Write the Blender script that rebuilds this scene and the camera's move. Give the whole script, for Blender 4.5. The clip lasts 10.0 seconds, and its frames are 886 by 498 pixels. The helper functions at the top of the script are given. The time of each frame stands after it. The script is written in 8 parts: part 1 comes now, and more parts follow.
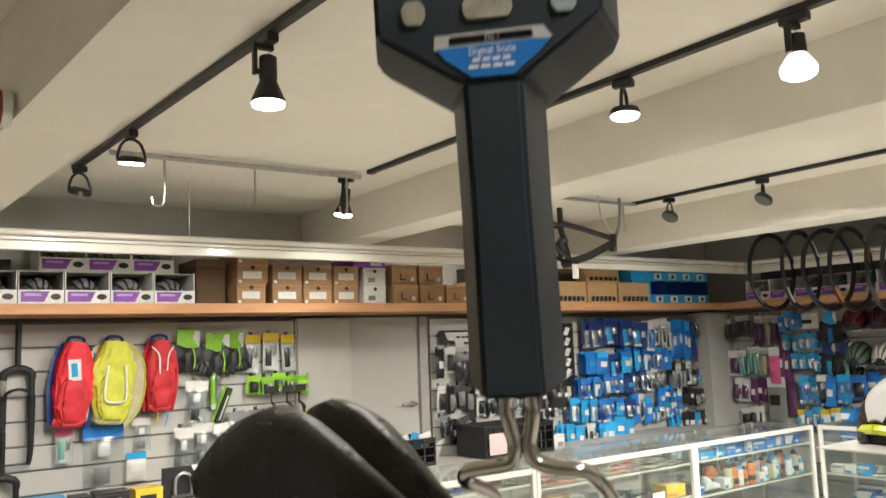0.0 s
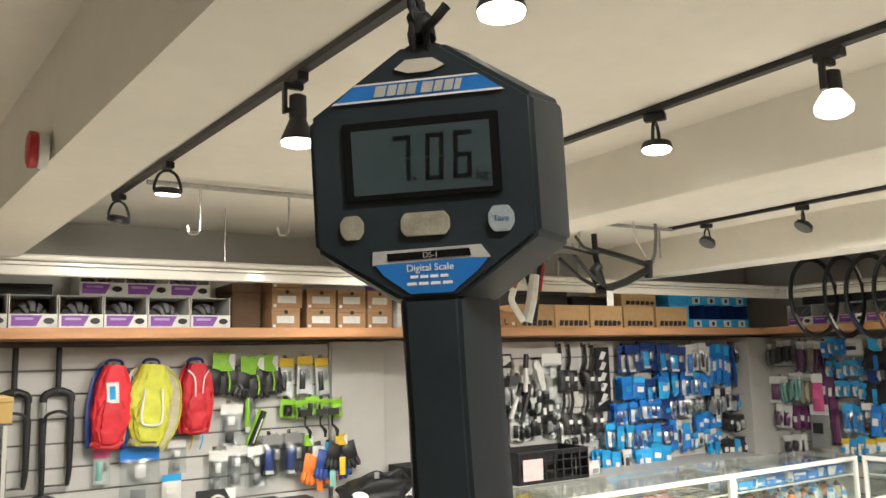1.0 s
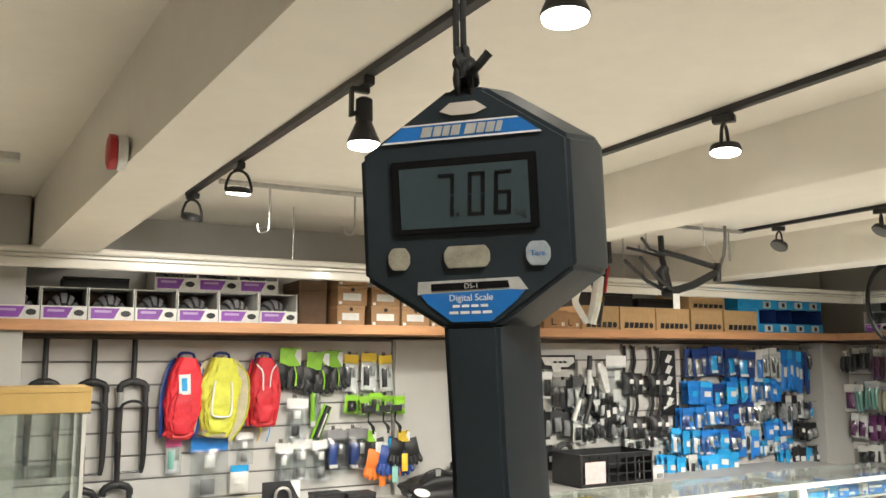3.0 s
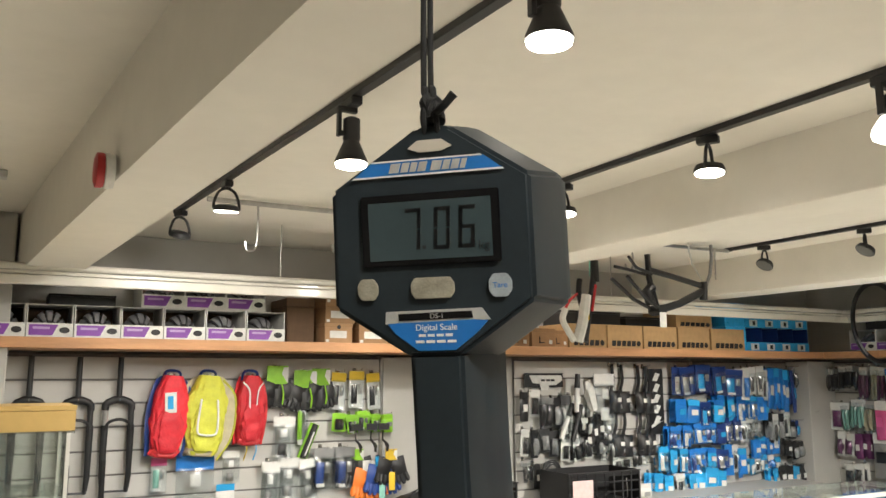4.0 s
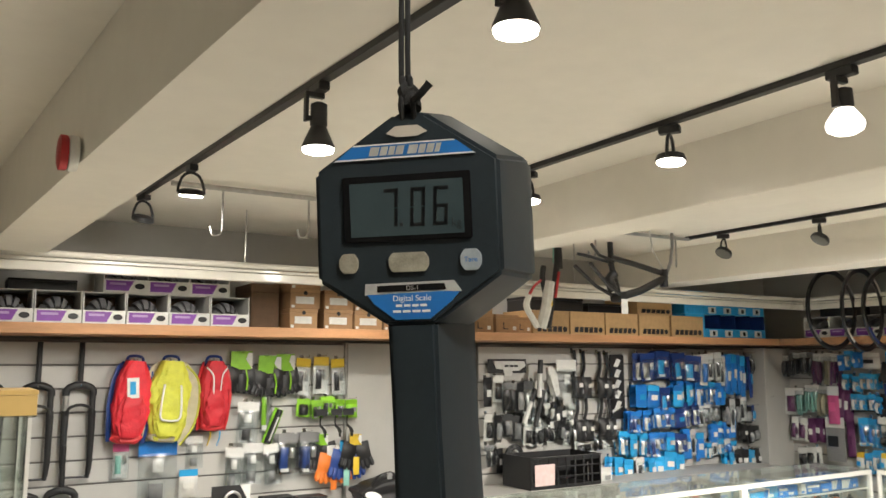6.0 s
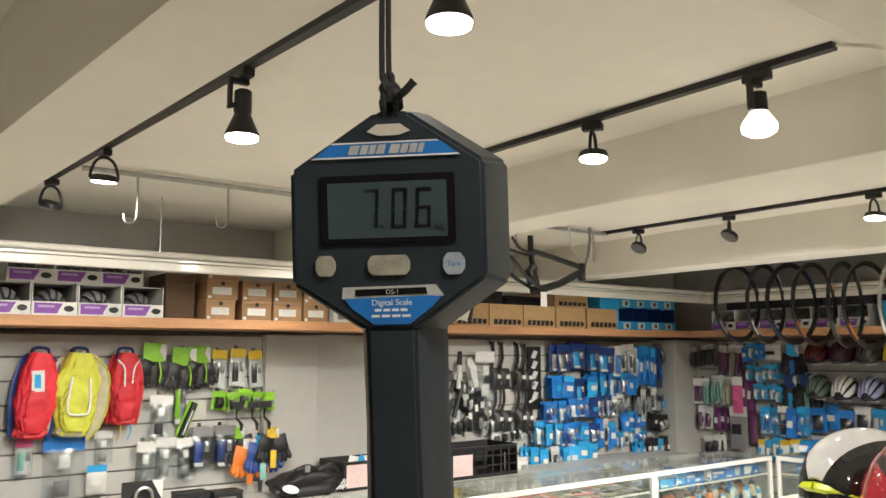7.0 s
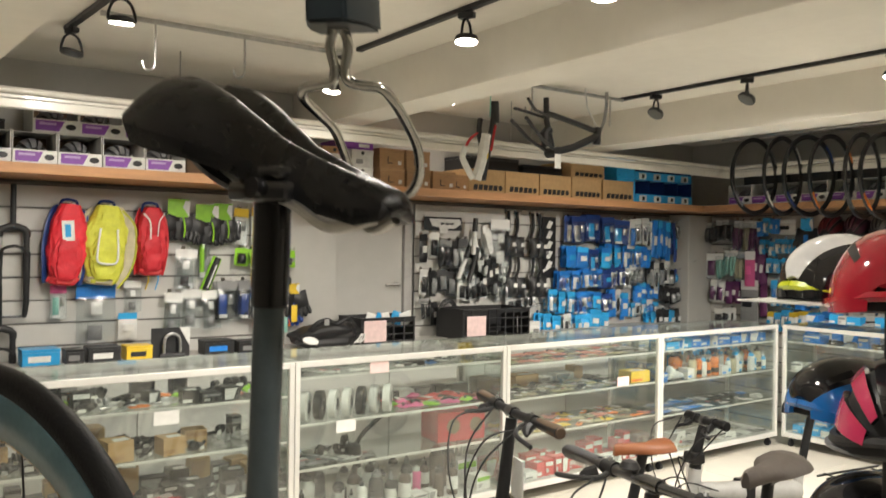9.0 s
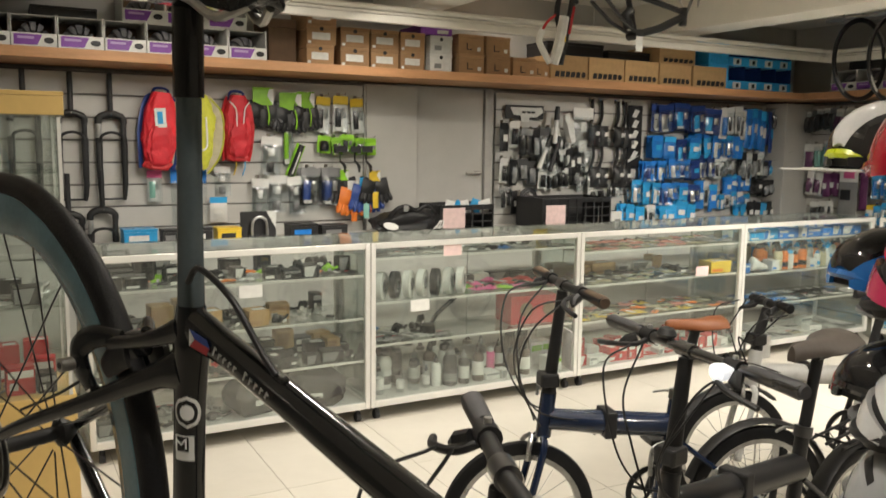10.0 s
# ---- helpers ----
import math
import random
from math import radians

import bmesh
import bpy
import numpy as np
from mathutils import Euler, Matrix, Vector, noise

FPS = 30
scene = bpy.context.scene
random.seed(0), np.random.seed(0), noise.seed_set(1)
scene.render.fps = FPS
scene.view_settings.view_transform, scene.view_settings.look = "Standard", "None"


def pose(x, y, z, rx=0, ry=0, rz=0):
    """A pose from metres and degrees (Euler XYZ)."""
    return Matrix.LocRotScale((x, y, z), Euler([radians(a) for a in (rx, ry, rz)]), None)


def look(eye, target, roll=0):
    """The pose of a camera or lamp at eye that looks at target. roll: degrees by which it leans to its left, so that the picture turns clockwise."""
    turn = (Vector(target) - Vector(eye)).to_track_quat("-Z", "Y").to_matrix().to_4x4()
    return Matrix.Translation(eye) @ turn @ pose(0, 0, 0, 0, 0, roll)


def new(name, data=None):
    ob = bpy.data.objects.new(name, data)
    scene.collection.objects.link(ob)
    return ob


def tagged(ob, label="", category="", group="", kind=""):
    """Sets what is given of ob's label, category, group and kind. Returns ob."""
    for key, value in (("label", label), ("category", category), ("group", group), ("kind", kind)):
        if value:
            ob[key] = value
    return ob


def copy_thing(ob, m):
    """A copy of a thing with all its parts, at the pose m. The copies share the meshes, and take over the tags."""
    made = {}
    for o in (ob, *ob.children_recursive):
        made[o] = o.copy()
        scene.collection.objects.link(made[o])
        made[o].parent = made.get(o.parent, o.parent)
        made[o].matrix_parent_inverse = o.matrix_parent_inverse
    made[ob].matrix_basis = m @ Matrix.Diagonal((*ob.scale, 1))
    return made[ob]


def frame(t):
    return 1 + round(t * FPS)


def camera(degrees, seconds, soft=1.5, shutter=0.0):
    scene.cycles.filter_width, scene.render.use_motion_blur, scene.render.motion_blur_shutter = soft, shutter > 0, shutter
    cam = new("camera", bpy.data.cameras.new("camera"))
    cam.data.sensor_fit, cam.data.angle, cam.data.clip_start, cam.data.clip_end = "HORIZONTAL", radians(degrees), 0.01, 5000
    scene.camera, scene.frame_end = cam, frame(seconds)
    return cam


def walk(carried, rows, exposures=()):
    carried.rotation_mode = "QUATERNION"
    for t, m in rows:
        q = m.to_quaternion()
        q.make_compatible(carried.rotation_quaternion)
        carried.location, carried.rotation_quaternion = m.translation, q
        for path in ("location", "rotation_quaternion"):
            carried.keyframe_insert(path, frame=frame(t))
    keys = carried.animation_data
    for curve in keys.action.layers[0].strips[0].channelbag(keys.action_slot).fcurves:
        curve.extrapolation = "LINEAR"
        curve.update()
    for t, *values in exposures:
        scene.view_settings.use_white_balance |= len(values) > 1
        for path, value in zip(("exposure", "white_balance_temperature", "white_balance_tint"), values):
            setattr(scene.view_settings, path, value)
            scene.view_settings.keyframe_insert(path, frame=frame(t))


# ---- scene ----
# The camera and its way: first round a hanging scale, then down over the bicycle that hangs from it.
cam = camera(57.1, 10.0, soft=1.5, shutter=0.3)
PATH = [
    (0, (0.9831, 1.5699, 1.6172), (2.1366, 3.1871, 1.8498), -2.11),
    (0.5, (0.9908, 1.5448, 1.6641), (2.1199, 3.1721, 1.9414), -2.19),
    (1, (1.0089, 1.5465, 1.6813), (2.0816, 3.2127, 1.9519), -1.47),
    (1.5, (1.0156, 1.5271, 1.6899), (2.0356, 3.2282, 1.9467), -0.73),
    (2, (1.0124, 1.5231, 1.6890), (1.9880, 3.2511, 1.9387), -0.43),
    (2.5, (1.0053, 1.5256, 1.6869), (1.9487, 3.2697, 1.9476), -0.23),
    (2.7, (1.0063, 1.5296, 1.6888), (1.9408, 3.2787, 1.9496), -0.13),
    (3.8, (1.0053, 1.5116, 1.6916), (1.9531, 3.2465, 1.9967), -0.08),
    (4, (1.0073, 1.5116, 1.6935), (1.9622, 3.2415, 2.0027), -0.09),
    (4.5, (1.0008, 1.5014, 1.6905), (1.9577, 3.2298, 2.0017), -0.15),
    (5, (1.0012, 1.4884, 1.6887), (1.9532, 3.2206, 1.9937), -0.22),
    (5.2, (1.0011, 1.4903, 1.6885), (1.9592, 3.2243, 1.9897), -0.12),
    (6.3, (0.9816, 1.4936, 1.6854), (2.0665, 3.1517, 1.9540), -0.04),
    (6.5, (0.9755, 1.4985, 1.6922), (2.1025, 3.1284, 1.9630), -0.04),
    (7, (0.9761, 1.5118, 1.6916), (2.1761, 3.0912, 1.9472), -0.09),
    (7.5, (0.9695, 1.5056, 1.6828), (2.1992, 3.0650, 1.9198), -0.10),
    (8, (0.9511, 1.4817, 1.6335), (2.1697, 3.0544, 1.8381), -0.03),
    (8.2, (0.9419, 1.4671, 1.6023), (2.1542, 3.0484, 1.7744), 0.03),
    (8.5, (0.9520, 1.4623, 1.5569), (2.1654, 3.0483, 1.6676), -0.01),
    (8.6, (0.9568, 1.4565, 1.5428), (2.1675, 3.0460, 1.6302), 0.08),
    (9, (0.9734, 1.4203, 1.4900), (2.1378, 3.0464, 1.4858), 0.75),
    (9.2, (1.0029, 1.3988, 1.4750), (2.1268, 3.0523, 1.4198), 1.15),
    (9.5, (1.0160, 1.3581, 1.4538), (2.0752, 3.0494, 1.3206), 1.49),
    (9.6, (1.0246, 1.3456, 1.4467), (2.0604, 3.0489, 1.2863), 1.40),
    (10, (1.0498, 1.2894, 1.4253), (2.0046, 3.0280, 1.1695), 0.72),
]
walk(cam, [(t, look(eye, target, roll)) for t, eye, target, roll in PATH],
     exposures=[(0.0, 0.03, 6500, 10), (0.5, 0.03, 6500, 10), (1.0, 0.13, 6490, 10), (2.0, 0.25, 6470, 10), (3.0, 0.26, 6480, 10), (4.5, 0.07, 6520, 10), (7.0, 0.0, 6520, 10), (7.5, 0.10, 6530, 10), (8.0, 0.05, 6550, 10), (9.0, -0.22, 6680, 10), (9.6, -0.42, 6750, 10), (10.0, -0.55, 6780, 10)])

# ---- light ----
scene.view_settings.exposure = 0.0
world = bpy.data.worlds.new("world")
scene.world = world
world.use_nodes = True
world.node_tree.nodes["Background"].inputs["Color"].default_value = (0.9, 0.85, 0.75, 1)
world.node_tree.nodes["Background"].inputs["Strength"].default_value = 0.02

WARM = (1.0, 0.952, 0.875)
CEIL, BEAM = 2.5, 2.257
WALL_Y, WALL_X = 6.45, 7.55


def spot(x, y, z, tx, ty, tz, power, angle=120, blend=0.8, size=0.05):
    d = bpy.data.lights.new("spot_light", "SPOT")
    d.energy, d.color, d.spot_size, d.spot_blend, d.shadow_soft_size = power, WARM, radians(angle), blend, size
    o = new("spot_light", d)
    o.matrix_world = look((x, y, z), (tx, ty, tz))
    return o


# ---- building helpers ----
def link(mesh_bm, name, material, parent=None, smooth=False):
    me = bpy.data.meshes.new(name)
    mesh_bm.normal_update()
    mesh_bm.to_mesh(me)
    mesh_bm.free()
    me.materials.append(material)
    if smooth:
        for p in me.polygons:
            p.use_smooth = True
        me.set_sharp_from_angle(angle=radians(40))
    ob = new(name, me)
    if parent is not None:
        ob.parent = parent
    return ob


def part(name, mesh_bm, material, parent, label="", smooth=False):
    ob = link(mesh_bm, name, material, parent, smooth)
    return tagged(ob, label) if label else ob


def piece(name, mesh, parent, m):
    """One more object on a shared mesh."""
    ob = new(name, mesh)
    ob.parent = parent
    ob.matrix_basis = m
    return ob


def thing(name, label, category, m, group=""):
    e = new(name)
    e.empty_display_size = 0.05
    e.matrix_world = m
    return tagged(e, label, category, group)


def B():
    return bmesh.new()


def box(bm, x0, x1, y0, y1, z0, z1, bevel=0.0, m=None):
    v = [bm.verts.new(p) for p in ((x0, y0, z0), (x1, y0, z0), (x1, y1, z0), (x0, y1, z0),
                                   (x0, y0, z1), (x1, y0, z1), (x1, y1, z1), (x0, y1, z1))]
    fs = [bm.faces.new([v[i] for i in q]) for q in ((3, 2, 1, 0), (4, 5, 6, 7), (0, 1, 5, 4), (1, 2, 6, 5), (2, 3, 7, 6), (3, 0, 4, 7))]
    if bevel:
        es = list({e for f in fs for e in f.edges})
        r = bmesh.ops.bevel(bm, geom=es, offset=bevel, segments=2, affect="EDGES", profile=0.5)
        v = list({w for f in r["faces"] for w in f.verts})
    if m is not None:
        for w in v:
            w.co = m @ w.co
    return bm


def frame_of(a, b):
    a, b = Vector(a), Vector(b)
    d = (b - a).normalized()
    s = d.cross(Vector((0, 0, 1)))
    if s.length < 1e-4:
        s = Vector((1, 0, 0))
    s.normalize()
    return a, b, d, s, s.cross(d).normalized()


def loft(bm, rings, closed=True, caps=True):
    """Skin over rings of equal length."""
    rows = [[bm.verts.new(p) for p in r] for r in rings]
    n = len(rows[0])
    for a, b in zip(rows, rows[1:]):
        for i in range(n if closed else n - 1):
            j = (i + 1) % n
            bm.faces.new((a[i], a[j], b[j], b[i]))
    if caps and closed:
        bm.faces.new(rows[0][::-1])
        bm.faces.new(rows[-1])
    return bm


def cyl(bm, a, b, r0, r1=None, seg=12):
    a, b, d, s, u = frame_of(a, b)
    r1 = r0 if r1 is None else r1
    ring = lambda c, r: [c + (s * math.cos(k) + u * math.sin(k)) * r for k in [2 * math.pi * i / seg for i in range(seg)]]
    return loft(bm, [ring(a, r0), ring(b, r1)])


def tube(bm, pts, r, seg=8, flat=1.0, caps=True):
    """A round bar along points; r may be a number or one for each point."""
    pts = [Vector(p) for p in pts]
    rs = r if isinstance(r, (list, tuple)) else [r] * len(pts)
    rings, side = [], None
    for i, p in enumerate(pts):
        d = (pts[min(i + 1, len(pts) - 1)] - pts[max(i - 1, 0)]).normalized()
        if side is None:
            side = d.cross(Vector((0, 0, 1)))
            if side.length < 1e-3:
                side = Vector((1, 0, 0))
        side = (side - d * side.dot(d)).normalized()
        up = side.cross(d)
        rings.append([p + (side * math.cos(k) * flat + up * math.sin(k)) * rs[i] for k in [2 * math.pi * j / seg for j in range(seg)]])
    return loft(bm, rings, caps=caps)


def curve_pts(ctrl, n=6):
    """Catmull-Rom through control points."""
    c = [Vector(p) for p in ctrl]
    c = [2 * c[0] - c[1]] + c + [2 * c[-1] - c[-2]]
    out = []
    for i in range(1, len(c) - 2):
        for k in range(n):
            t = k / n
            out.append(0.5 * (2 * c[i] + (c[i + 1] - c[i - 1]) * t + (2 * c[i - 1] - 5 * c[i] + 4 * c[i + 1] - c[i + 2]) * t * t
                              + (3 * c[i] - c[i - 1] - 3 * c[i + 1] + c[i + 2]) * t ** 3))
    return out + [c[-2]]


def lathe(bm, prof, seg=20, m=None):
    """Turned about z: prof is (radius, z)."""
    rings = []
    for r, z in prof:
        rings.append([Vector((r * math.cos(2 * math.pi * i / seg), r * math.sin(2 * math.pi * i / seg), z)) for i in range(seg)])
    if m is not None:
        rings = [[m @ p for p in r] for r in rings]
    return loft(bm, rings)


def hoop(bm, prof, seg=48, m=None):
    """A ring about z whose closed section is (radius, z)."""
    n = len(prof)
    rows = []
    for i in range(seg):
        a = 2 * math.pi * i / seg
        row = [Vector((r * math.cos(a), r * math.sin(a), z)) for r, z in prof]
        rows.append([bm.verts.new(m @ p if m is not None else p) for p in row])
    for i in range(seg):
        a, b = rows[i], rows[(i + 1) % seg]
        for j in range(n):
            k = (j + 1) % n
            bm.faces.new((a[j], b[j], b[k], a[k]))
    return bm


def prism(bm, poly, z0, z1, m=None, back=None):
    """A polygon in x, y drawn out in z; back: the polygon at z0 where it differs."""
    lo = [Vector((x, y, z0)) for x, y in (back or poly)]
    hi = [Vector((x, y, z1)) for x, y in poly]
    if m is not None:
        lo, hi = [m @ p for p in lo], [m @ p for p in hi]
    return loft(bm, [lo, hi])


# ---- materials ----
def mat(name, col, rough=0.55, metal=0.0, var=0.12, scale=6.0, bump=0.0, bscale=80.0, coat=0.0, ior=1.45, rand=0.0, stretch=None, spec=0.5):
    m = bpy.data.materials.new(name)
    m.use_nodes = True
    nt = m.node_tree
    nodes, links = nt.nodes, nt.links
    p = nodes["Principled BSDF"]
    tc = nodes.new("ShaderNodeTexCoord")
    src = tc.outputs["Object"]
    if stretch:
        mp = nodes.new("ShaderNodeMapping")
        mp.inputs["Scale"].default_value = stretch
        links.new(src, mp.inputs["Vector"])
        src = mp.outputs["Vector"]
    a = nodes.new("ShaderNodeTexNoise")
    a.inputs["Scale"].default_value, a.inputs["Detail"].default_value = scale, 5
    b = nodes.new("ShaderNodeTexNoise")
    b.inputs["Scale"].default_value, b.inputs["Detail"].default_value = scale * 9, 3
    links.new(src, a.inputs["Vector"])
    links.new(src, b.inputs["Vector"])
    add = nodes.new("ShaderNodeMath")
    add.operation = "MULTIPLY_ADD"
    links.new(b.outputs["Fac"], add.inputs[0])
    add.inputs[1].default_value = 0.4
    links.new(a.outputs["Fac"], add.inputs[2])
    ramp = nodes.new("ShaderNodeMapRange")
    ramp.inputs["From Min"].default_value, ramp.inputs["From Max"].default_value = 0.45, 0.95
    ramp.inputs["To Min"].default_value, ramp.inputs["To Max"].default_value = 1 - var, 1 + var
    links.new(add.outputs[0], ramp.inputs["Value"])
    hsv = nodes.new("ShaderNodeHueSaturation")
    hsv.inputs["Color"].default_value = (*col, 1)
    links.new(ramp.outputs[0], hsv.inputs["Value"])
    if rand:
        oi = nodes.new("ShaderNodeObjectInfo")
        mr = nodes.new("ShaderNodeMapRange")
        mr.inputs["To Min"].default_value, mr.inputs["To Max"].default_value = 1 - rand, 1 + rand
        links.new(oi.outputs["Random"], mr.inputs["Value"])
        mul = nodes.new("ShaderNodeMath")
        mul.operation = "MULTIPLY"
        links.new(ramp.outputs[0], mul.inputs[0])
        links.new(mr.outputs[0], mul.inputs[1])
        links.new(mul.outputs[0], hsv.inputs["Value"])
    links.new(hsv.outputs["Color"], p.inputs["Base Color"])
    rr = nodes.new("ShaderNodeMapRange")
    rr.inputs["To Min"].default_value, rr.inputs["To Max"].default_value = max(0.02, rough - 0.08), min(1, rough + 0.08)
    links.new(a.outputs["Fac"], rr.inputs["Value"])
    links.new(rr.outputs[0], p.inputs["Roughness"])
    p.inputs["Metallic"].default_value, p.inputs["IOR"].default_value, p.inputs["Coat Weight"].default_value = metal, ior, coat
    p.inputs["Specular IOR Level"].default_value = spec
    if bump:
        n2 = nodes.new("ShaderNodeTexNoise")
        n2.inputs["Scale"].default_value, n2.inputs["Detail"].default_value = bscale, 4
        links.new(src, n2.inputs["Vector"])
        bp = nodes.new("ShaderNodeBump")
        bp.inputs["Strength"].default_value, bp.inputs["Distance"].default_value = bump, 0.01
        links.new(n2.outputs["Fac"], bp.inputs["Height"])
        links.new(bp.outputs["Normal"], p.inputs["Normal"])
    return m


def glow(name, col, strength):
    m = bpy.data.materials.new(name)
    m.use_nodes = True
    p = m.node_tree.nodes["Principled BSDF"]
    p.inputs["Base Color"].default_value = (0.9, 0.9, 0.9, 1)
    p.inputs["Emission Color"].default_value, p.inputs["Emission Strength"].default_value = (*col, 1), strength
    return m


def clear(name, col=(0.93, 0.97, 0.95), rough=0.02, gloss=0.05, haze=0.0, edge=0.75):
    """Thin clear sheet: mostly see-through, with a real gloss."""
    m = bpy.data.materials.new(name)
    m.use_nodes = True
    nt = m.node_tree
    nt.nodes.remove(nt.nodes["Principled BSDF"])
    t = nt.nodes.new("ShaderNodeBsdfTransparent")
    t.inputs["Color"].default_value = (*col, 1)
    g = nt.nodes.new("ShaderNodeBsdfGlossy")
    g.inputs["Roughness"].default_value = rough
    w = nt.nodes.new("ShaderNodeLayerWeight")
    w.inputs["Blend"].default_value = 0.35
    k = nt.nodes.new("ShaderNodeMath")
    k.operation = "POWER"
    k.inputs[1].default_value = 3.0
    nt.links.new(w.outputs["Facing"], k.inputs[0])
    f = nt.nodes.new("ShaderNodeMapRange")
    f.inputs["To Min"].default_value, f.inputs["To Max"].default_value = gloss, edge
    nt.links.new(k.outputs[0], f.inputs["Value"])
    x = nt.nodes.new("ShaderNodeMixShader")
    nt.links.new(f.outputs[0], x.inputs[0])
    nt.links.new(t.outputs[0], x.inputs[1])
    nt.links.new(g.outputs[0], x.inputs[2])
    if haze:
        # an uneven pale film painted in to stand for reflected shop light
        n = nt.nodes.new("ShaderNodeTexNoise")
        n.inputs["Scale"].default_value, n.inputs["Detail"].default_value = 3.5, 4.0
        c = nt.nodes.new("ShaderNodeTexCoord")
        nt.links.new(c.outputs["Object"], n.inputs["Vector"])
        r = nt.nodes.new("ShaderNodeMapRange")
        r.inputs["From Min"].default_value, r.inputs["From Max"].default_value = 0.35, 0.7
        r.inputs["To Min"].default_value, r.inputs["To Max"].default_value = haze * 0.4, haze * 1.6
        nt.links.new(n.outputs["Fac"], r.inputs["Value"])
        d = nt.nodes.new("ShaderNodeBsdfDiffuse")
        d.inputs["Color"].default_value = (0.72, 0.72, 0.66, 1)
        y = nt.nodes.new("ShaderNodeMixShader")
        nt.links.new(r.outputs[0], y.inputs[0])
        nt.links.new(x.outputs[0], y.inputs[1])
        nt.links.new(d.outputs[0], y.inputs[2])
        x = y
    nt.links.new(x.outputs[0], nt.nodes["Material Output"].inputs["Surface"])
    return m


M_CEIL = mat("ceiling_paint", (0.80, 0.77, 0.70), 0.75, var=0.05, scale=1.5, bump=0.05, bscale=40)
M_WALL = mat("grey_wall_paint", (0.45, 0.44, 0.41), 0.7, var=0.06, scale=1.2, bump=0.06, bscale=60)
M_SLAT = mat("slatwall_laminate", (0.50, 0.49, 0.46), 0.45, var=0.05, scale=2, bump=0.03)
M_GROOVE = mat("slatwall_groove", (0.22, 0.21, 0.20), 0.6)
M_WOOD = mat("shelf_wood", (0.52, 0.27, 0.13), 0.5, var=0.18, scale=3, bump=0.08, bscale=30, stretch=(1, 8, 8))
M_TILE = mat("cream_floor_tile", (0.62, 0.585, 0.51), 0.22, var=0.05, scale=1.5, rand=0.03)
M_GROUT = mat("grout", (0.45, 0.42, 0.37), 0.8)
M_BLACK = mat("black_plastic", (0.018, 0.018, 0.02), 0.45, var=0.2, scale=20, bump=0.04, bscale=300)
M_SCALE = mat("scale_moulded_plastic", (0.016, 0.024, 0.030), 0.5, var=0.2, scale=30, bump=0.02, bscale=1400)
M_GLOSSB = mat("gloss_black_carbon", (0.012, 0.012, 0.013), 0.16, var=0.2, scale=20, coat=0.6)
M_RUBBER = mat("tyre_rubber", (0.010, 0.010, 0.0108), 0.5, spec=0.3, var=0.25, scale=30, bump=0.15, bscale=400)
M_LEATHER = mat("saddle_cover", (0.005, 0.005, 0.0055), 0.28, var=0.2, scale=60, bump=0.15, bscale=700)
M_CHROME = mat("chromed_steel", (0.62, 0.61, 0.58), 0.14, 1.0, var=0.1, scale=40)
M_STEEL = mat("worn_steel", (0.45, 0.44, 0.42), 0.35, 1.0, var=0.2, scale=30)
M_ALU = mat("white_aluminium_frame", (0.70, 0.69, 0.65), 0.35, 0.25, var=0.06, scale=4)
M_RAIL = mat("white_enamel_rail", (0.72, 0.69, 0.62), 0.3, 0.0, var=0.06, scale=3, coat=0.3)
M_GLASS = clear("cabinet_glass", (0.94, 0.97, 0.955), 0.02, 0.09, 0.026)
M_POLY = clear("clear_plastic_bag", (0.93, 0.95, 0.955), 0.22, 0.07, edge=0.45)
M_GLOW = glow("lit_lamp_face", (1.0, 0.93, 0.80), 30)
M_BULB = glow("lit_bulb_glass", (1.0, 0.93, 0.80), 3.5)
M_DIM = mat("unlit_lamp_lens", (0.12, 0.12, 0.11), 0.3)

# ---- large structure ----
def slab(name, x0, x1, y0, y1, z0, z1, material, label, category="structure", bevel=0.0):
    return tagged(link(box(B(), x0, x1, y0, y1, z0, z1, bevel), name, material), label, category, kind="structure")


slab("ceiling", -3.2, 7.8, -2.2, 6.7, CEIL, CEIL + 0.2, M_CEIL, "cream painted concrete ceiling between the beams", "ceiling")
beam_bm = B()
prism(beam_bm, [(1.375, 2.18), (1.56, 2.18), (1.47, 4.0), (1.33, WALL_Y), (1.063, WALL_Y)], 2.2, CEIL + 0.01)
tagged(link(beam_bm, "beam_1", M_CEIL), "painted downstand beam with a fire alarm on its side", "beam", kind="structure")
slab("beam_2", 3.32, 3.57, 2.18, WALL_Y, BEAM, CEIL + 0.01, M_CEIL, "cream painted downstand beam lit by the track lamps", "beam", 0.006)
slab("beam_3", 5.45, 5.75, -2.0, WALL_Y, BEAM, CEIL + 0.01, M_CEIL, "cream painted downstand beam beyond the far lamp track", "beam", 0.006)
slab("beam_4", -3.0, 5.45, 1.62, 2.18, BEAM, CEIL + 0.01, M_CEIL, "wide cross beam that carries the hanging rope", "beam", 0.006)
slab("wall_north", -3.2, 7.8, WALL_Y, WALL_Y + 0.2, 0, CEIL, M_WALL, "grey painted back wall above the shelf", "wall")
slab("wall_east", WALL_X, WALL_X + 0.2, -2.2, WALL_Y, 0, CEIL, M_WALL, "grey painted side wall behind the helmets", "wall")
slab("wall_west", -3.2, -3.0, -2.2, WALL_Y, 0, CEIL, M_WALL, "plain grey painted side wall", "wall")
slab("wall_south", -3.0, WALL_X, -2.2, -2.0, 0, CEIL, M_WALL, "plain grey painted wall", "wall")
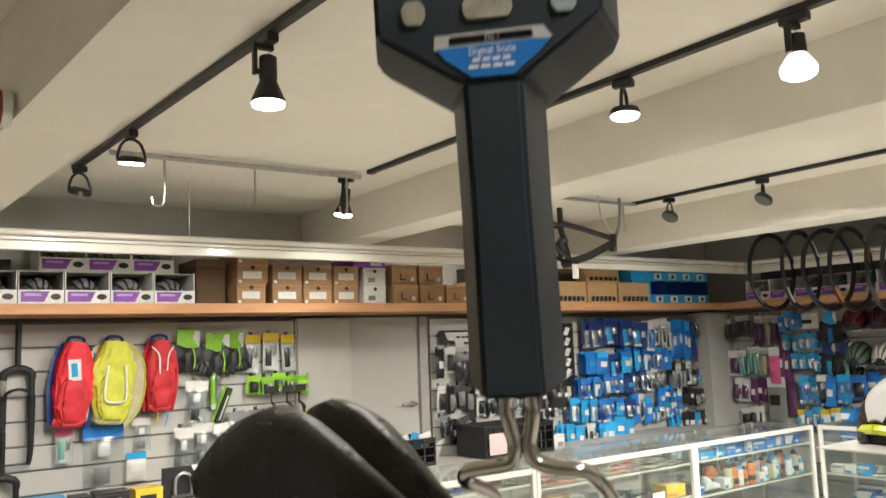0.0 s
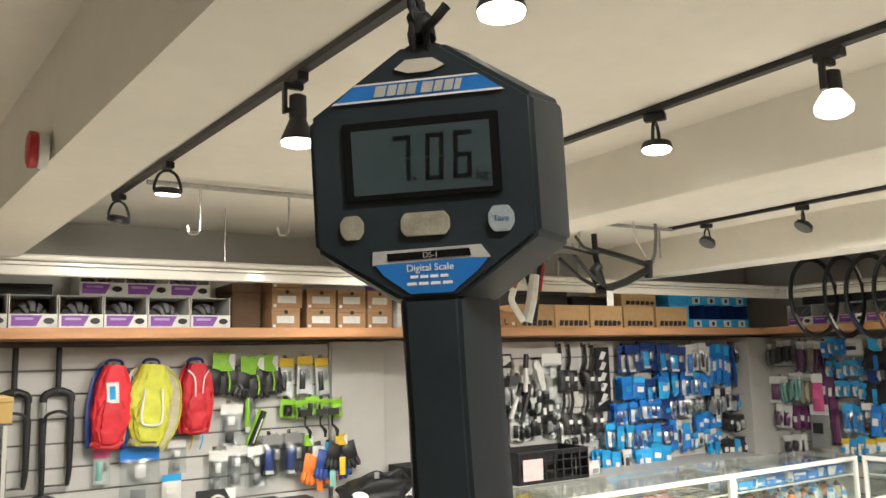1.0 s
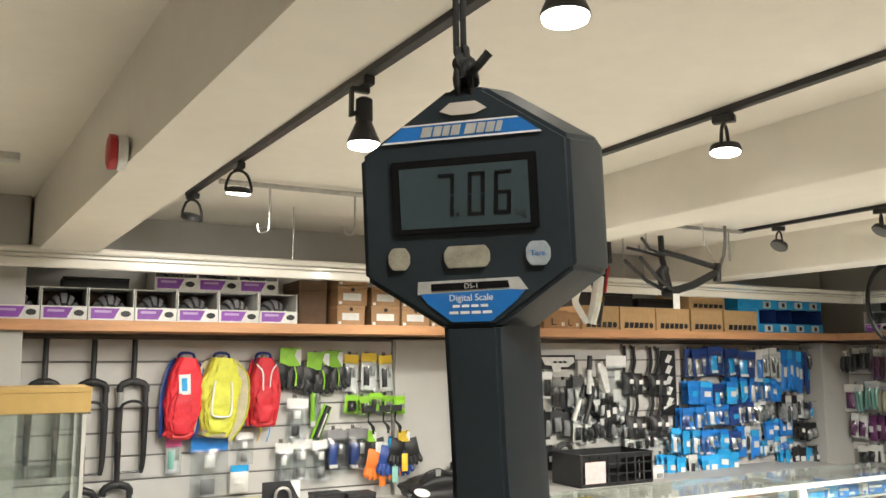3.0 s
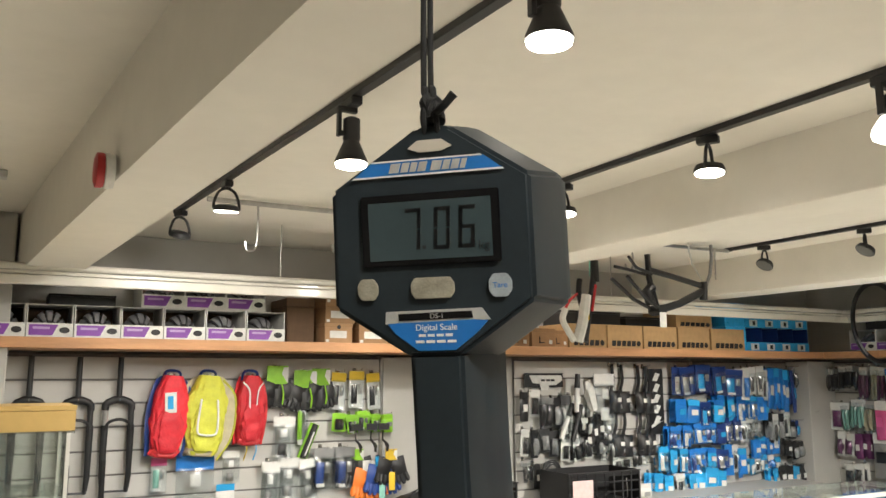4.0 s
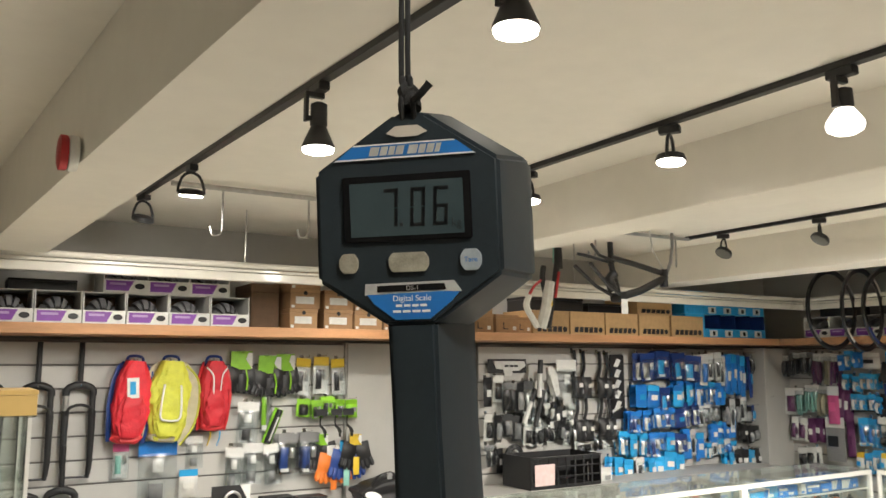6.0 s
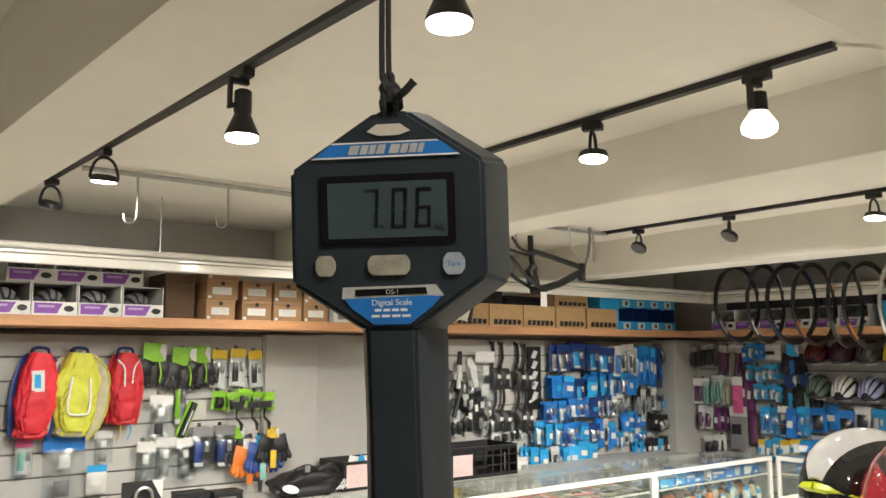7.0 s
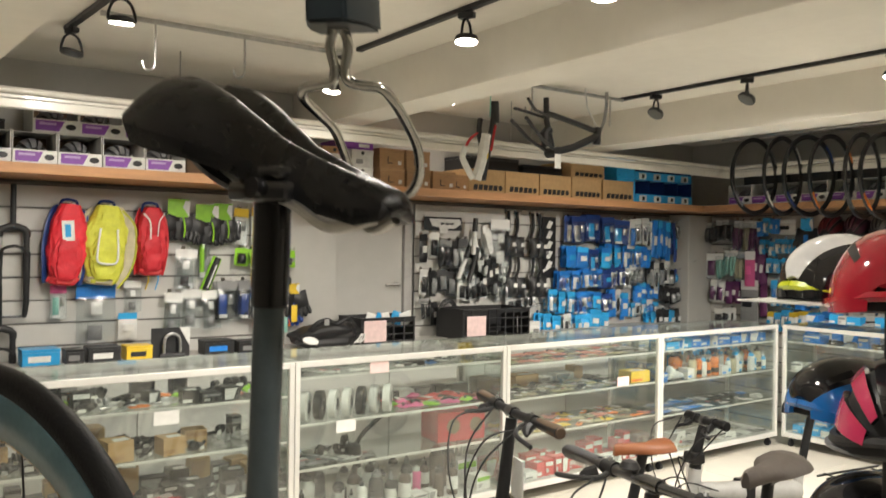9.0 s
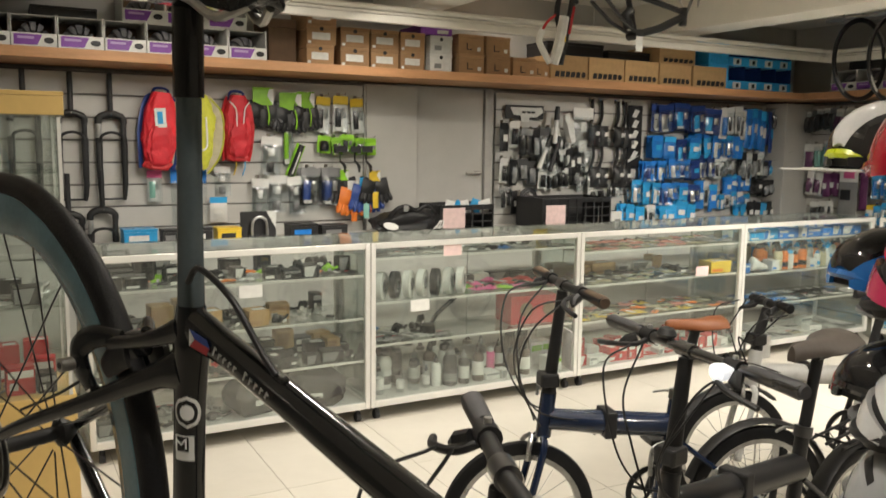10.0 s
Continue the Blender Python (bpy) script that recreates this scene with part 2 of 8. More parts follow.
slab("wall_pier", 3.24, 3.62, WALL_Y - 0.09, WALL_Y, 0, 1.815, M_WALL, "smooth grey pier between slatwall and door", "wall", 0.004)
slab("column", 0.72, 1.08, 6.0, WALL_Y, 0, CEIL, M_WALL, "grey painted column in the back corner", "column", 0.005)
slab("column", 7.14, WALL_X, 6.17, WALL_Y, 0, 1.815, M_WALL, "grey painted pillar in the corner between the slatwalls", "column", 0.006)
floor = slab("floor", -3.2, 7.8, -2.2, 6.7, -0.2, -0.006, M_GROUT, "floor of glossy cream square tiles", "floor")

shelf = tagged(link(box(B(), -3.0, WALL_X, 5.95, WALL_Y, 1.834, 1.888, 0.003), "wall_shelf", M_WOOD), "long brown wooden shelf stacked with cartons", "shelf", kind="structure")
tagged(link(box(B(), 7.06, WALL_X, 1.0, 5.948, 1.834, 1.888, 0.003), "wall_shelf", M_WOOD), "brown wooden side shelf above the helmets", "shelf", kind="structure")

# door behind the counter
door = thing("door_1", "closed grey flush door with a lever handle", "door", pose(3.64, WALL_Y - 0.045, 0))
door["kind"] = "structure"
part("door_leaf", box(B(), 0, 0.54, 0, 0.04, 0.01, 1.82, 0.003), M_WALL, door)
part("door_frame", box(B(), 0.54, 0.61, -0.03, 0.045, 0, 1.82, 0.004), mat("grey_door_frame", (0.36, 0.35, 0.33), 0.5), door)
bm = B()
cyl(bm, (0.49, 0, 1.215), (0.49, -0.05, 1.215), 0.01)
tube(bm, curve_pts([(0.49, -0.05, 1.215), (0.46, -0.055, 1.216), (0.37, -0.055, 1.218)], 4), 0.008)
cyl(bm, (0.49, 0, 1.215), (0.49, -0.008, 1.215), 0.025)
part("door_handle", bm, M_STEEL, door, smooth=True)


def slatwall(name, label, length, m, n=14, pitch=0.128, z0=0.02):
    e = thing(name, label, "slatwall", m)
    e["kind"] = "structure"
    part("backing_board", box(B(), 0, length, 0, 0.004, 0, 1.812), M_GROOVE, e)
    b2 = B()
    box(b2, 0, length, -0.014, -0.0005, 0, pitch - 0.011, 0.002)
    first = part("slat", b2, M_SLAT, e)
    first.location = (0, 0, z0)
    for i in range(1, n):
        piece("slat", first.data, e, pose(0, 0, z0 + i * pitch))
    return e


slatwall("slatwall_north", "pale grey slatwall hung with bags and gloves", 6.2, pose(-2.98, WALL_Y - 0.06, 0))
slatwall("slatwall_north", "pale grey slatwall hung with small parts packs", 3.27, pose(4.27, WALL_Y - 0.06, 0))
slatwall("slatwall_east", "pale grey slatwall hung with gloves and helmets", 5.0, pose(WALL_X - 0.06, WALL_Y - 0.09, 0, 0, 0, -90))
slab("slatwall_trim", 3.222, 3.238, WALL_Y - 0.085, WALL_Y - 0.058, 0, 1.815, M_STEEL, "thin metal end strip of the slatwall", "trim")

# ---- ceiling lights ----
def track(name, x, y0, y1, z=CEIL, turn=0.0):
    e = thing(name, "black lighting track fixed under the ceiling", "lamp track", pose(x, y0, z, 0, 0, turn))
    part("rail", box(B(), -0.016, 0.016, 0, y1 - y0, -0.02, 0, 0.002), M_BLACK, e)
    part("end_cap", box(B(), -0.018, 0.018, y1 - y0, y1 - y0 + 0.03, -0.022, 0, 0.002), M_BLACK, e)
    return e


track("lamp_track", 1.945, 2.19, 5.52, turn=3.3)
track("lamp_track", 3.03, 2.52, 5.02)
track("lamp_track", 5.09, 0.5, 5.12)
# Three more tracks, unseen and added to carry the fill lamps below.
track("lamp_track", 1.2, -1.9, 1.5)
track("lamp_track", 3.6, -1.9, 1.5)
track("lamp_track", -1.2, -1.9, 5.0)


def ring_lamp(x, y, lit=True, tilt=(0, 0), turn=0.0, power=0, z=CEIL - 0.022, aim=(0, 0, -1), cone=112):
    e = thing("track_lamp", "round disc track lamp on a black stirrup, " + ("lit" if lit else "switched off"), "track lamp", pose(x, y, z, 0, 0, turn), "track lamps")
    part("adapter", box(B(), -0.017, 0.017, -0.036, 0.036, -0.026, 0, 0.004), M_BLACK, e)
    b2 = B()
    tube(b2, curve_pts([(-0.052, 0, -0.115), (-0.049, 0, -0.085), (-0.032, 0, -0.045), (0, 0, -0.03), (0.032, 0, -0.045), (0.049, 0, -0.085), (0.052, 0, -0.115)], 5), 0.006, 6)
    part("stirrup", b2, M_BLACK, e, smooth=True)
    tm = pose(0, 0, -0.115, tilt[0], tilt[1], 0)
    part("housing", lathe(B(), [(0.03, 0.018), (0.046, 0.013), (0.051, 0.0), (0.051, -0.008), (0.047, -0.009)], 24, tm), M_BLACK, e, smooth=True)
    part("lens", lathe(B(), [(0.047, -0.0095), (0.045, -0.014), (0.015, -0.016)], 24, tm), M_GLOW if lit else M_DIM, e)
    if lit and power:
        p = e.matrix_world @ tm @ Vector((0, 0, -0.03))
        q = p + Vector(aim)
        spot(*p, *q, power, cone, 1.0, 0.06)
    return e


def bulb_lamp(x, y, lit=True, turn=0.0, tilt=(0, 0), power=0, z=CEIL - 0.02, aim=(0, 0, -1), lift=0.0, bare=False, cone=132):
    e = thing("track_lamp", "black bracket track lamp with a " + ("bare white reflector bulb, " if bare else "bell shade, ") + ("lit" if lit else "switched off"), "track lamp", pose(x, y, z, 0, 0, turn), "track lamps")
    part("adapter", box(B(), -0.017, 0.017, -0.040, 0.040, -0.026, 0, 0.004), M_BLACK, e)
    b2 = B()
    box(b2, -0.040, 0.015, -0.009, 0.009, -0.042, -0.027, 0.002)
    box(b2, -0.044, -0.033, -0.009, 0.009, -0.115, -0.027, 0.002)
    box(b2, -0.034, -0.018, -0.007, 0.007, -0.112, -0.098, 0.002)
    part("bracket", b2, M_BLACK, e)
    tm = pose(0, 0, -0.055 + lift, tilt[0], tilt[1], 0)
    if bare:
        part("socket", lathe(B(), [(0.012, 0.0), (0.024, -0.005), (0.026, -0.05), (0.024, -0.058)], 20, tm), M_BLACK, e, smooth=True)
        part("bulb", lathe(B(), [(0.024, -0.0585), (0.034, -0.072), (0.047, -0.092), (0.050, -0.104), (0.046, -0.118), (0.030, -0.128), (0.008, -0.132)], 28, tm), M_BULB if lit else M_DIM, e, "glowing white reflector bulb", True)
    else:
        part("socket", lathe(B(), [(0.014, 0.0), (0.024, -0.006), (0.025, -0.066), (0.022, -0.072)], 20, tm), M_BLACK, e, smooth=True)
        part("shade", lathe(B(), [(0.022, -0.070), (0.028, -0.084), (0.040, -0.112), (0.047, -0.128), (0.0475, -0.134), (0.0455, -0.135)], 28, tm), M_BLACK, e, smooth=True)
        part("bulb_face", lathe(B(), [(0.0455, -0.1355), (0.043, -0.144), (0.026, -0.150), (0.008, -0.152)], 28, tm), M_GLOW if lit else M_DIM, e, smooth=True)
    if lit and power:
        p = e.matrix_world @ tm @ Vector((0, 0, -0.16))
        q = p + Vector(aim)
        spot(*p, *q, power, cone, 1.0, 0.05)
    return e


LW = 110
N_AIM = (0, 0.6, -1)
ring_lamp(1.757, 5.47, False, (20, 0), 20)
ring_lamp(1.80, 4.76, True, (8, 0), 0, LW * 0.65, aim=N_AIM, cone=150)
bulb_lamp(1.863, 3.60, True, 0, (0, 0), LW * 0.95, aim=N_AIM)
bulb_lamp(1.895, 2.70, True, 0, (0, 0), LW * 0.95, lift=0.036)
ring_lamp(3.035, 4.15, True, (0, 5), 30, LW * 1.5, aim=(-0.4, 0.7, -1), cone=104)
ring_lamp(3.035, 3.37, True, (0, 5), 30, LW * 1.3, aim=(-0.4, 0.7, -1), cone=104)
bulb_lamp(3.03, 2.745, True, 0, (0, 0), LW * 0.8, aim=(0.1, 0.3, -1), bare=True, cone=104)
bulb_lamp(2.96, 5.17, True, 40, (8, 0), LW * 0.6, aim=(0.3, 0.6, -1), cone=112)
ring_lamp(5.09, 4.86, False, (30, 20), 60)
ring_lamp(5.085, 4.20, False, (30, 20), 40)
ring_lamp(5.075, 3.38, True, (0, 8), 0, LW * 6.4, aim=(0.15, 0.95, -1.18), cone=105)
# Unseen extra lamp on the far track, added to brighten the side wall.
ring_lamp(5.075, 2.3, True, (0, 8), 0, LW * 4.0, aim=(0.7, 0.4, -1.15), cone=108)
# Unseen lamps added behind and left of the camera as fill light.
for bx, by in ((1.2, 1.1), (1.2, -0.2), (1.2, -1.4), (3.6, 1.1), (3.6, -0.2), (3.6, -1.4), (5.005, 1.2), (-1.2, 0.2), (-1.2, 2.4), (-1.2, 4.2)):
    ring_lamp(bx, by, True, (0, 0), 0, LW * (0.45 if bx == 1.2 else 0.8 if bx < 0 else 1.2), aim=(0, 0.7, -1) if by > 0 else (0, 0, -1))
for dx, dy in ((4.30, 4.49), (4.34, 6.06)):
    e = thing("downlight", "small lit recessed downlight in the ceiling", "downlight", pose(dx, dy, CEIL))
    part("trim_ring", hoop(B(), [(0.035, -0.001), (0.05, -0.001), (0.05, -0.006), (0.035, -0.006)], 24), M_CEIL, e)
    part("diffuser", lathe(B(), [(0.034, -0.001), (0.034, -0.005), (0.01, -0.005)], 20), M_GLOW, e)
    spot(dx, dy, CEIL - 0.02, dx, dy, 0, 14, 150)

# ---- rails and pipes under the ceiling ----
def conduit(name, label, pts, r, material, seg=8):
    e = thing(name, label, "pipe", pose(0, 0, 0))
    part("pipe", tube(B(), pts, r, seg), material, e, smooth=True)
    return e


conduit("hanging_bar", "thin white steel bar across the ceiling bay", [(1.80, 5.11, 2.474), (3.01, 5.11, 2.474)], 0.012, M_STEEL)
conduit("hanging_bar", "thin grey steel bar under the ceiling", [(3.58, 5.14, 2.478), (5.07, 5.12, 2.478)], 0.011, M_STEEL)


def display_rail(m, length, label):
    e = thing("display_rail", label, "rail", m)
    b2 = B()
    tube(b2, [(0, 0, 0.085), (length, 0, 0.085)], 0.017, 10)
    part("upper_tube", b2, M_RAIL, e, smooth=True)
    part("lower_channel", box(B(), 0, length, -0.02, 0.02, 0, 0.045, 0.006), M_RAIL, e)
    part("middle_lip", box(B(), 0, length, -0.012, 0.012, 0.048, 0.064, 0.003), M_RAIL, e)
    return e


display_rail(pose(-2.9, 5.70, 2.115), 9.95, "white enamelled double rail hung on rods")
display_rail(pose(7.05, 5.72, 2.115, 0, 0, -90), 4.2, "white enamelled double rail along the side wall")
for rx in (0.2, 2.33, 4.6):
    e = thing("hanger_rod", "thin steel rod holding the rail", "rod", pose(rx, 5.70, 2.2))
    part("rod", cyl(B(), (0, 0, 0), (0, 0, CEIL - 2.2), 0.004, seg=8), M_STEEL, e)

# ---- floor tiles ----
tb = B()
box(tb, 0.0015, 0.5985, 0.0015, 0.5985, -0.006, 0.0)
tile0 = None
for ix in range(-4, 13):
    for iy in range(-3, 11):
        x0, y0 = 0.245 + 0.6 * ix, 0.216 + 0.6 * iy
        if x0 > 7.5 or y0 > 6.4:
            continue
        if tile0 is None:
            tile0 = part("tile", tb, M_TILE, floor)
            tile0.location = (x0, y0, 0)
        else:
            piece("tile", tile0.data, floor, pose(x0, y0, 0))

# ---- glass counters ----
def counter(m, width, label, shelves, group="glass counters"):
    """Front along local x at y = 0, depth to y = 0.45."""
    e = thing("display_counter", label, "display case", m, group)
    D, T, Z0, H = 0.45, 0.026, 0.075, 0.935
    for px in (0, width - T):
        for py in (0, D - T):
            part("post", box(B(), px, px + T, py, py + T, Z0, H - 0.006, 0.003), M_ALU, e)
    for z, hgt in ((Z0, 0.035), (H - 0.036, 0.03)):
        for py in (0.001, D - T + 0.001):
            part("rail", box(B(), T, width - T, py, py + T - 0.002, z, z + hgt, 0.003), M_ALU, e)
        for px in (0.001, width - T + 0.001):
            part("side_rail", box(B(), px, px + T - 0.002, T, D - T, z, z + hgt, 0.003), M_ALU, e)
    part("deck", box(B(), T, width - T, T, D - T, Z0 + 0.012, Z0 + 0.032), M_SLAT, e)
    g = part("front_pane", box(B(), T, width - T, 0.010, 0.014, Z0 + 0.036, H - 0.038), M_GLASS, e)
    t = part("top_pane", box(B(), 0.002, width - 0.002, 0.002, D - 0.002, H - 0.005, H), M_GLASS, e)
    for px in (0.010, width - 0.014):
        part("side_pane", box(B(), px, px + 0.004, T, D - T, Z0 + 0.036, H - 0.038), M_GLASS, e)
    for z in shelves:
        part("glass_shelf", box(B(), 0.012, width - 0.012, 0.03, D - 0.03, z, z + 0.006), M_GLASS, e)
        part("shelf_edge", box(B(), 0.012, width - 0.012, 0.022, 0.03, z - 0.004, z + 0.008, 0.001), M_ALU, e)
    for px in (0.05, width - 0.05):
        for py in (0.05, D - 0.05):
            b2 = B()
            cyl(b2, (px, py, Z0), (px, py, 0.045), 0.012)
            cyl(b2, (px - 0.012, py, 0.024), (px + 0.012, py, 0.024), 0.024, seg=14)
            part("castor", b2, M_BLACK, e, smooth=True)
    return e


CX = (1.35, 2.677, 4.0, 5.349, 6.72)
SH = ((0.76, 0.54, 0.32), (0.84, 0.61, 0.39), (0.80, 0.60, 0.38), (0.80, 0.58, 0.36))
for i in range(4):
    counter(pose(CX[i] + 0.002, 5.0, 0), CX[i + 1] - CX[i] - 0.004, "aluminium framed glass counter with stocked shelves on castors", SH[i])
counter(pose(6.74, 4.98, 0, 0, 0, -90), 1.3, "aluminium framed glass counter along the side wall", SH[3])
counter(pose(6.74, 3.66, 0, 0, 0, -90), 1.3, "aluminium framed glass counter along the side wall", SH[3])

# ---- hanging scale ----
SU, SV, SN = (Vector(v).normalized() for v in ((0.7214, -0.6923, 0.0142), (-0.1043, -0.0884, 0.9906), (-0.6846, -0.7161, -0.1359)))
smat = Matrix((SU, SV, SN)).transposed().to_4x4()
smat.translation = Vector((1.1429, 1.7645, 1.7245))
smat = smat @ Matrix.Scale(1.05, 4)
scale = thing("hanging_scale", "black digital hanging scale with blue stickers, reading 7.06", "scale", smat)
M_BLUE_ST = mat("blue_sticker", (0.02, 0.16, 0.48), 0.35, var=0.08, scale=60)
M_WHITE = mat("white_print", (0.75, 0.75, 0.73), 0.5, var=0.06, scale=30)
M_SILVER = mat("silver_print", (0.55, 0.55, 0.52), 0.35, 0.3, var=0.15, scale=200)
M_LCD = mat("grey_lcd", (0.045, 0.066, 0.072), 0.16, var=0.06, scale=40)
M_DIGIT = mat("dark_lcd_segment", (0.004, 0.005, 0.006), 0.35)
M_BEZEL = mat("black_gloss_bezel", (0.008, 0.008, 0.009), 0.2)
M_BUTTON = mat("worn_beige_button", (0.30, 0.28, 0.22), 0.55, var=0.3, scale=160, bump=0.1, bscale=900)
M_BUTTON2 = mat("pale_grey_button", (0.33, 0.37, 0.39), 0.5, var=0.2, scale=160)
M_ROPE = mat("black_cord", (0.012, 0.012, 0.012), 0.85, var=0.5, scale=300, bump=0.2, bscale=1600)
mm = lambda poly: [(x * 0.001, y * 0.001) for x, y in poly]
front = mm([(-3.5, 54.5), (8, 54.5), (34.5, 36.5), (34.5, -5), (8.5, -23), (-9, -23), (-35.5, -6), (-35, 34.5)])
rear = mm([(-5, 58), (11, 58), (41.5, 38), (41.5, -8), (14.5, -27), (-14.5, -27), (-41.5, -9.5), (-41, 37)])
bm = B()
loft(bm, [[Vector((x, y, -0.045)) for x, y in rear], [Vector((x, y, -0.028)) for x, y in rear], [Vector((x, y, 0)) for x, y in front]])
bmesh.ops.bevel(bm, geom=list(bm.edges), offset=0.0014, segments=2, affect="EDGES")
part("body", bm, M_SCALE, scale, smooth=True)
bm = B()
hsec = lambda y, k: [Vector((x * 0.001 * k, y * 0.001, z * 0.001)) for x, z in ((-9, 0), (9, 0), (15.5, -24), (15.5, -45), (-15.5, -45), (-15.5, -24))]
loft(bm, [hsec(-22, 1.0), hsec(-60, 0.98), hsec(-121, 1.06)])
bmesh.ops.bevel(bm, geom=list(bm.edges), offset=0.0014, segments=2, affect="EDGES")
part("grip", bm, M_SCALE, scale, smooth=True)


def flat(poly, z0, z1, name, material, parent, label="", bev=0.0):
    b2 = prism(B(), mm(poly), z0 * 0.001, z1 * 0.001)
    if bev:
        bmesh.ops.bevel(b2, geom=list(b2.edges), offset=bev * 0.001, segments=2, affect="EDGES")
    return part(name, b2, material, parent, label)


def octagon(cx, cy, w, h, k=0.42):
    return [(cx - w, cy - h * k), (cx - w, cy + h * k), (cx - w * (1 - k * 1.0 * h / w), cy + h), (cx + w * (1 - k * h / w), cy + h),
            (cx + w, cy + h * k), (cx + w, cy - h * k), (cx + w * (1 - k * h / w), cy - h), (cx - w * (1 - k * h / w), cy - h)][::-1]


part("hanging_hole", prism(B(), mm([(-6.5, 47.5), (-3, 50), (5.5, 50), (9, 47.5), (5, 46), (-2.5, 46)][::-1]), 0.0002, 0.0008), mat("pale_hole_edge", (0.55, 0.5, 0.42), 0.7), scale)
band = flat([(-26.5, 38.6), (26, 38.6), (19.5, 43.6), (-19.5, 43.6)], 0.1, 0.6, "top_sticker", M_BLUE_ST, scale, "blue sticker with a white name")
for y0, y1, xa in ((38.3, 38.9, 27), (43.4, 43.9, 19.8)):
    flat([(-xa, y0), (xa - 0.5, y0), (xa - 1.2, y1), (-xa + 0.7, y1)], 0.6, 0.8, "sticker_border", M_WHITE, band)
# the maker's name as slanted plain strokes
for i, (xa, w) in enumerate(((-13.5, 3.4), (-9.4, 2.6), (-6.2, 2.2), (-3.4, 2.8), (1.2, 3.4), (5.2, 2.4), (8.2, 2.6), (11.4, 1.8))):
    flat([(xa, 39.6), (xa + w, 39.6), (xa + w + 1.0, 42.8), (xa + 1.0, 42.8)], 0.7, 1.0, "name_stroke", M_SILVER, band)
flat([(-24.2, 7.8), (24.2, 7.8), (24.2, 32.2), (-24.2, 32.2)], 0.1, 1.2, "screen_bezel", M_BEZEL, scale, "glossy black screen surround", 0.4)
lcd = flat([(-21.4, 9.8), (21.4, 9.8), (21.4, 29.6), (-21.4, 29.6)], 1.2, 1.4, "lcd_screen", M_LCD, scale, "grey lcd screen reading 7.06 kg")


def digit(ch, cx, cy, w, h, th, slant=0.06):
    made = []
    segs = {"7": "abc", "0": "abcdef", "6": "acdefg"}[ch]
    hw, hh = w / 2, h / 2
    boxes = {"a": (-hw, hw, hh - th, hh), "g": (-hw, hw, -th / 2, th / 2), "d": (-hw, hw, -hh, -hh + th),
             "b": (hw - th, hw, 0.3, hh - 0.3), "c": (hw - th, hw, -hh + 0.3, -0.3), "f": (-hw, -hw + th, 0.3, hh - 0.3), "e": (-hw, -hw + th, -hh + 0.3, -0.3)}
    for s in segs:
        x0, x1, y0, y1 = boxes[s]
        made.append(prism(B(), mm([(cx + x0 + y0 * slant, cy + y0), (cx + x1 + y0 * slant, cy + y0), (cx + x1 + y1 * slant, cy + y1), (cx + x0 + y1 * slant, cy + y1)]), 0.00142, 0.0015))
    return made


for ch, cx in (("7", -5.8), ("0", 4.4), ("6", 13.0)):
    for seg_bm in digit(ch, cx, 20.0, 5.6, 14.2, 1.35):
        part("digit_segment", seg_bm, M_DIGIT, lcd)
part("decimal_point", prism(B(), mm([(-2.6, 13.2), (-1.4, 13.2), (-1.4, 14.4), (-2.6, 14.4)]), 0.00142, 0.0015), M_DIGIT, lcd)


def words(body, size, m, material, parent, name="lettering", depth=0.0001, align="CENTER"):
    cu = bpy.data.curves.new(name, "FONT")
    cu.body, cu.size, cu.extrude, cu.align_x, cu.align_y = body, size, depth, align, "CENTER"
    ob = new(name, cu)
    cu.materials.append(material)
    dg = bpy.context.evaluated_depsgraph_get()
    me = bpy.data.meshes.new_from_object(ob.evaluated_get(dg))
    bpy.data.objects.remove(ob)
    o2 = new(name, me)
    if not me.materials:
        me.materials.append(material)
    o2.parent = parent
    o2.matrix_basis = m
    return o2


words("kg", 0.0042, pose(0.0186, 0.0135, 0.00145), M_DIGIT, lcd)
flat(octagon(-23, 0.2, 3.7, 3.7), 0.1, 1.3, "button", M_BUTTON, scale, bev=0.3)
flat(octagon(0, 0, 7.6, 3.6), 0.1, 1.3, "button", M_BUTTON, scale, "worn beige oval button", 0.3)
br = flat(octagon(23.2, 0, 3.9, 3.9), 0.1, 1.3, "button", M_BUTTON2, scale, "pale grey tare button", 0.3)
words("Tare", 0.0026, pose(0.0232, 0, 0.00135), M_BLUE_ST, br)
low = flat([(-16.5, -11.6), (-14, -15), (-6, -21), (7, -21), (15, -15), (18.5, -11.4), (14, -11)], 0.1, 0.6, "lower_sticker", M_BLUE_ST, scale, "blue sticker with the model name")
flat([(-17, -7.6), (16.5, -7.2), (19.3, -11.2), (-17.4, -11.8)], 0.1, 0.55, "model_plate", M_SILVER, scale, "silver framed model plate")
flat([(-12.5, -8.4), (13, -8.1), (13.5, -10.4), (-12.5, -10.8)], 0.56, 0.8, "model_panel", M_BEZEL, scale)
words("DS-1", 0.0024, pose(0.001, -0.0095, 0.00085, 0, 0, 0), M_SILVER, low)
words("Digital Scale", 0.0030, pose(0.0006, -0.0133, 0.0007), M_WHITE, low)
for yy, ww in ((-15.9, 6.2), (-18.0, 7.4)):
    for i in range(4):
        xa = -ww + i * ww / 2 + 0.6
        flat([(xa, yy - 0.45), (xa + ww / 2 - 0.7, yy - 0.45), (xa + ww / 2 - 0.7, yy + 0.45), (xa, yy + 0.45)], 0.62, 0.8, "print_bar", M_WHITE, low)

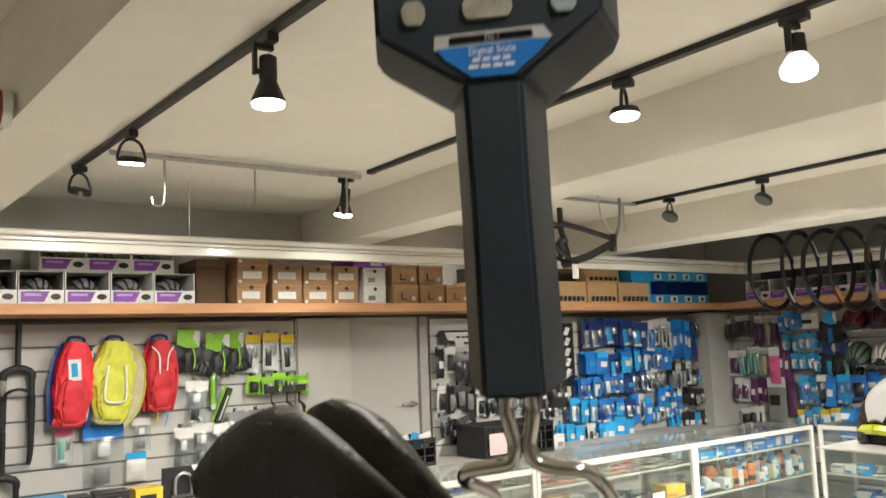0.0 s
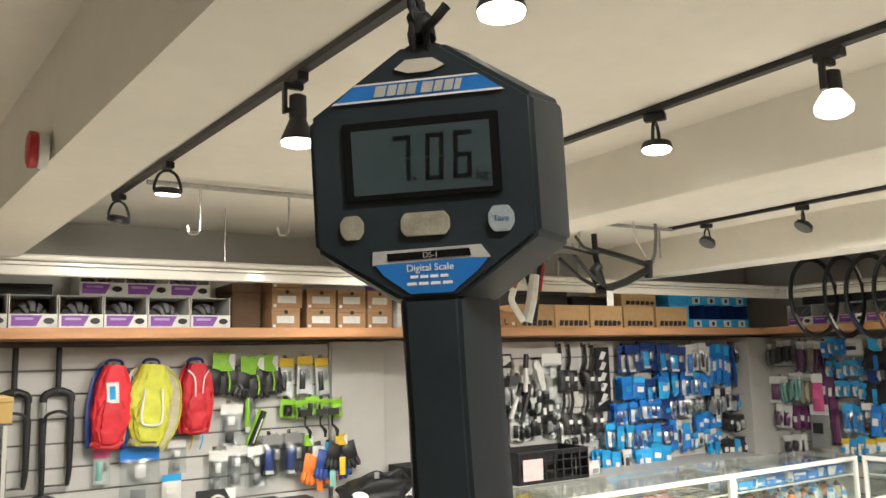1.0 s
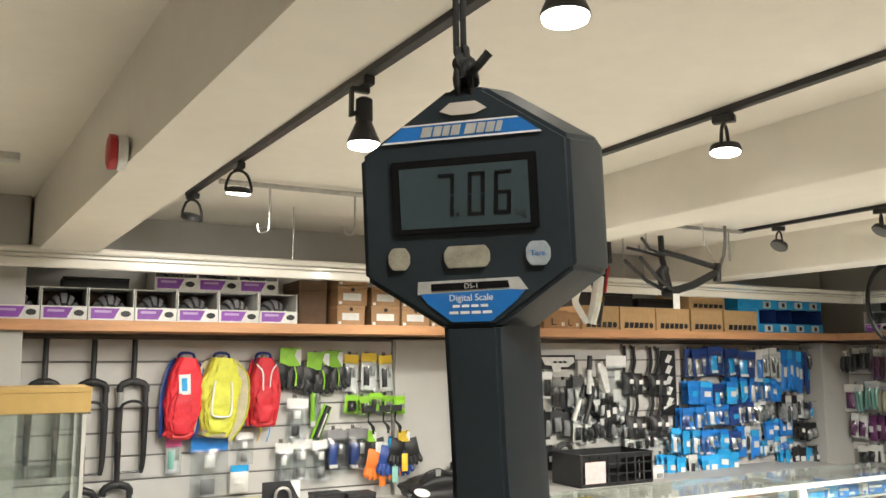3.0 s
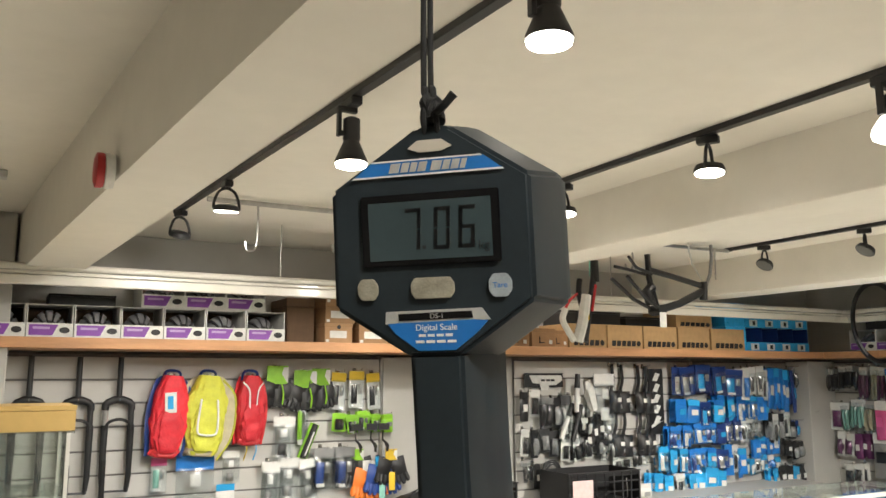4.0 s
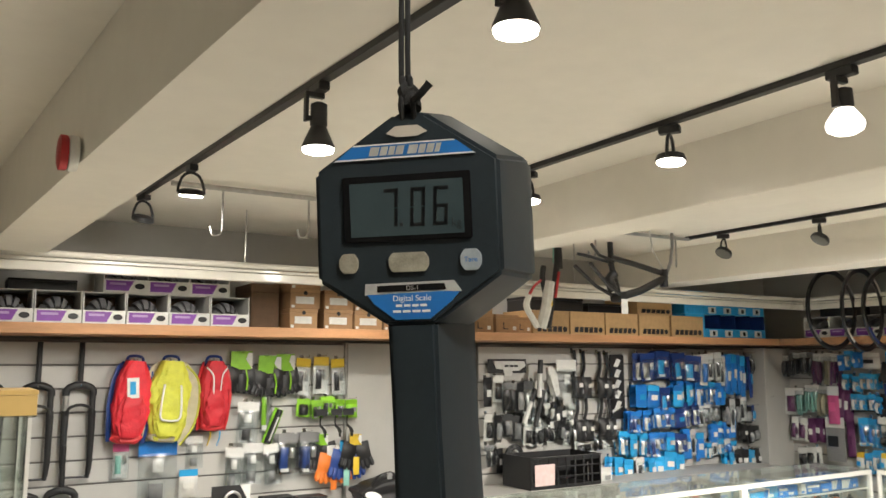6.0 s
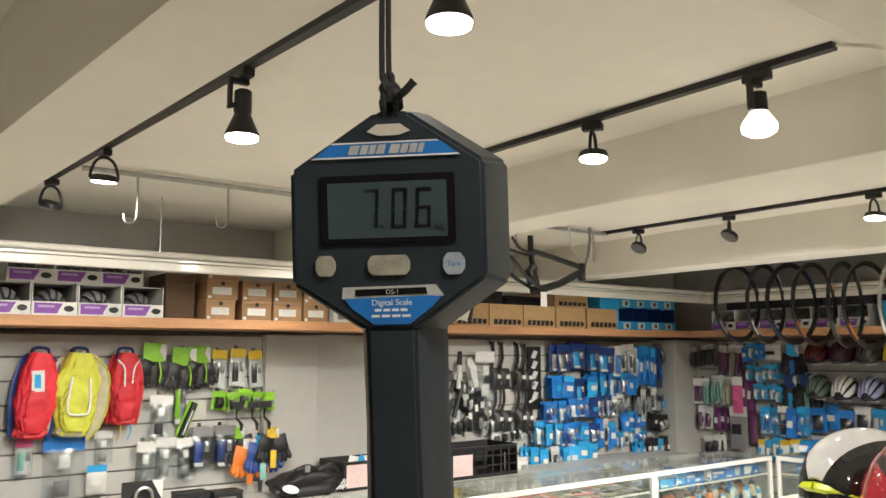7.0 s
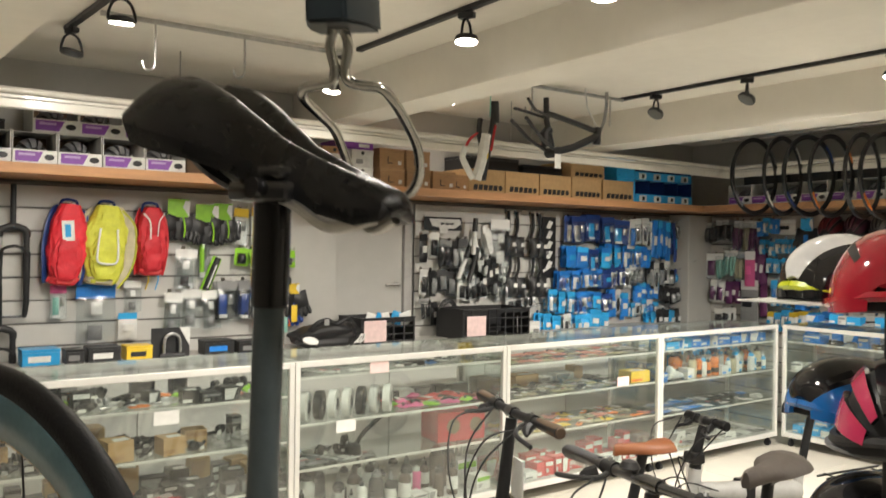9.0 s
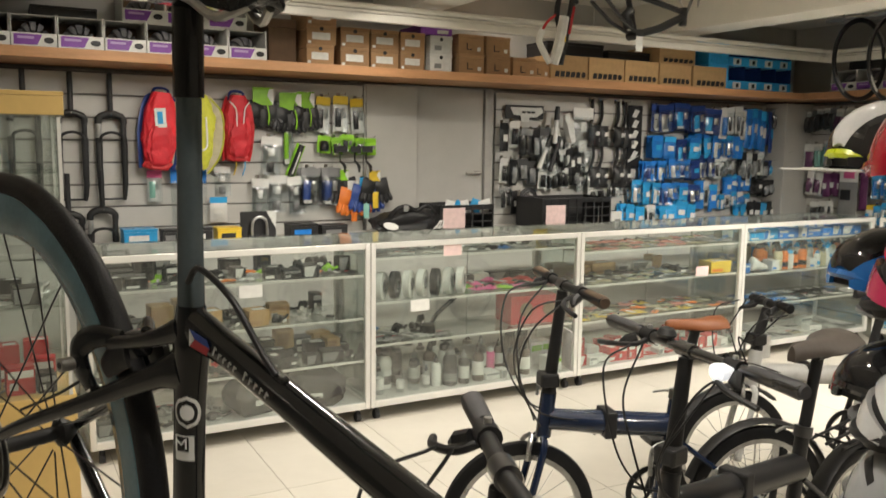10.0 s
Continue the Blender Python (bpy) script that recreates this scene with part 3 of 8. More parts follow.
# rope and hook
rope = thing("rope", "black braided cord knotted through the scale", "rope", pose(0, 0, 0))
tab = smat @ Vector((0.0015, 0.05, -0.012))
for k in (-1, 1):
    pts = [smat @ Vector((0.0015 + 0.0022 * k, 0.047, -0.004)), smat @ Vector((0.002 + 0.0022 * k, 0.058, 0.001)), smat @ Vector((0.001 + 0.0014 * k, 0.068, -0.004)),
           smat @ Vector((-0.0005 + 0.0012 * k, 0.11, -0.014)), Vector((tab.x - 0.004 + 0.0012 * k, tab.y, BEAM - 0.02)), Vector((tab.x - 0.004 + 0.001 * k, tab.y + 0.002, BEAM))]
    part("cord", tube(B(), curve_pts(pts, 5), 0.00115, 8), M_ROPE, rope, smooth=True)
bm = B()
for i in range(4):
    a = i * 1.6
    hoop(bm, [(0.0022, -0.0013), (0.0044, -0.0013), (0.0044, 0.0013), (0.0022, 0.0013)], 14, smat @ pose(0.002, 0.0575 + 0.0016 * i, -0.003, 70 + 14 * math.sin(a), 20 * math.cos(a), 40 * i))
part("knot", bm, M_ROPE, rope, smooth=True)
part("knot_tail", tube(B(), curve_pts([smat @ Vector((0.005, 0.059, 0.002)), smat @ Vector((0.008, 0.0605, 0.004)), smat @ Vector((0.0115, 0.064, 0.004))], 4), [0.0015] * 8 + [0.0017], 8), M_ROPE, rope, smooth=True)
hk = thing("scale_hook", "worn chromed double hook under the scale", "hook", smat)
zc = -0.022
for k in (-1, 1):
    # two wires leave the grip together, part at the waist and run out into the arms
    top = [(0.0015 * k, -0.118, zc), (0.0044 * k, -0.128, zc), (0.0036 * k, -0.135, zc), (0.0024 * k, -0.141, zc), (0.004 * k, -0.1465, zc)]
    if k > 0:
        arm = [(0.011, -0.149, zc), (0.020, -0.1505, zc - 0.001), (0.0245, -0.155, zc - 0.003), (0.030, -0.166, zc - 0.010), (0.0345, -0.180, zc - 0.018), (0.034, -0.194, zc - 0.025), (0.028, -0.204, zc - 0.029), (0.018, -0.208, zc - 0.031)]
    else:
        arm = [(-0.011, -0.148, zc), (-0.0185, -0.1495, zc - 0.001), (-0.021, -0.154, zc - 0.006), (-0.018, -0.161, zc - 0.020), (-0.014, -0.170, zc - 0.036), (-0.012, -0.184, zc - 0.048), (-0.008, -0.197, zc - 0.053), (0.0, -0.203, zc - 0.053)]
    part("hook_arm", tube(B(), curve_pts(top + arm, 5), 0.0026, 10), M_CHROME, hk, smooth=True)
bm = B()
cyl(bm, (0, -0.117, zc), (0, -0.1225, zc), 0.0055, seg=14)
part("collar", bm, M_CHROME, hk, smooth=True)

# ---- the bicycle on the scale ----
BIKE_M = Matrix.Translation((1.1674, 1.8625, 1.4876)) @ Matrix.Rotation(0.0423, 4, Vector((0.989, 0.147, 0))) @ pose(0, 0, 0, 0, 0, -69.7) @ Matrix.Scale(0.855, 4) @ Matrix.Translation((0, 0, -1.5))
bike = thing("road_bicycle", "black carbon road bicycle hanging by its saddle from the scale", "bicycle", BIKE_M)
M_GREYTUBE = mat("satin_grey_carbon", (0.085, 0.108, 0.118), 0.14, var=0.1, scale=30, coat=0.3)
M_FRAME = mat("satin_black_carbon", (0.009, 0.0095, 0.0105), 0.17, var=0.15, scale=25, coat=0.4)
M_RIM = mat("smoke_blue_carbon_rim", (0.11, 0.22, 0.27), 0.22, var=0.15, scale=20, coat=0.3)
M_DARKMETAL = mat("dark_anodised_metal", (0.05, 0.05, 0.052), 0.35, 0.8)
M_RED = mat("red_print", (0.45, 0.03, 0.04), 0.4)
M_NAVY = mat("navy_print", (0.03, 0.07, 0.3), 0.4)


def oval(bm, ctrl, ry, rz, seg=14, n=6):
    """A tube in the bicycle's plane; ry across, rz in the plane (numbers for each control point)."""
    pts = curve_pts([(f, y, z) for f, y, z in ctrl], n)
    m = len(pts) - 1
    rings = []
    for i, p in enumerate(pts):
        d = (pts[min(i + 1, m)] - pts[max(i - 1, 0)]).normalized()
        side = Vector((0, 1, 0))
        side = (side - d * side.dot(d)).normalized()
        up = side.cross(d)
        t = i / m * (len(ry) - 1)
        a, fr = int(min(t, len(ry) - 2)), t - int(min(t, len(ry) - 2))
        wy, wz = ry[a] * (1 - fr) + ry[a + 1] * fr, rz[a] * (1 - fr) + rz[a + 1] * fr
        rings.append([p + side * wy * math.cos(k) + up * wz * math.sin(k) for k in [2 * math.pi * j / seg for j in range(seg)]])
    return loft(bm, rings)


bm = B()
oval(bm, [(0, 0, 1.475), (0.0, 0, 1.38), (0.0, 0, 1.29)], [0.0095, 0.0095, 0.0105], [0.0118, 0.0118, 0.013])
part("seatpost", bm, M_GREYTUBE, bike, "satin grey aero seatpost", True)
bm = B()
oval(bm, [(0, 0, 1.461), (0, 0, 1.465), (0, 0, 1.50), (0.0, 0, 1.536)], [0.0112, 0.0116, 0.0116, 0.0114], [0.0138, 0.0142, 0.0142, 0.014])
part("post_sleeve", bm, M_GLOSSB, bike, "glossy black seatpost head", True)
bm = B()
oval(bm, [(0, 0, 1.293), (0, 0, 1.262), (-0.004, 0, 1.2), (-0.01, 0, 1.05), (-0.02, 0, 0.87)], [0.0112, 0.0135, 0.0122, 0.0125, 0.018], [0.0138, 0.021, 0.0155, 0.017, 0.024])
oval(bm, [(-0.006, 0, 1.276), (0.05, 0, 1.266), (0.14, 0, 1.241), (0.3, 0, 1.196), (0.49, 0, 1.145)], [0.0115, 0.012, 0.0125, 0.0145, 0.018], [0.022, 0.0145, 0.0135, 0.0155, 0.02])
oval(bm, [(-0.02, 0, 0.875), (0.2, 0, 0.955), (0.50, 0, 1.06)], [0.026, 0.025, 0.022], [0.032, 0.028, 0.028])
oval(bm, [(0.497, 0, 1.20), (0.50, 0, 1.12), (0.505, 0, 1.03)], [0.021, 0.022, 0.026], [0.021, 0.026, 0.027])
part("frame", bm, M_FRAME, bike, smooth=True)
for k in (-1, 1):
    part("seat_stay", oval(B(), [(-0.004, 0.006 * k, 1.238), (-0.03, 0.012 * k, 1.228), (-0.08, 0.022 * k, 1.205), (-0.13, 0.033 * k, 1.181), (-0.23, 0.049 * k, 1.135), (-0.35, 0.062 * k, 1.072)], [0.0080, 0.0068, 0.006, 0.0052, 0.0048, 0.0048], [0.020, 0.0120, 0.0090, 0.0075, 0.0066, 0.006]), M_FRAME, bike, smooth=True)
    part("chain_stay", oval(B(), [(-0.03, 0.02 * k, 0.885), (-0.15, 0.035 * k, 0.945), (-0.37, 0.064 * k, 1.055)], [0.012, 0.009, 0.007], [0.02, 0.014, 0.011]), M_FRAME, bike, smooth=True)
    part("fork_blade", oval(B(), [(0.507, 0.012 * k, 1.03), (0.512, 0.045 * k, 0.985), (0.53, 0.052 * k, 0.835), (0.548, 0.054 * k, 0.71)], [0.014, 0.009, 0.008, 0.006], [0.022, 0.02, 0.016, 0.009]), M_FRAME, bike, smooth=True)


def road_wheel(f, z, name, q=0.95):
    prof = [(0.300, 0.010), (0.310, 0.0125), (0.319, 0.0105), (0.3245, 0.006), (0.326, 0), (0.3245, -0.006), (0.319, -0.0105), (0.310, -0.0125), (0.300, -0.010)]
    w = part(name, hoop(B(), [(r * q, y) for r, y in prof], 96, pose(f, 0, z, 90, 0, 0)), M_RUBBER, bike, "black road tyre", True)
    prof = [(0.254, 0.0025), (0.262, 0.0085), (0.285, 0.0125), (0.304, 0.0118), (0.306, 0.0095), (0.306, -0.0095), (0.304, -0.0118), (0.285, -0.0125), (0.262, -0.0085), (0.254, -0.0025)]
    part("rim", hoop(B(), [(r * q, y) for r, y in prof], 96, pose(f, 0, z, 90, 0, 0)), M_RIM, w, "smoke blue deep carbon rim", True)
    part("hub", lathe(B(), [(0.006, -0.062), (0.012, -0.055), (0.018, -0.046), (0.018, -0.042), (0.009, -0.036), (0.009, 0.02), (0.022, 0.03), (0.022, 0.034), (0.01, 0.05), (0.006, 0.062)], 20, pose(f, 0, z, 90, 0, 0)), M_BLACK, w, smooth=True)
    for i in range(20):
        a = 2 * math.pi * i / 20 + 0.1
        b = a + (0.35 if i % 2 else -0.35)
        s = 0.036 if i % 4 < 2 else -0.032
        part("spoke", cyl(B(), (f + 0.022 * math.cos(b), s, z + 0.022 * math.sin(b)), (f + 0.256 * q * math.cos(a), 0, z + 0.256 * q * math.sin(a)), 0.0011, seg=5), M_DARKMETAL, w)
    return w


road_wheel(-0.357, 1.065, "rear_wheel")
road_wheel(0.548, 0.71, "front_wheel")
cas = part("cassette", cyl(B(), (-0.357, -0.034, 1.065), (-0.357, -0.058, 1.065), 0.018, seg=20), M_STEEL, bike)
for i, r in enumerate((0.024, 0.028, 0.032, 0.036, 0.041, 0.047, 0.054)):
    yy = 0.034 + 0.0036 * (6 - i)
    part("sprocket", hoop(B(), [(0.018, yy), (r, yy), (r, yy + 0.0015), (0.018, yy + 0.0015)], 30, pose(-0.357, 0, 1.065, 90, 0, 0)), M_STEEL, cas)
bm = B()
hoop(bm, [(0.075, 0.045), (0.098, 0.045), (0.098, 0.049), (0.075, 0.049)], 48, pose(-0.02, 0, 0.872, 90, 0, 0))
for i in range(4):
    a = i * math.pi / 2 + 0.3
    cyl(bm, (-0.02, -0.047, 0.872), (-0.02 + 0.08 * math.cos(a), -0.047, 0.872 + 0.08 * math.sin(a)), 0.007)
cyl(bm, (-0.02, -0.055, 0.872), (-0.02, 0.06, 0.872), 0.02)
part("chainring", bm, M_DARKMETAL, bike, smooth=True)
for k in (-1, 1):
    bm = B()
    tube(bm, curve_pts([(-0.02, 0.06 * k, 0.872), (-0.02 - 0.08 * k, 0.066 * k, 0.872), (-0.02 - 0.17 * k, 0.07 * k, 0.85)], 4), [0.015] * 8 + [0.011], 10)
    part("crank_arm", bm, M_FRAME, bike, smooth=True)
    part("pedal", box(B(), -0.02 - 0.17 * k - 0.045, -0.02 - 0.17 * k + 0.045, 0.07 * k + min(0, 0.085 * k), 0.07 * k + max(0, 0.085 * k), 0.84, 0.86, 0.004), M_BLACK, bike)
# rear brake at the stays
brake = part("rear_brake", box(B(), -0.110, -0.090, -0.018, 0.018, 1.224, 1.250, 0.006), M_FRAME, bike, smooth=True)
for k in (-1, 1):
    part("brake_arm", oval(B(), [(-0.094, 0.012 * k, 1.246), (-0.116, 0.026 * k, 1.246), (-0.134, 0.032 * k, 1.232), (-0.132, 0.031 * k, 1.212), (-0.124, 0.027 * k, 1.196)], [0.006, 0.0065, 0.0065, 0.006, 0.005], [0.008, 0.011, 0.013, 0.013, 0.008]), M_FRAME, brake, smooth=True)
    part("brake_link", oval(B(), [(-0.004, 0.008 * k, 1.272), (-0.03, 0.012 * k, 1.261), (-0.06, 0.016 * k, 1.252), (-0.100, 0.020 * k, 1.242)], [0.006, 0.005, 0.0045, 0.005], [0.011, 0.008, 0.0065, 0.007]), M_FRAME, brake, smooth=True)
    part("link_web", oval(B(), [(-0.072, 0.019 * k, 1.236), (-0.092, 0.021 * k, 1.228), (-0.105, 0.023 * k, 1.218)], [0.003, 0.0035, 0.003], [0.010, 0.014, 0.010]), M_DARKMETAL, brake, smooth=True)
part("bolt", cyl(B(), (-0.136, -0.050, 1.219), (-0.136, -0.036, 1.219), 0.0065, seg=14), M_STEEL, brake)
part("bolt_socket", cyl(B(), (-0.136, -0.0506, 1.219), (-0.136, -0.049, 1.219), 0.0035, seg=6), M_BLACK, brake)
part("brake_wire", tube(B(), curve_pts([(-0.138, -0.030, 1.200), (-0.17, -0.040, 1.180), (-0.22, -0.052, 1.155)], 4), 0.0016, 6), M_BLACK, brake)
part("brake_pad", box(B(), -0.134, -0.108, -0.025, -0.017, 1.186, 1.196, 0.003), M_RUBBER, brake)
part("brake_cable", tube(B(), curve_pts([(0.012, -0.010, 1.315), (0.035, -0.014, 1.330), (0.075, -0.012, 1.312), (0.105, -0.006, 1.275), (0.118, -0.004, 1.262)], 6), 0.0026, 8), M_BLACK, bike, smooth=True)
part("cable_stop", box(B(), 0.108, 0.128, -0.006, 0.002, 1.254, 1.262, 0.002), M_FRAME, bike)


def wrap(bm, zc_, h, a0, a1, ry, rf, f0, off=0.0008, shape=None):
    """A sticker bent round the seat tube between two angles (0: ahead, -90: drive side)."""
    nA, nZ = 10, 8
    rows = []
    for i in range(nZ + 1):
        v = -1 + 2 * i / nZ
        half = 1.0 if shape is None else math.sqrt(max(0.0, 1 - v * v))
        row = []
        for j in range(nA + 1):
            u = (-1 + 2 * j / nA) * max(half, 0.02)
            a = radians((a0 + a1) / 2 + u * (a1 - a0) / 2)
            row.append(bm.verts.new((f0 + (rf + off) * math.cos(a), (ry + off) * math.sin(a), zc_ + v * h / 2)))
        rows.append(row)
    for p, q in zip(rows, rows[1:]):
        for j in range(nA):
            bm.faces.new((p[j], p[j + 1], q[j + 1], q[j]))
    return bm


st = part("round_sticker", wrap(B(), 1.204, 0.028, -95, -2, 0.0126, 0.0160, -0.003, shape=1), M_WHITE, bike, "round white service sticker with a dark ring")
part("sticker_ring", wrap(B(), 1.204, 0.022, -86, -14, 0.0130, 0.0164, -0.003, 0.0008, 1), M_FRAME, st)
part("sticker_core", wrap(B(), 1.204, 0.014, -72, -26, 0.0133, 0.0167, -0.003, 0.0008, 1), M_WHITE, st)
sq = part("square_sticker", wrap(B(), 1.172, 0.022, -88, -22, 0.0126, 0.0158, -0.005), M_WHITE, bike, "white square size sticker with an M")
part("dark_panel", wrap(B(), 1.1755, 0.013, -80, -40, 0.0130, 0.0162, -0.005), M_FRAME, sq)
words("M", 0.014, Matrix.Translation((0.004, -0.0135, 1.1755)) @ Matrix(((0.62, 0, 0.78), (0.78, 0, -0.62), (0, 1, 0))).to_4x4(), M_WHITE, sq)
# flag and name bars along the top tube
tt = lambda f: 1.279 - 0.27 * f
for mate, a in ((M_WHITE, [(0.018, -0.0065), (0.0255, 0.0), (0.018, 0.0065)]), (M_RED, [(0.0185, -0.0068), (0.042, -0.0095), (0.046, -0.0035), (0.026, -0.0003)]), (M_NAVY, [(0.026, 0.0002), (0.046, -0.003), (0.042, 0.003), (0.0185, 0.0068)])):
    bm = B()
    prism(bm, a, 0, 0.0006, Matrix.Translation((0, -0.0128, tt(0.03))) @ pose(0, 0, 0, 90, 0, 0))
    part("flag_sticker", bm, mate, bike)
for i in range(11):
    if i == 5:
        continue
    f0 = 0.050 + i * 0.0066
    hgt = 0.0075 if i in (0, 6) else 0.0052
    stroke = prism(B(), [(0, 0), (0.0016, 0), (0.0030, hgt), (0.0014, hgt)], 0, 0.0004, Matrix.Translation((f0, -0.0130, tt(f0) - 0.0015)) @ pose(0, 0, 0, 90, 0, 0) @ pose(0, 0, 0, 0, 0, -15))
    part("name_stroke", stroke, M_SILVER, bike, "small silver stroke on the top tube")
    stroke = prism(B(), [(0.0014, hgt - 0.0012), (0.0044, hgt - 0.0016), (0.0046, hgt - 0.0004), (0.0016, hgt)], 0, 0.0004, Matrix.Translation((f0, -0.0130, tt(f0) - 0.0015)) @ pose(0, 0, 0, 90, 0, 0) @ pose(0, 0, 0, 0, 0, -15))
    part("name_stroke", stroke, M_SILVER, bike, "small silver stroke on the top tube")

# saddle
bm = B()
prof = [(0.106, 0.006, 1.524, 1.531), (0.100, 0.0155, 1.516, 1.5365), (0.080, 0.0185, 1.513, 1.543), (0.045, 0.0215, 1.519, 1.556), (0.005, 0.027, 1.531, 1.571), (-0.035, 0.038, 1.546, 1.586),
        (-0.075, 0.053, 1.558, 1.601), (-0.110, 0.065, 1.566, 1.612), (-0.140, 0.070, 1.572, 1.617), (-0.158, 0.064, 1.582, 1.613), (-0.165, 0.052, 1.592, 1.605)]
rings = []
for f, w, zb, zt in prof:
    f, w = f * (0.70 if f < 0 else 0.93), w * (1.0 if w > 0.04 else 0.98)
    zb -= 0.010 * max(0.0, min(1.0, -f / 0.08))
    groove = 0.010 * max(0.0, min(1.0, (0.055 - f) / 0.04)) * (0.6 + 0.4 * min(1, w / 0.05))
    drop = (zt - zb)
    ring = []
    for k in range(25):
        u = -1 + 2 * k / 24
        zz = zt - drop * 0.72 * abs(u) ** 3.2 - groove * math.exp(-((u * w) / 0.0075) ** 2) * 2.2
        ring.append(Vector((f, u * w, zz)))
    ring += [Vector((f, w * 0.92, zb + 0.002)), Vector((f, w * 0.4, zb + drop * 0.25)), Vector((f, -w * 0.4, zb + drop * 0.25)), Vector((f, -w * 0.92, zb + 0.002))]
    rings.append(ring)
loft(bm, rings)
saddle = part("saddle", bm, M_LEATHER, bike, "black two-lobed racing saddle with a centre channel", True)
for k in (-1, 1):
    part("saddle_rail", tube(B(), curve_pts([(0.085, 0.008 * k, 1.520), (0.055, 0.018 * k, 1.513), (0.02, 0.022 * k, 1.528), (-0.045, 0.022 * k, 1.545), (-0.085, 0.028 * k, 1.565), (-0.11, 0.030 * k, 1.585)], 5), 0.0036, 8), M_STEEL, saddle, smooth=True)
bm = B()
box(bm, -0.034, 0.026, -0.031, 0.031, 1.527, 1.541, 0.004, pose(0, 0, 0) @ Matrix.Translation((0, 0, 0)))
box(bm, -0.03, 0.02, -0.029, 0.029, 1.541, 1.551, 0.004)
tube(bm, curve_pts([(-0.032, -0.02, 1.535), (-0.06, -0.026, 1.548), (-0.088, -0.026, 1.565)], 4), 0.005, 8)
cyl(bm, (0.0, -0.036, 1.536), (0.0, 0.036, 1.536), 0.007)
part("clamp", bm, M_GLOSSB, saddle, smooth=True)
saddle.matrix_basis = pose(0.021, 0, 0.004, 0, 0, -6.2)
# bar and stem
bm = B()
tube(bm, curve_pts([(0.497, 0, 1.225), (0.52, 0, 1.23), (0.60, 0, 1.21)], 4), 0.016, 10)
cyl(bm, (0.497, 0, 1.195), (0.497, 0, 1.235), 0.018)
part("stem", bm, M_FRAME, bike, smooth=True)
bm = B()
tube(bm, curve_pts([(0.60, 0, 1.21), (0.60, 0.12, 1.21), (0.605, 0.19, 1.21), (0.64, 0.205, 1.195), (0.675, 0.207, 1.155), (0.665, 0.208, 1.105), (0.61, 0.21, 1.09), (0.55, 0.212, 1.105)], 5), 0.0145, 10)
tube(bm, curve_pts([(0.60, 0, 1.21), (0.60, -0.12, 1.21), (0.605, -0.19, 1.21), (0.64, -0.205, 1.195), (0.675, -0.207, 1.155), (0.665, -0.208, 1.105), (0.61, -0.21, 1.09), (0.55, -0.212, 1.105)], 5), 0.0145, 10)
part("drop_bar", bm, M_BLACK, bike, smooth=True)

# ---- colours of the goods ----
def paint(name, col, rough=0.4, **k):
    return mat(name, col, rough, scale=25, rand=k.pop("rand", 0.18), **k)


C_BLUE = paint("blue_card", (0.02, 0.19, 0.58), 0.3)
C_SKY = paint("sky_blue_card", (0.03, 0.34, 0.68), 0.3)
C_NAVY = paint("navy_card", (0.02, 0.05, 0.20), 0.35)
C_WHITE = paint("white_card", (0.66, 0.66, 0.63), 0.45, rand=0.1)
C_GREY = paint("grey_goods", (0.22, 0.22, 0.22), 0.45)
C_BLACK = paint("black_goods", (0.02, 0.02, 0.021), 0.45, rand=0.4)
C_RED = paint("red_goods", (0.52, 0.03, 0.035), 0.45)
C_DRED = paint("deep_red_fabric", (0.47, 0.02, 0.03), 0.6, bump=0.2, bscale=120)
C_BRIGHTRED = paint("bright_red_fabric", (0.66, 0.025, 0.04), 0.55, bump=0.25, bscale=90)
C_LIME = paint("lime_green_card", (0.24, 0.52, 0.03), 0.4)
C_YELLOW = paint("lime_yellow_fabric", (0.52, 0.53, 0.06), 0.6, bump=0.25, bscale=90)
C_YEL = paint("yellow_goods", (0.72, 0.50, 0.04), 0.45)
C_ORANGE = paint("orange_goods", (0.75, 0.20, 0.03), 0.45)
C_PINK = paint("pink_goods", (0.70, 0.12, 0.30), 0.45)
C_PAPER = paint("pink_paper", (0.72, 0.54, 0.52), 0.7, rand=0.03)
C_PURPLE = paint("purple_print", (0.22, 0.06, 0.36), 0.4, rand=0.06)
C_PLUM = paint("plum_goods", (0.12, 0.03, 0.10), 0.5)
C_MINT = paint("mint_goods", (0.22, 0.45, 0.38), 0.5)
C_BOX = paint("brown_cardboard", (0.36, 0.215, 0.11), 0.75, rand=0.12, bump=0.1, bscale=50)
# Brown cardboard with the shade inside boxes put into its colour.
C_BOXSHADE = paint("shaded_cardboard", (0.16, 0.10, 0.06), 0.8)
C_TAN = paint("tan_carton", (0.46, 0.295, 0.14), 0.7, rand=0.1)
C_SHINY = mat("silver_goods", (0.5, 0.5, 0.49), 0.3, 0.8, var=0.2, scale=40, rand=0.2)
C_HELM = paint("grey_helmet_in_bag", (0.20, 0.20, 0.21), 0.3)
C_TAUPE = paint("beige_fabric", (0.42, 0.38, 0.26), 0.7)

N_WALL = pose(0, WALL_Y - 0.075, 0)                       # local x along the wall, -y into the room
E_WALL = pose(WALL_X - 0.075, 6.36, 0, 0, 0, -90)
protos = {}


def again(key, make, m):
    """The first of a kind is built, the rest are copies."""
    if key not in protos:
        protos[key] = make(m)
        return protos[key]
    k = protos[key].scale
    return copy_thing(protos[key], m @ Matrix.Diagonal((1 / k[0], 1 / k[1], 1 / k[2], 1)))


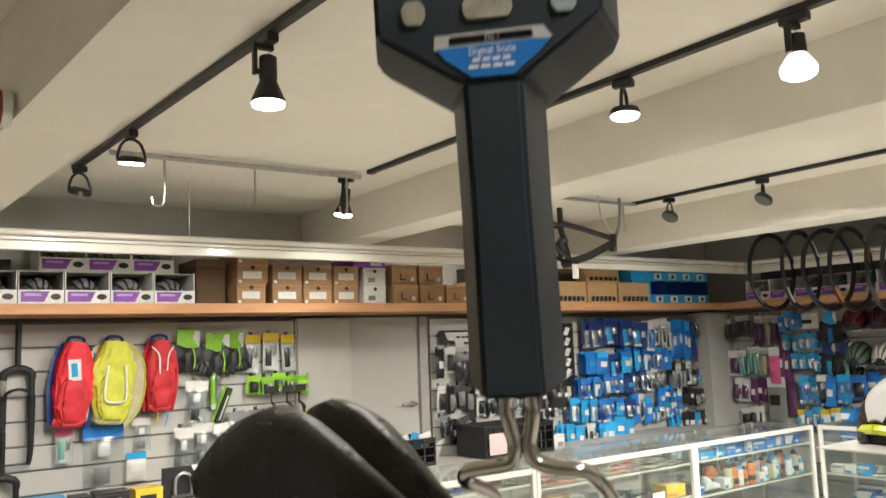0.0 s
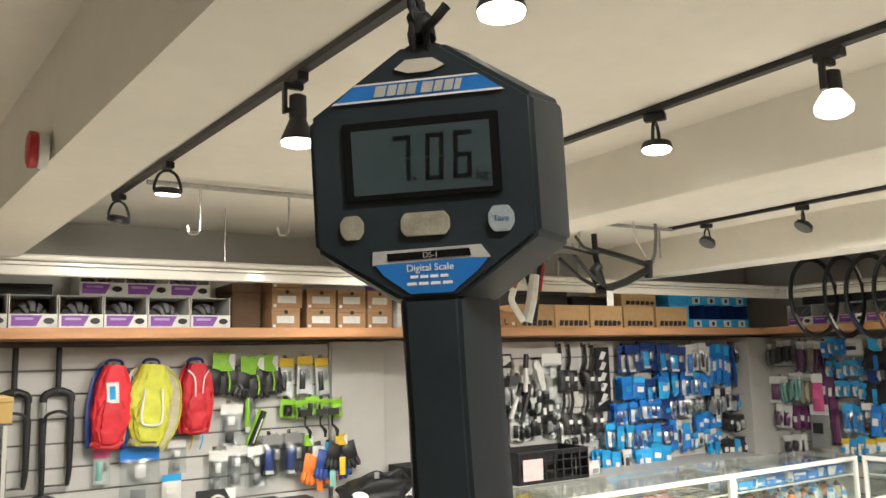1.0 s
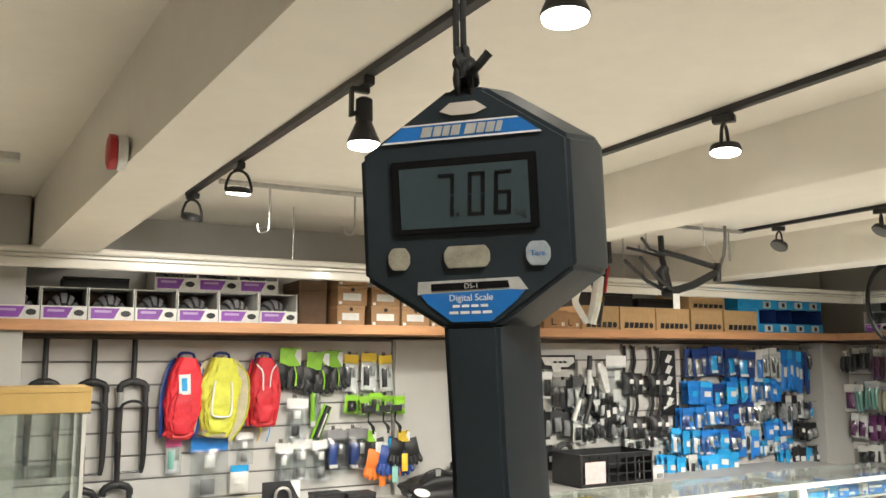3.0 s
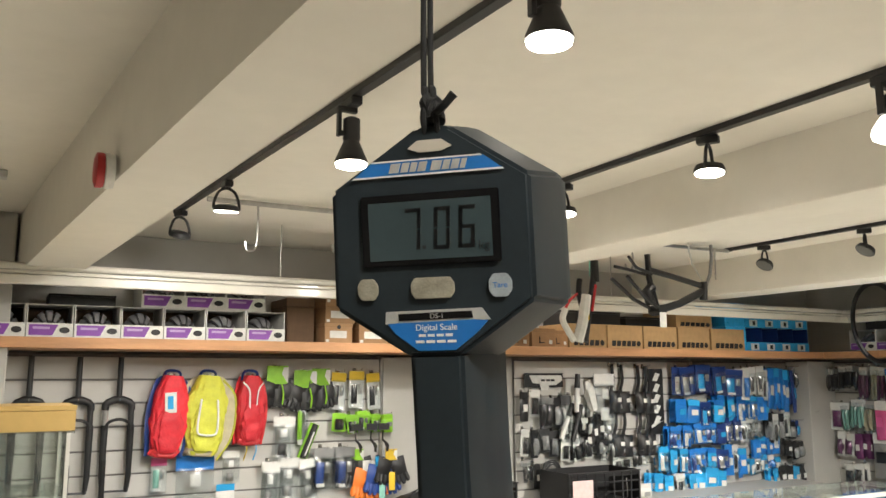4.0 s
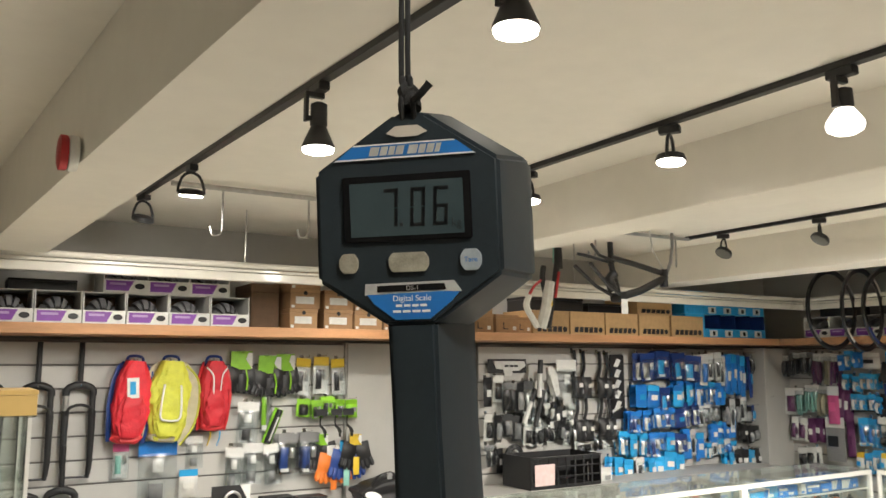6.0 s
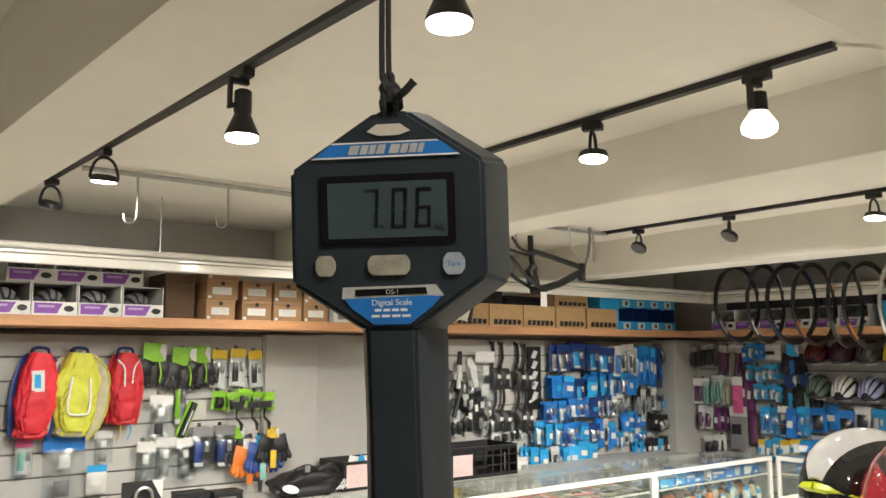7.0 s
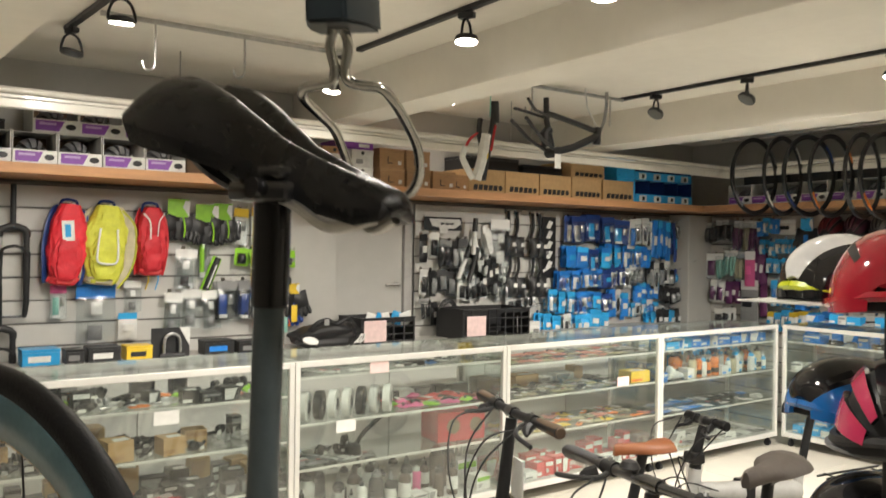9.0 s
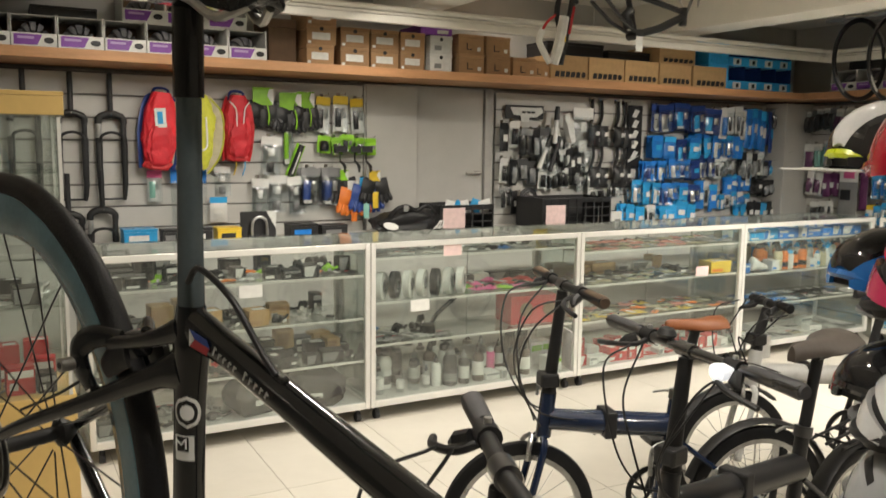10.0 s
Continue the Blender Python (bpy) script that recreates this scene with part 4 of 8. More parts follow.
def sized(base, x, y, z, w, h, turn=0.0, tilt=0.0):
    return base @ pose(x, y, z, 0, tilt, turn) @ Matrix.Diagonal((w, 1, h, 1))


def pillow(bm, x0, x1, z0, z1, d, y0=0.0, nx=5, nz=6, lump=0.0, seed=0):
    """A soft filled pouch, flat at the edges and full in the middle."""
    rnd = random.Random(seed)
    f, b = [], []
    for i in range(nz + 1):
        v = i / nz
        fr, br = [], []
        for j in range(nx + 1):
            u = j / nx
            t = (max(0.0, math.sin(math.pi * u)) ** 0.5) * (max(0.0, math.sin(math.pi * v)) ** 0.5)
            t *= 1 + lump * rnd.uniform(-1, 1)
            p = (x0 + (x1 - x0) * u, z0 + (z1 - z0) * v)
            fr.append(bm.verts.new((p[0], y0 - 0.5 * d * t - 0.0006, p[1])))
            br.append(bm.verts.new((p[0], y0 + 0.5 * d * t + 0.0006, p[1])))
        f.append(fr)
        b.append(br)
    for i in range(nz):
        for j in range(nx):
            bm.faces.new((f[i][j], f[i][j + 1], f[i + 1][j + 1], f[i + 1][j]))
            bm.faces.new((b[i][j], b[i + 1][j], b[i + 1][j + 1], b[i][j + 1]))
    edge = [(i, 0) for i in range(nz + 1)] + [(nz, j) for j in range(1, nx + 1)] + [(i, nx) for i in range(nz - 1, -1, -1)] + [(0, j) for j in range(nx - 1, 0, -1)]
    for p, q in zip(edge, edge[1:] + edge[:1]):
        bm.faces.new((f[p[0]][p[1]], f[q[0]][q[1]], b[q[0]][q[1]], b[p[0]][p[1]]))
    return bm


def hook_part(e, reach=0.12):
    b2 = B()
    tube(b2, [(0, 0.005, 0), (0, -reach, 0), (0, -reach - 0.01, 0.012)], 0.0022, 6)
    box(b2, -0.012, 0.012, 0.0, 0.004, -0.02, 0.014)
    return part("peg_hook", b2, M_CHROME, e)


def parts_pack(base, x, z, w, h, card, goods, pouch=None, y=-0.06, kind=0, label="", cat="packaged part", turn=0.0, tilt=0.0):
    """A card or bag of small parts on a peg; built one wide and one high, then sized."""
    def make(m):
        e = thing("parts_pack", label, cat, m, "packs on the slatwall")
        b2 = B()
        box(b2, -0.5, 0.5, -0.004, -0.001, -0.24, 0.0)
        part("header_card", b2, card, e)
        if kind == 0:
            part("pouch", pillow(B(), -0.5, 0.5, -1.0, -0.24, 0.035, -0.004, lump=0.25, seed=1), pouch or card, e, smooth=True)
            part("label_patch", box(B(), -0.32, 0.22, -0.026, -0.024, -0.66, -0.42), goods, e)
        elif kind == 1:
            part("backing_card", box(B(), -0.5, 0.5, -0.003, 0.0, -1.0, -0.24), card, e)
            part("product", pillow(B(), -0.3, 0.3, -0.9, -0.3, 0.05, -0.02, 4, 5, 0.35, 2), goods, e, smooth=True)
            part("blister", pillow(B(), -0.4, 0.4, -0.95, -0.27, 0.06, -0.02, 4, 4), M_POLY, e, smooth=True)
        elif kind == 2:
            b3 = B()
            pillow(b3, -0.42, -0.05, -1.0, -0.26, 0.045, -0.02, 3, 6, 0.3, 3)
            pillow(b3, 0.02, 0.4, -0.92, -0.26, 0.045, -0.025, 3, 6, 0.3, 4)
            part("product", b3, goods, e, smooth=True)
            part("bag", pillow(B(), -0.5, 0.5, -1.02, -0.1, 0.06, -0.02, 4, 4), M_POLY, e, smooth=True)
        elif kind == 4:
            part("backing_card", box(B(), -0.48, 0.48, -0.003, 0.0, -0.98, -0.24), pouch or card, e)
            part("product", pillow(B(), -0.36, 0.02, -0.86, -0.34, 0.03, -0.012, 3, 4, 0.5, 6), goods, e, smooth=True)
            part("product", pillow(B(), 0.10, 0.34, -0.60, -0.34, 0.03, -0.012, 3, 4, 0.5, 7), C_SHINY, e, smooth=True)
            part("insert_card", box(B(), -0.30, 0.10, -0.010, -0.008, -0.95, -0.86), C_WHITE, e)
            part("bag", pillow(B(), -0.5, 0.5, -1.0, -0.2, 0.05, -0.016, 5, 6, 0.5, 8), M_POLY, e, smooth=True)
        elif kind == 5:
            part("product", pillow(B(), -0.22, 0.16, -0.93, -0.68, 0.03, -0.012, 3, 4, 0.5, 6), goods, e, smooth=True)
            part("insert_card", box(B(), -0.12, 0.16, -0.009, -0.007, -0.50, -0.30), C_WHITE, e)
            part("bag", pillow(B(), -0.5, 0.5, -1.0, -0.2, 0.04, -0.014, 5, 6, 0.5, 8), M_POLY, e, smooth=True)
        else:
            b3 = B()
            tube(b3, curve_pts([(-0.2, -0.02, -0.25), (-0.25, -0.025, -0.55), (0.1, -0.03, -0.75), (0.15, -0.03, -1.0)], 4), [0.012] * 5 + [0.03] * 5 + [0.018] * 3, 8)
            part("product", b3, goods, e, smooth=True)
        return e

    key = ("pack", card.name, goods.name, pouch.name if pouch else "", kind, label)
    e = again(key, make, sized(base, x, y, z, w, h, turn, tilt))
    return e


behind = []


def pack_row(base, x0, x1, ztop, zbot, n, choice, seed, jitter=0.25, layers=1, label_tail="on slatwall pegs"):
    """Packs side by side on pegs; choice: (card, goods, pouch, kind, words)."""
    rnd = random.Random(seed)
    step = (x1 - x0) / n
    for i in range(n):
        x = x0 + step * (i + 0.5)
        top = ztop + rnd.uniform(-0.02, 0.02)
        hook = again("peg", lambda m: (lambda e: (hook_part(e), e)[1])(thing("display_peg", "chromed display peg on the slatwall", "display peg", m, "display pegs")), base @ pose(x, 0, top + 0.004))
        card, goods, pouch, kind, words_ = choice[rnd.randrange(len(choice))]
        for k in range(layers):
            back = k < layers - 1
            w = step * rnd.uniform(0.82, 1.05)
            h = (ztop - zbot) * rnd.uniform(1 - jitter, 1.02)
            args = (base, x + rnd.uniform(-0.014, 0.014), top - 0.002, w, h, card, goods, pouch, -0.03 - 0.036 * k - rnd.uniform(0, 0.016), kind, words_ + " " + label_tail)
            turn_, tilt_ = rnd.uniform(-16, 16), rnd.uniform(-5, 5)
            if back:
                behind.append((args, turn_, tilt_))
            else:
                parts_pack(*args, turn=turn_, tilt=tilt_)


# ---- cartons on the shelves ----
SHELF_Z = 1.888


def carton(name, label, m, w, d, h, body, strips=(), cat="carton", hole=True, group=""):
    """A closed carton, front at y = 0; strips: (x0, x1, z0, z1, material) stuck on the front."""
    e = thing(name, label, cat, m, group)
    part("box_body", box(B(), 0, w, 0, d, 0, h * 0.80, 0.002), body, e)
    part("lid", box(B(), -0.002, w + 0.002, -0.002, d + 0.002, h * 0.80 + 0.0008, h, 0.002), body, e)
    for x0, x1, z0, z1, mm_ in strips:
        part("printed_label", box(B(), x0, x1, -0.0045, -0.0025, z0, z1), mm_, e)
    if hole:
        b2 = B()
        lathe(b2, [(0.012, 0.0), (0.012, 0.0012), (0.004, 0.0013)], 14, pose(w * 0.5, -0.0025, h * 0.80, 90, 0, 0))
        part("finger_hole", b2, C_BLACK, e)
    return e


def helmet_mesh(L=0.27, W=0.21, H=0.15, ribs=((-80, -58), (-46, -30), (-20, -5), (5, 20), (30, 46), (58, 80)), thick=0.9, u0=0.10, u1=0.95, nu=12, nv=3):
    """Ribs of a vented helmet, front towards +x."""
    b2 = B()

    def S(u, v, k=1.0):
        r = max(0.0, math.sin(u)) ** 0.62
        return Vector((L / 2 * math.cos(u) * k, W / 2 * r * math.sin(v) * k, H * r * max(-0.25, math.cos(v)) * k))

    for a, b in ribs:
        a, b = radians(a), radians(b)
        rings = []
        for i in range(nu + 1):
            u = math.pi * (u0 + (u1 - u0) * i / nu)
            pts = [S(u, a + (b - a) * j / nv) for j in range(nv + 1)] + [S(u, a + (b - a) * j / nv, thick) for j in range(nv, -1, -1)]
            rings.append(pts)
        loft(b2, rings)
    return b2


def helmet_liner(L, W, H, k=0.9):
    b2 = B()
    rings = []
    for i in range(13):
        u = math.pi * (0.04 + 0.92 * i / 12)
        r = math.sin(u) ** 0.62
        rings.append([Vector((L / 2 * math.cos(u) * k, W / 2 * r * math.sin(v) * k, H * r * max(-0.1, math.cos(v)) * k)) for v in [radians(-100 + 200 * j / 12) for j in range(13)]])
    loft(b2, rings)
    return b2


RIBS = ((-80, -58), (-46, -30), (-20, -5), (5, 20), (30, 46), (58, 80))


def helmet(m, shell, label, accent=None, L=0.28, W=0.21, H=0.155, aero=False, group="helmets", side=None, edge=None, crown=50):
    e = thing("helmet", label, "helmet", m, group)
    part("liner", helmet_liner(L, W, H), C_BLACK, e, smooth=True)
    if aero:
        # one smooth dome, with dark slots cut between crown and sides
        part("crown_shell", helmet_mesh(L, W, H, ((-crown, crown),), 0.92, 0.05, 0.97, 16, 10), shell, e, smooth=True)
        for k in (-1, 1):
            lo, hi = sorted((crown * k, 96 * k))
            part("side_shell", helmet_mesh(L, W, H, ((lo, hi),), 0.92, 0.05, 0.97, 16, 6), side or shell, e, smooth=True)
            lo, hi = sorted((34 * k, 43 * k))
            for ua, ub in ((0.22, 0.40), (0.52, 0.78)):
                part("vent_slot", helmet_mesh(L * 1.006, W * 1.006, H * 1.006, ((lo, hi),), 0.985, ua, ub, 8), C_BLACK, e, smooth=True)
            if accent:
                lo, hi = sorted((66 * k, 88 * k))
                part("accent_panel", helmet_mesh(L * 1.008, W * 1.01, H * 1.008, ((lo, hi),), 0.985, 0.12, 0.6, 10), accent, e, smooth=True)
    else:
        for r in RIBS:
            part("shell_rib", helmet_mesh(L, W, H, (r,)), shell, e, smooth=True)
        if accent:
            for r in ((-80, -58), (-46, -30), (30, 46)):
                part("accent_rib", helmet_mesh(L * 1.01, W * 1.01, H * 1.01, (r,), 0.98), accent, e, smooth=True)
    b2 = B()
    pts = [Vector((L / 2 * 0.985 * math.cos(a), W / 2 * 1.0 * math.sin(a), 0.012 + 0.012 * math.cos(2 * a))) for a in [2 * math.pi * i / 28 for i in range(29)]]
    tube(b2, pts, 0.011, 6)
    part("rim", b2, edge or (shell if aero else C_BLACK), e, smooth=True)
    b2 = B()
    for k in (-1, 1):
        tube(b2, curve_pts([(0.04, 0.08 * k, 0.012), (0.02, 0.05 * k, 0.006), (0.01, 0.01 * k, 0.006)], 4), 0.004, 5)
    part("strap", b2, C_BLACK, e)
    return e


def helmet_box(m, label, w=0.222, d=0.3, h=0.168, helmet_in=True):
    """An open display carton with a printed lip and a bagged helmet inside."""
    e = thing("helmet_carton", label, "carton", m, "helmet cartons")
    t = 0.004
    b2 = B()
    box(b2, 0, w, 0.02, d, 0, t)
    box(b2, 0, t, 0.0, d, t, h)
    box(b2, w - t, w, 0.0, d, t, h)
    box(b2, t, w - t, d - t, d, t, h)
    box(b2, t, w - t, 0.05, d - t, h - t, h)
    part("tray", b2, C_WHITE, e)
    # Dark sheet at the back stands for the shade in the open carton.
    part("inside", box(B(), t + 0.001, w - t - 0.001, d - t - 0.004, d - t - 0.001, t + 0.001, h - t - 0.001), C_BOXSHADE, e)
    part("front_lip", box(B(), -0.001, w + 0.001, -0.004, 0.0, 0, 0.070, 0.001), C_WHITE, e)
    b2 = B()
    prism(b2, [(0.012, 0.010), (w * 0.56, 0.010), (w * 0.68, 0.063), (0.012, 0.063)], 0, 0.0012, pose(0, -0.0045, 0, 90, 0, 0))
    part("purple_panel", b2, C_PURPLE, e, "purple printed panel")
    b2 = B()
    lathe(b2, [(0.026, 0), (0.022, 0.0008), (0.008, 0.0012)], 12, pose(w * 0.82, -0.0045, 0.036, 90, 0, 0) @ Matrix.Diagonal((1, 0.6, 1, 1)))
    part("printed_picture", b2, C_BLACK, e)
    part("printed_line", box(B(), 0.03, w * 0.5, -0.0065, -0.0055, 0.040, 0.052), mat("pale_purple_print", (0.45, 0.30, 0.58), 0.5), e)
    if helmet_in:
        g = part("bagged_helmet", helmet_mesh(0.24, 0.18, 0.115, ((-75, -50), (-40, -22), (-12, 12), (22, 40), (50, 75)), 0.85), C_HELM, e, smooth=True)
        g.matrix_basis = pose(w / 2, 0.15, 0.03, 0, 0, -90)
        g2 = part("helmet_lining", helmet_liner(0.235, 0.176, 0.11, 0.9), C_BLACK, e, smooth=True)
        g2.matrix_basis = pose(w / 2, 0.15, 0.03, 0, 0, -90)
    return e


first = None
HB = "open white and purple carton holding a bagged helmet"
xs = (0.56, 0.745, 0.938, 1.150, 1.365, 1.588, 1.80, 2.018, 2.240)
for i, x in enumerate(xs):
    m = pose(x + 0.002, 6.0, SHELF_Z)
    if first is None:
        first = helmet_box(m, HB)
    else:
        copy_thing(first, m @ Matrix.Diagonal(((xs[min(i + 1, 8)] - xs[min(i, 7)] - 0.006) / 0.222, 1, 1, 1)))
for i in range(3):
    copy_thing(first, pose(1.690 + 0.224 * i, 6.06, SHELF_Z + 0.171))
for i in range(6):
    copy_thing(first, pose(7.10, 5.73 - 0.222 * i, SHELF_Z, 0, 0, -90))
dark = carton("carton", "dark empty carton lying on the shelf", pose(1.25, 6.12, SHELF_Z + 0.170), 0.32, 0.25, 0.06, C_BLACK, hole=False)

# shoe boxes
sb = carton("shoe_box", "brown cardboard shoe box with a white size label", pose(2.70, 6.0, SHELF_Z), 0.172, 0.3, 0.115, C_BOX, ((0.03, 0.135, 0.028, 0.07, C_WHITE), (0.006, 0.024, 0.004, 0.02, C_WHITE)), group="shoe boxes")
for x, n, w in ((2.70, 3, 1.0), (2.915, 2, 1.0), (3.115, 2, 1.0), (3.315, 2, 0.92)):
    for k in range(n):
        if x == 2.70 and k == 0:
            continue
        copy_thing(sb, pose(x + 0.004 * ((k * 7) % 3), 6.0 + 0.006 * k, SHELF_Z + 0.1165 * k) @ Matrix.Diagonal((w * 1.08, 1, 1, 1)))
wb = carton("shoe_box", "white cardboard shoe box on the wooden shelf", pose(3.525, 6.0, SHELF_Z), 0.16, 0.3, 0.112, C_WHITE, ((0.03, 0.08, 0.02, 0.05, C_GREY),), group="shoe boxes")
copy_thing(wb, pose(3.528, 6.004, SHELF_Z + 0.1135))
carton("shoe_box", "purple shoe box on top of white ones", pose(3.46, 6.01, SHELF_Z + 0.227), 0.23, 0.3, 0.06, C_PURPLE, ((0.12, 0.2, 0.012, 0.034, C_WHITE),), hole=False)
# Closed body, darkened all over for the shade of an open inside.
carton("carton", "tall open brown carton on the shelf", pose(2.50, 6.1, SHELF_Z), 0.17, 0.3, 0.26, C_BOXSHADE, hole=False)
cb = carton("carton", "brown carton with a curved black mark", pose(3.74, 6.0, SHELF_Z), 0.19, 0.3, 0.125, C_BOX, ((0.14, 0.165, 0.02, 0.045, C_WHITE), (0.06, 0.10, 0.025, 0.031, C_BLACK), (0.06, 0.066, 0.025, 0.07, C_BLACK)), hole=False, group="brown cartons")
for x, z in ((3.74, 1), (3.95, 0), (3.95, 1), (4.16, 0)):
    copy_thing(cb, pose(x, 6.0 + 0.01 * z, SHELF_Z + 0.1265 * z))
copy_thing(cb, pose(4.325, 6.02, SHELF_Z) @ Matrix.Diagonal((0.8, 1, 0.92, 1)))


def long_carton(m, w, h, label):
    e = thing("carton", label, "carton", m, "long cartons")
    part("box_body", box(B(), 0, w, 0, 0.36, 0, h, 0.003), C_TAN, e)
    part("tape", box(B(), w * 0.93, w * 0.96, -0.002, 0.36, h + 0.0002, h + 0.0012), C_BOX, e)
    u = w / 8.2
    for i in range(5):
        x = 0.9 * u + i * 1.15 * u
        b2 = B()
        prism(b2, [(x, 0.016), (x + 0.9 * u, 0.016), (x + 0.9 * u + 0.006, 0.055), (x + 0.006, 0.055)], 0, 0.001, pose(0, -0.0002, 0, 90, 0, 0))
        part("brand_block", b2, C_BLACK, e)
    b2 = B()
    lathe(b2, [(0.02, 0), (0.018, 0.001), (0.006, 0.001)], 12, pose(7.2 * u, -0.0002, 0.036, 90, 0, 0))
    part("brand_mark", b2, C_BLACK, e)
    return e


lc = long_carton(pose(4.475, 6.0, SHELF_Z), 0.325, 0.165, "tan frame carton with black brand blocks")
for x in (4.81, 5.145, 5.485):
    copy_thing(lc, pose(x, 6.0, SHELF_Z))
copy_thing(lc, pose(5.83, 6.0, SHELF_Z) @ Matrix.Diagonal((0.36 / 0.325, 1, 1.0, 1)))
copy_thing(lc, pose(5.50, 6.03, SHELF_Z + 0.167) @ Matrix.Diagonal((1.15, 1, 0.75, 1)))
for x, w, h in ((4.5, 0.5, 0.1), (5.05, 0.4, 0.07)):
    carton("carton", "black flat carton on top of tan ones", pose(x, 6.08, SHELF_Z + 0.167), w, 0.26, h, C_BLACK, hole=False)

# blue display cartons
bt = thing("blue_display_carton", "sky blue shelf carton with open compartments", "carton", pose(6.21, 6.0, SHELF_Z), "blue cartons")
part("side_panel", box(B(), -0.22, 0.0, 0.001, 0.3, 0, 0.185, 0.002), C_SKY, bt)
part("back_panel", box(B(), 0.0, 0.74, 0.27, 0.3, 0, 0.185), C_NAVY, bt)
part("floor_panel", box(B(), 0.0, 0.74, 0.0, 0.268, 0, 0.004), C_SKY, bt)
for i in range(5):
    part("divider", box(B(), 0.002 + i * 0.183, 0.006 + i * 0.183, 0.003, 0.268, 0.0045, 0.185), C_NAVY, bt)
part("front_lip", box(B(), 0.0, 0.74, -0.002, 0.002, 0.0, 0.07), C_SKY, bt)
for i in range(4):
    part("white_print", box(B(), 0.05 + i * 0.183, 0.14 + i * 0.183, -0.004, -0.0025, 0.008, 0.060), C_WHITE, bt)
    part("dark_print", box(B(), 0.085 + i * 0.183, 0.115 + i * 0.183, -0.0055, -0.0042, 0.018, 0.050), C_BLACK, bt)
copy_thing(bt, pose(6.215, 6.01, SHELF_Z + 0.1865))
copy_thing(bt, pose(7.12, 4.18, SHELF_Z, 0, 0, -90) @ Matrix.Diagonal((0.6, 1, 1.0, 1)))
for i in range(3):
    carton("carton", "black carton on the side shelf", pose(7.16 + 0.01 * i, 5.62 - 0.42 * i, SHELF_Z + 0.170, 0, 0, -90), 0.4, 0.3, 0.14, C_BLACK, hole=False)

# ---- goods on the slatwalls ----
bench = thing("wall_bench", "low white cabinet along the back wall, loaded with goods", "cabinet", pose(-1.0, 5.95, 0))
part("carcass", box(B(), 0, 8.0, 0.02, 0.42, 0.06, 0.81), M_SLAT, bench)
part("top_board", box(B(), -0.01, 8.01, 0, 0.42, 0.8105, 0.838, 0.003), M_SLAT, bench)
for i in range(10):
    part("cabinet_door", box(B(), 0.8 * i + 0.004, 0.8 * i + 0.796, 0.004, 0.0195, 0.08, 0.80, 0.002), M_SLAT, bench)
BENCH_Z = 0.838


def superpad(bm, w, h, d, bulge=1.0, n=28, rows=22, top=0.86, bot=0.82, y0=0.0, fold=0.012):
    """A stuffed upright body with rounded section, narrower above and below."""
    rings = []
    for i in range(rows + 1):
        v = i / rows
        s = (math.sin(math.pi * min(1, max(0.0, 0.05 + 0.90 * v)))) ** 0.15
        ww = w / 2 * s * (bot + (1 - bot) * min(1, v * 3)) * (1 if v < 0.7 else 1 - (1 - top) * (v - 0.7) / 0.3)
        dd = d / 2 * s * bulge
        row = []
        for j in range(n):
            a = 2 * math.pi * j / n
            k = fold * (1.9 * noise.noise(Vector((2.0 * math.cos(a) + w * 31, 2.0 * math.sin(a), v * h * 9))) + 1.2 * noise.noise(Vector((5.0 * math.cos(a), w * 17 + 5.0 * math.sin(a), v * h * 26))) + 0.25 * math.sin(9 * v - 4 * a)) * math.sin(math.pi * v) ** 0.5
            row.append(Vector(((ww + k) * math.copysign(abs(math.cos(a)) ** 0.5, math.cos(a)), y0 + (dd + k) * math.copysign(abs(math.sin(a)) ** 0.62, math.sin(a)), -h + h * v)))
        rings.append(row)
    return loft(bm, rings)


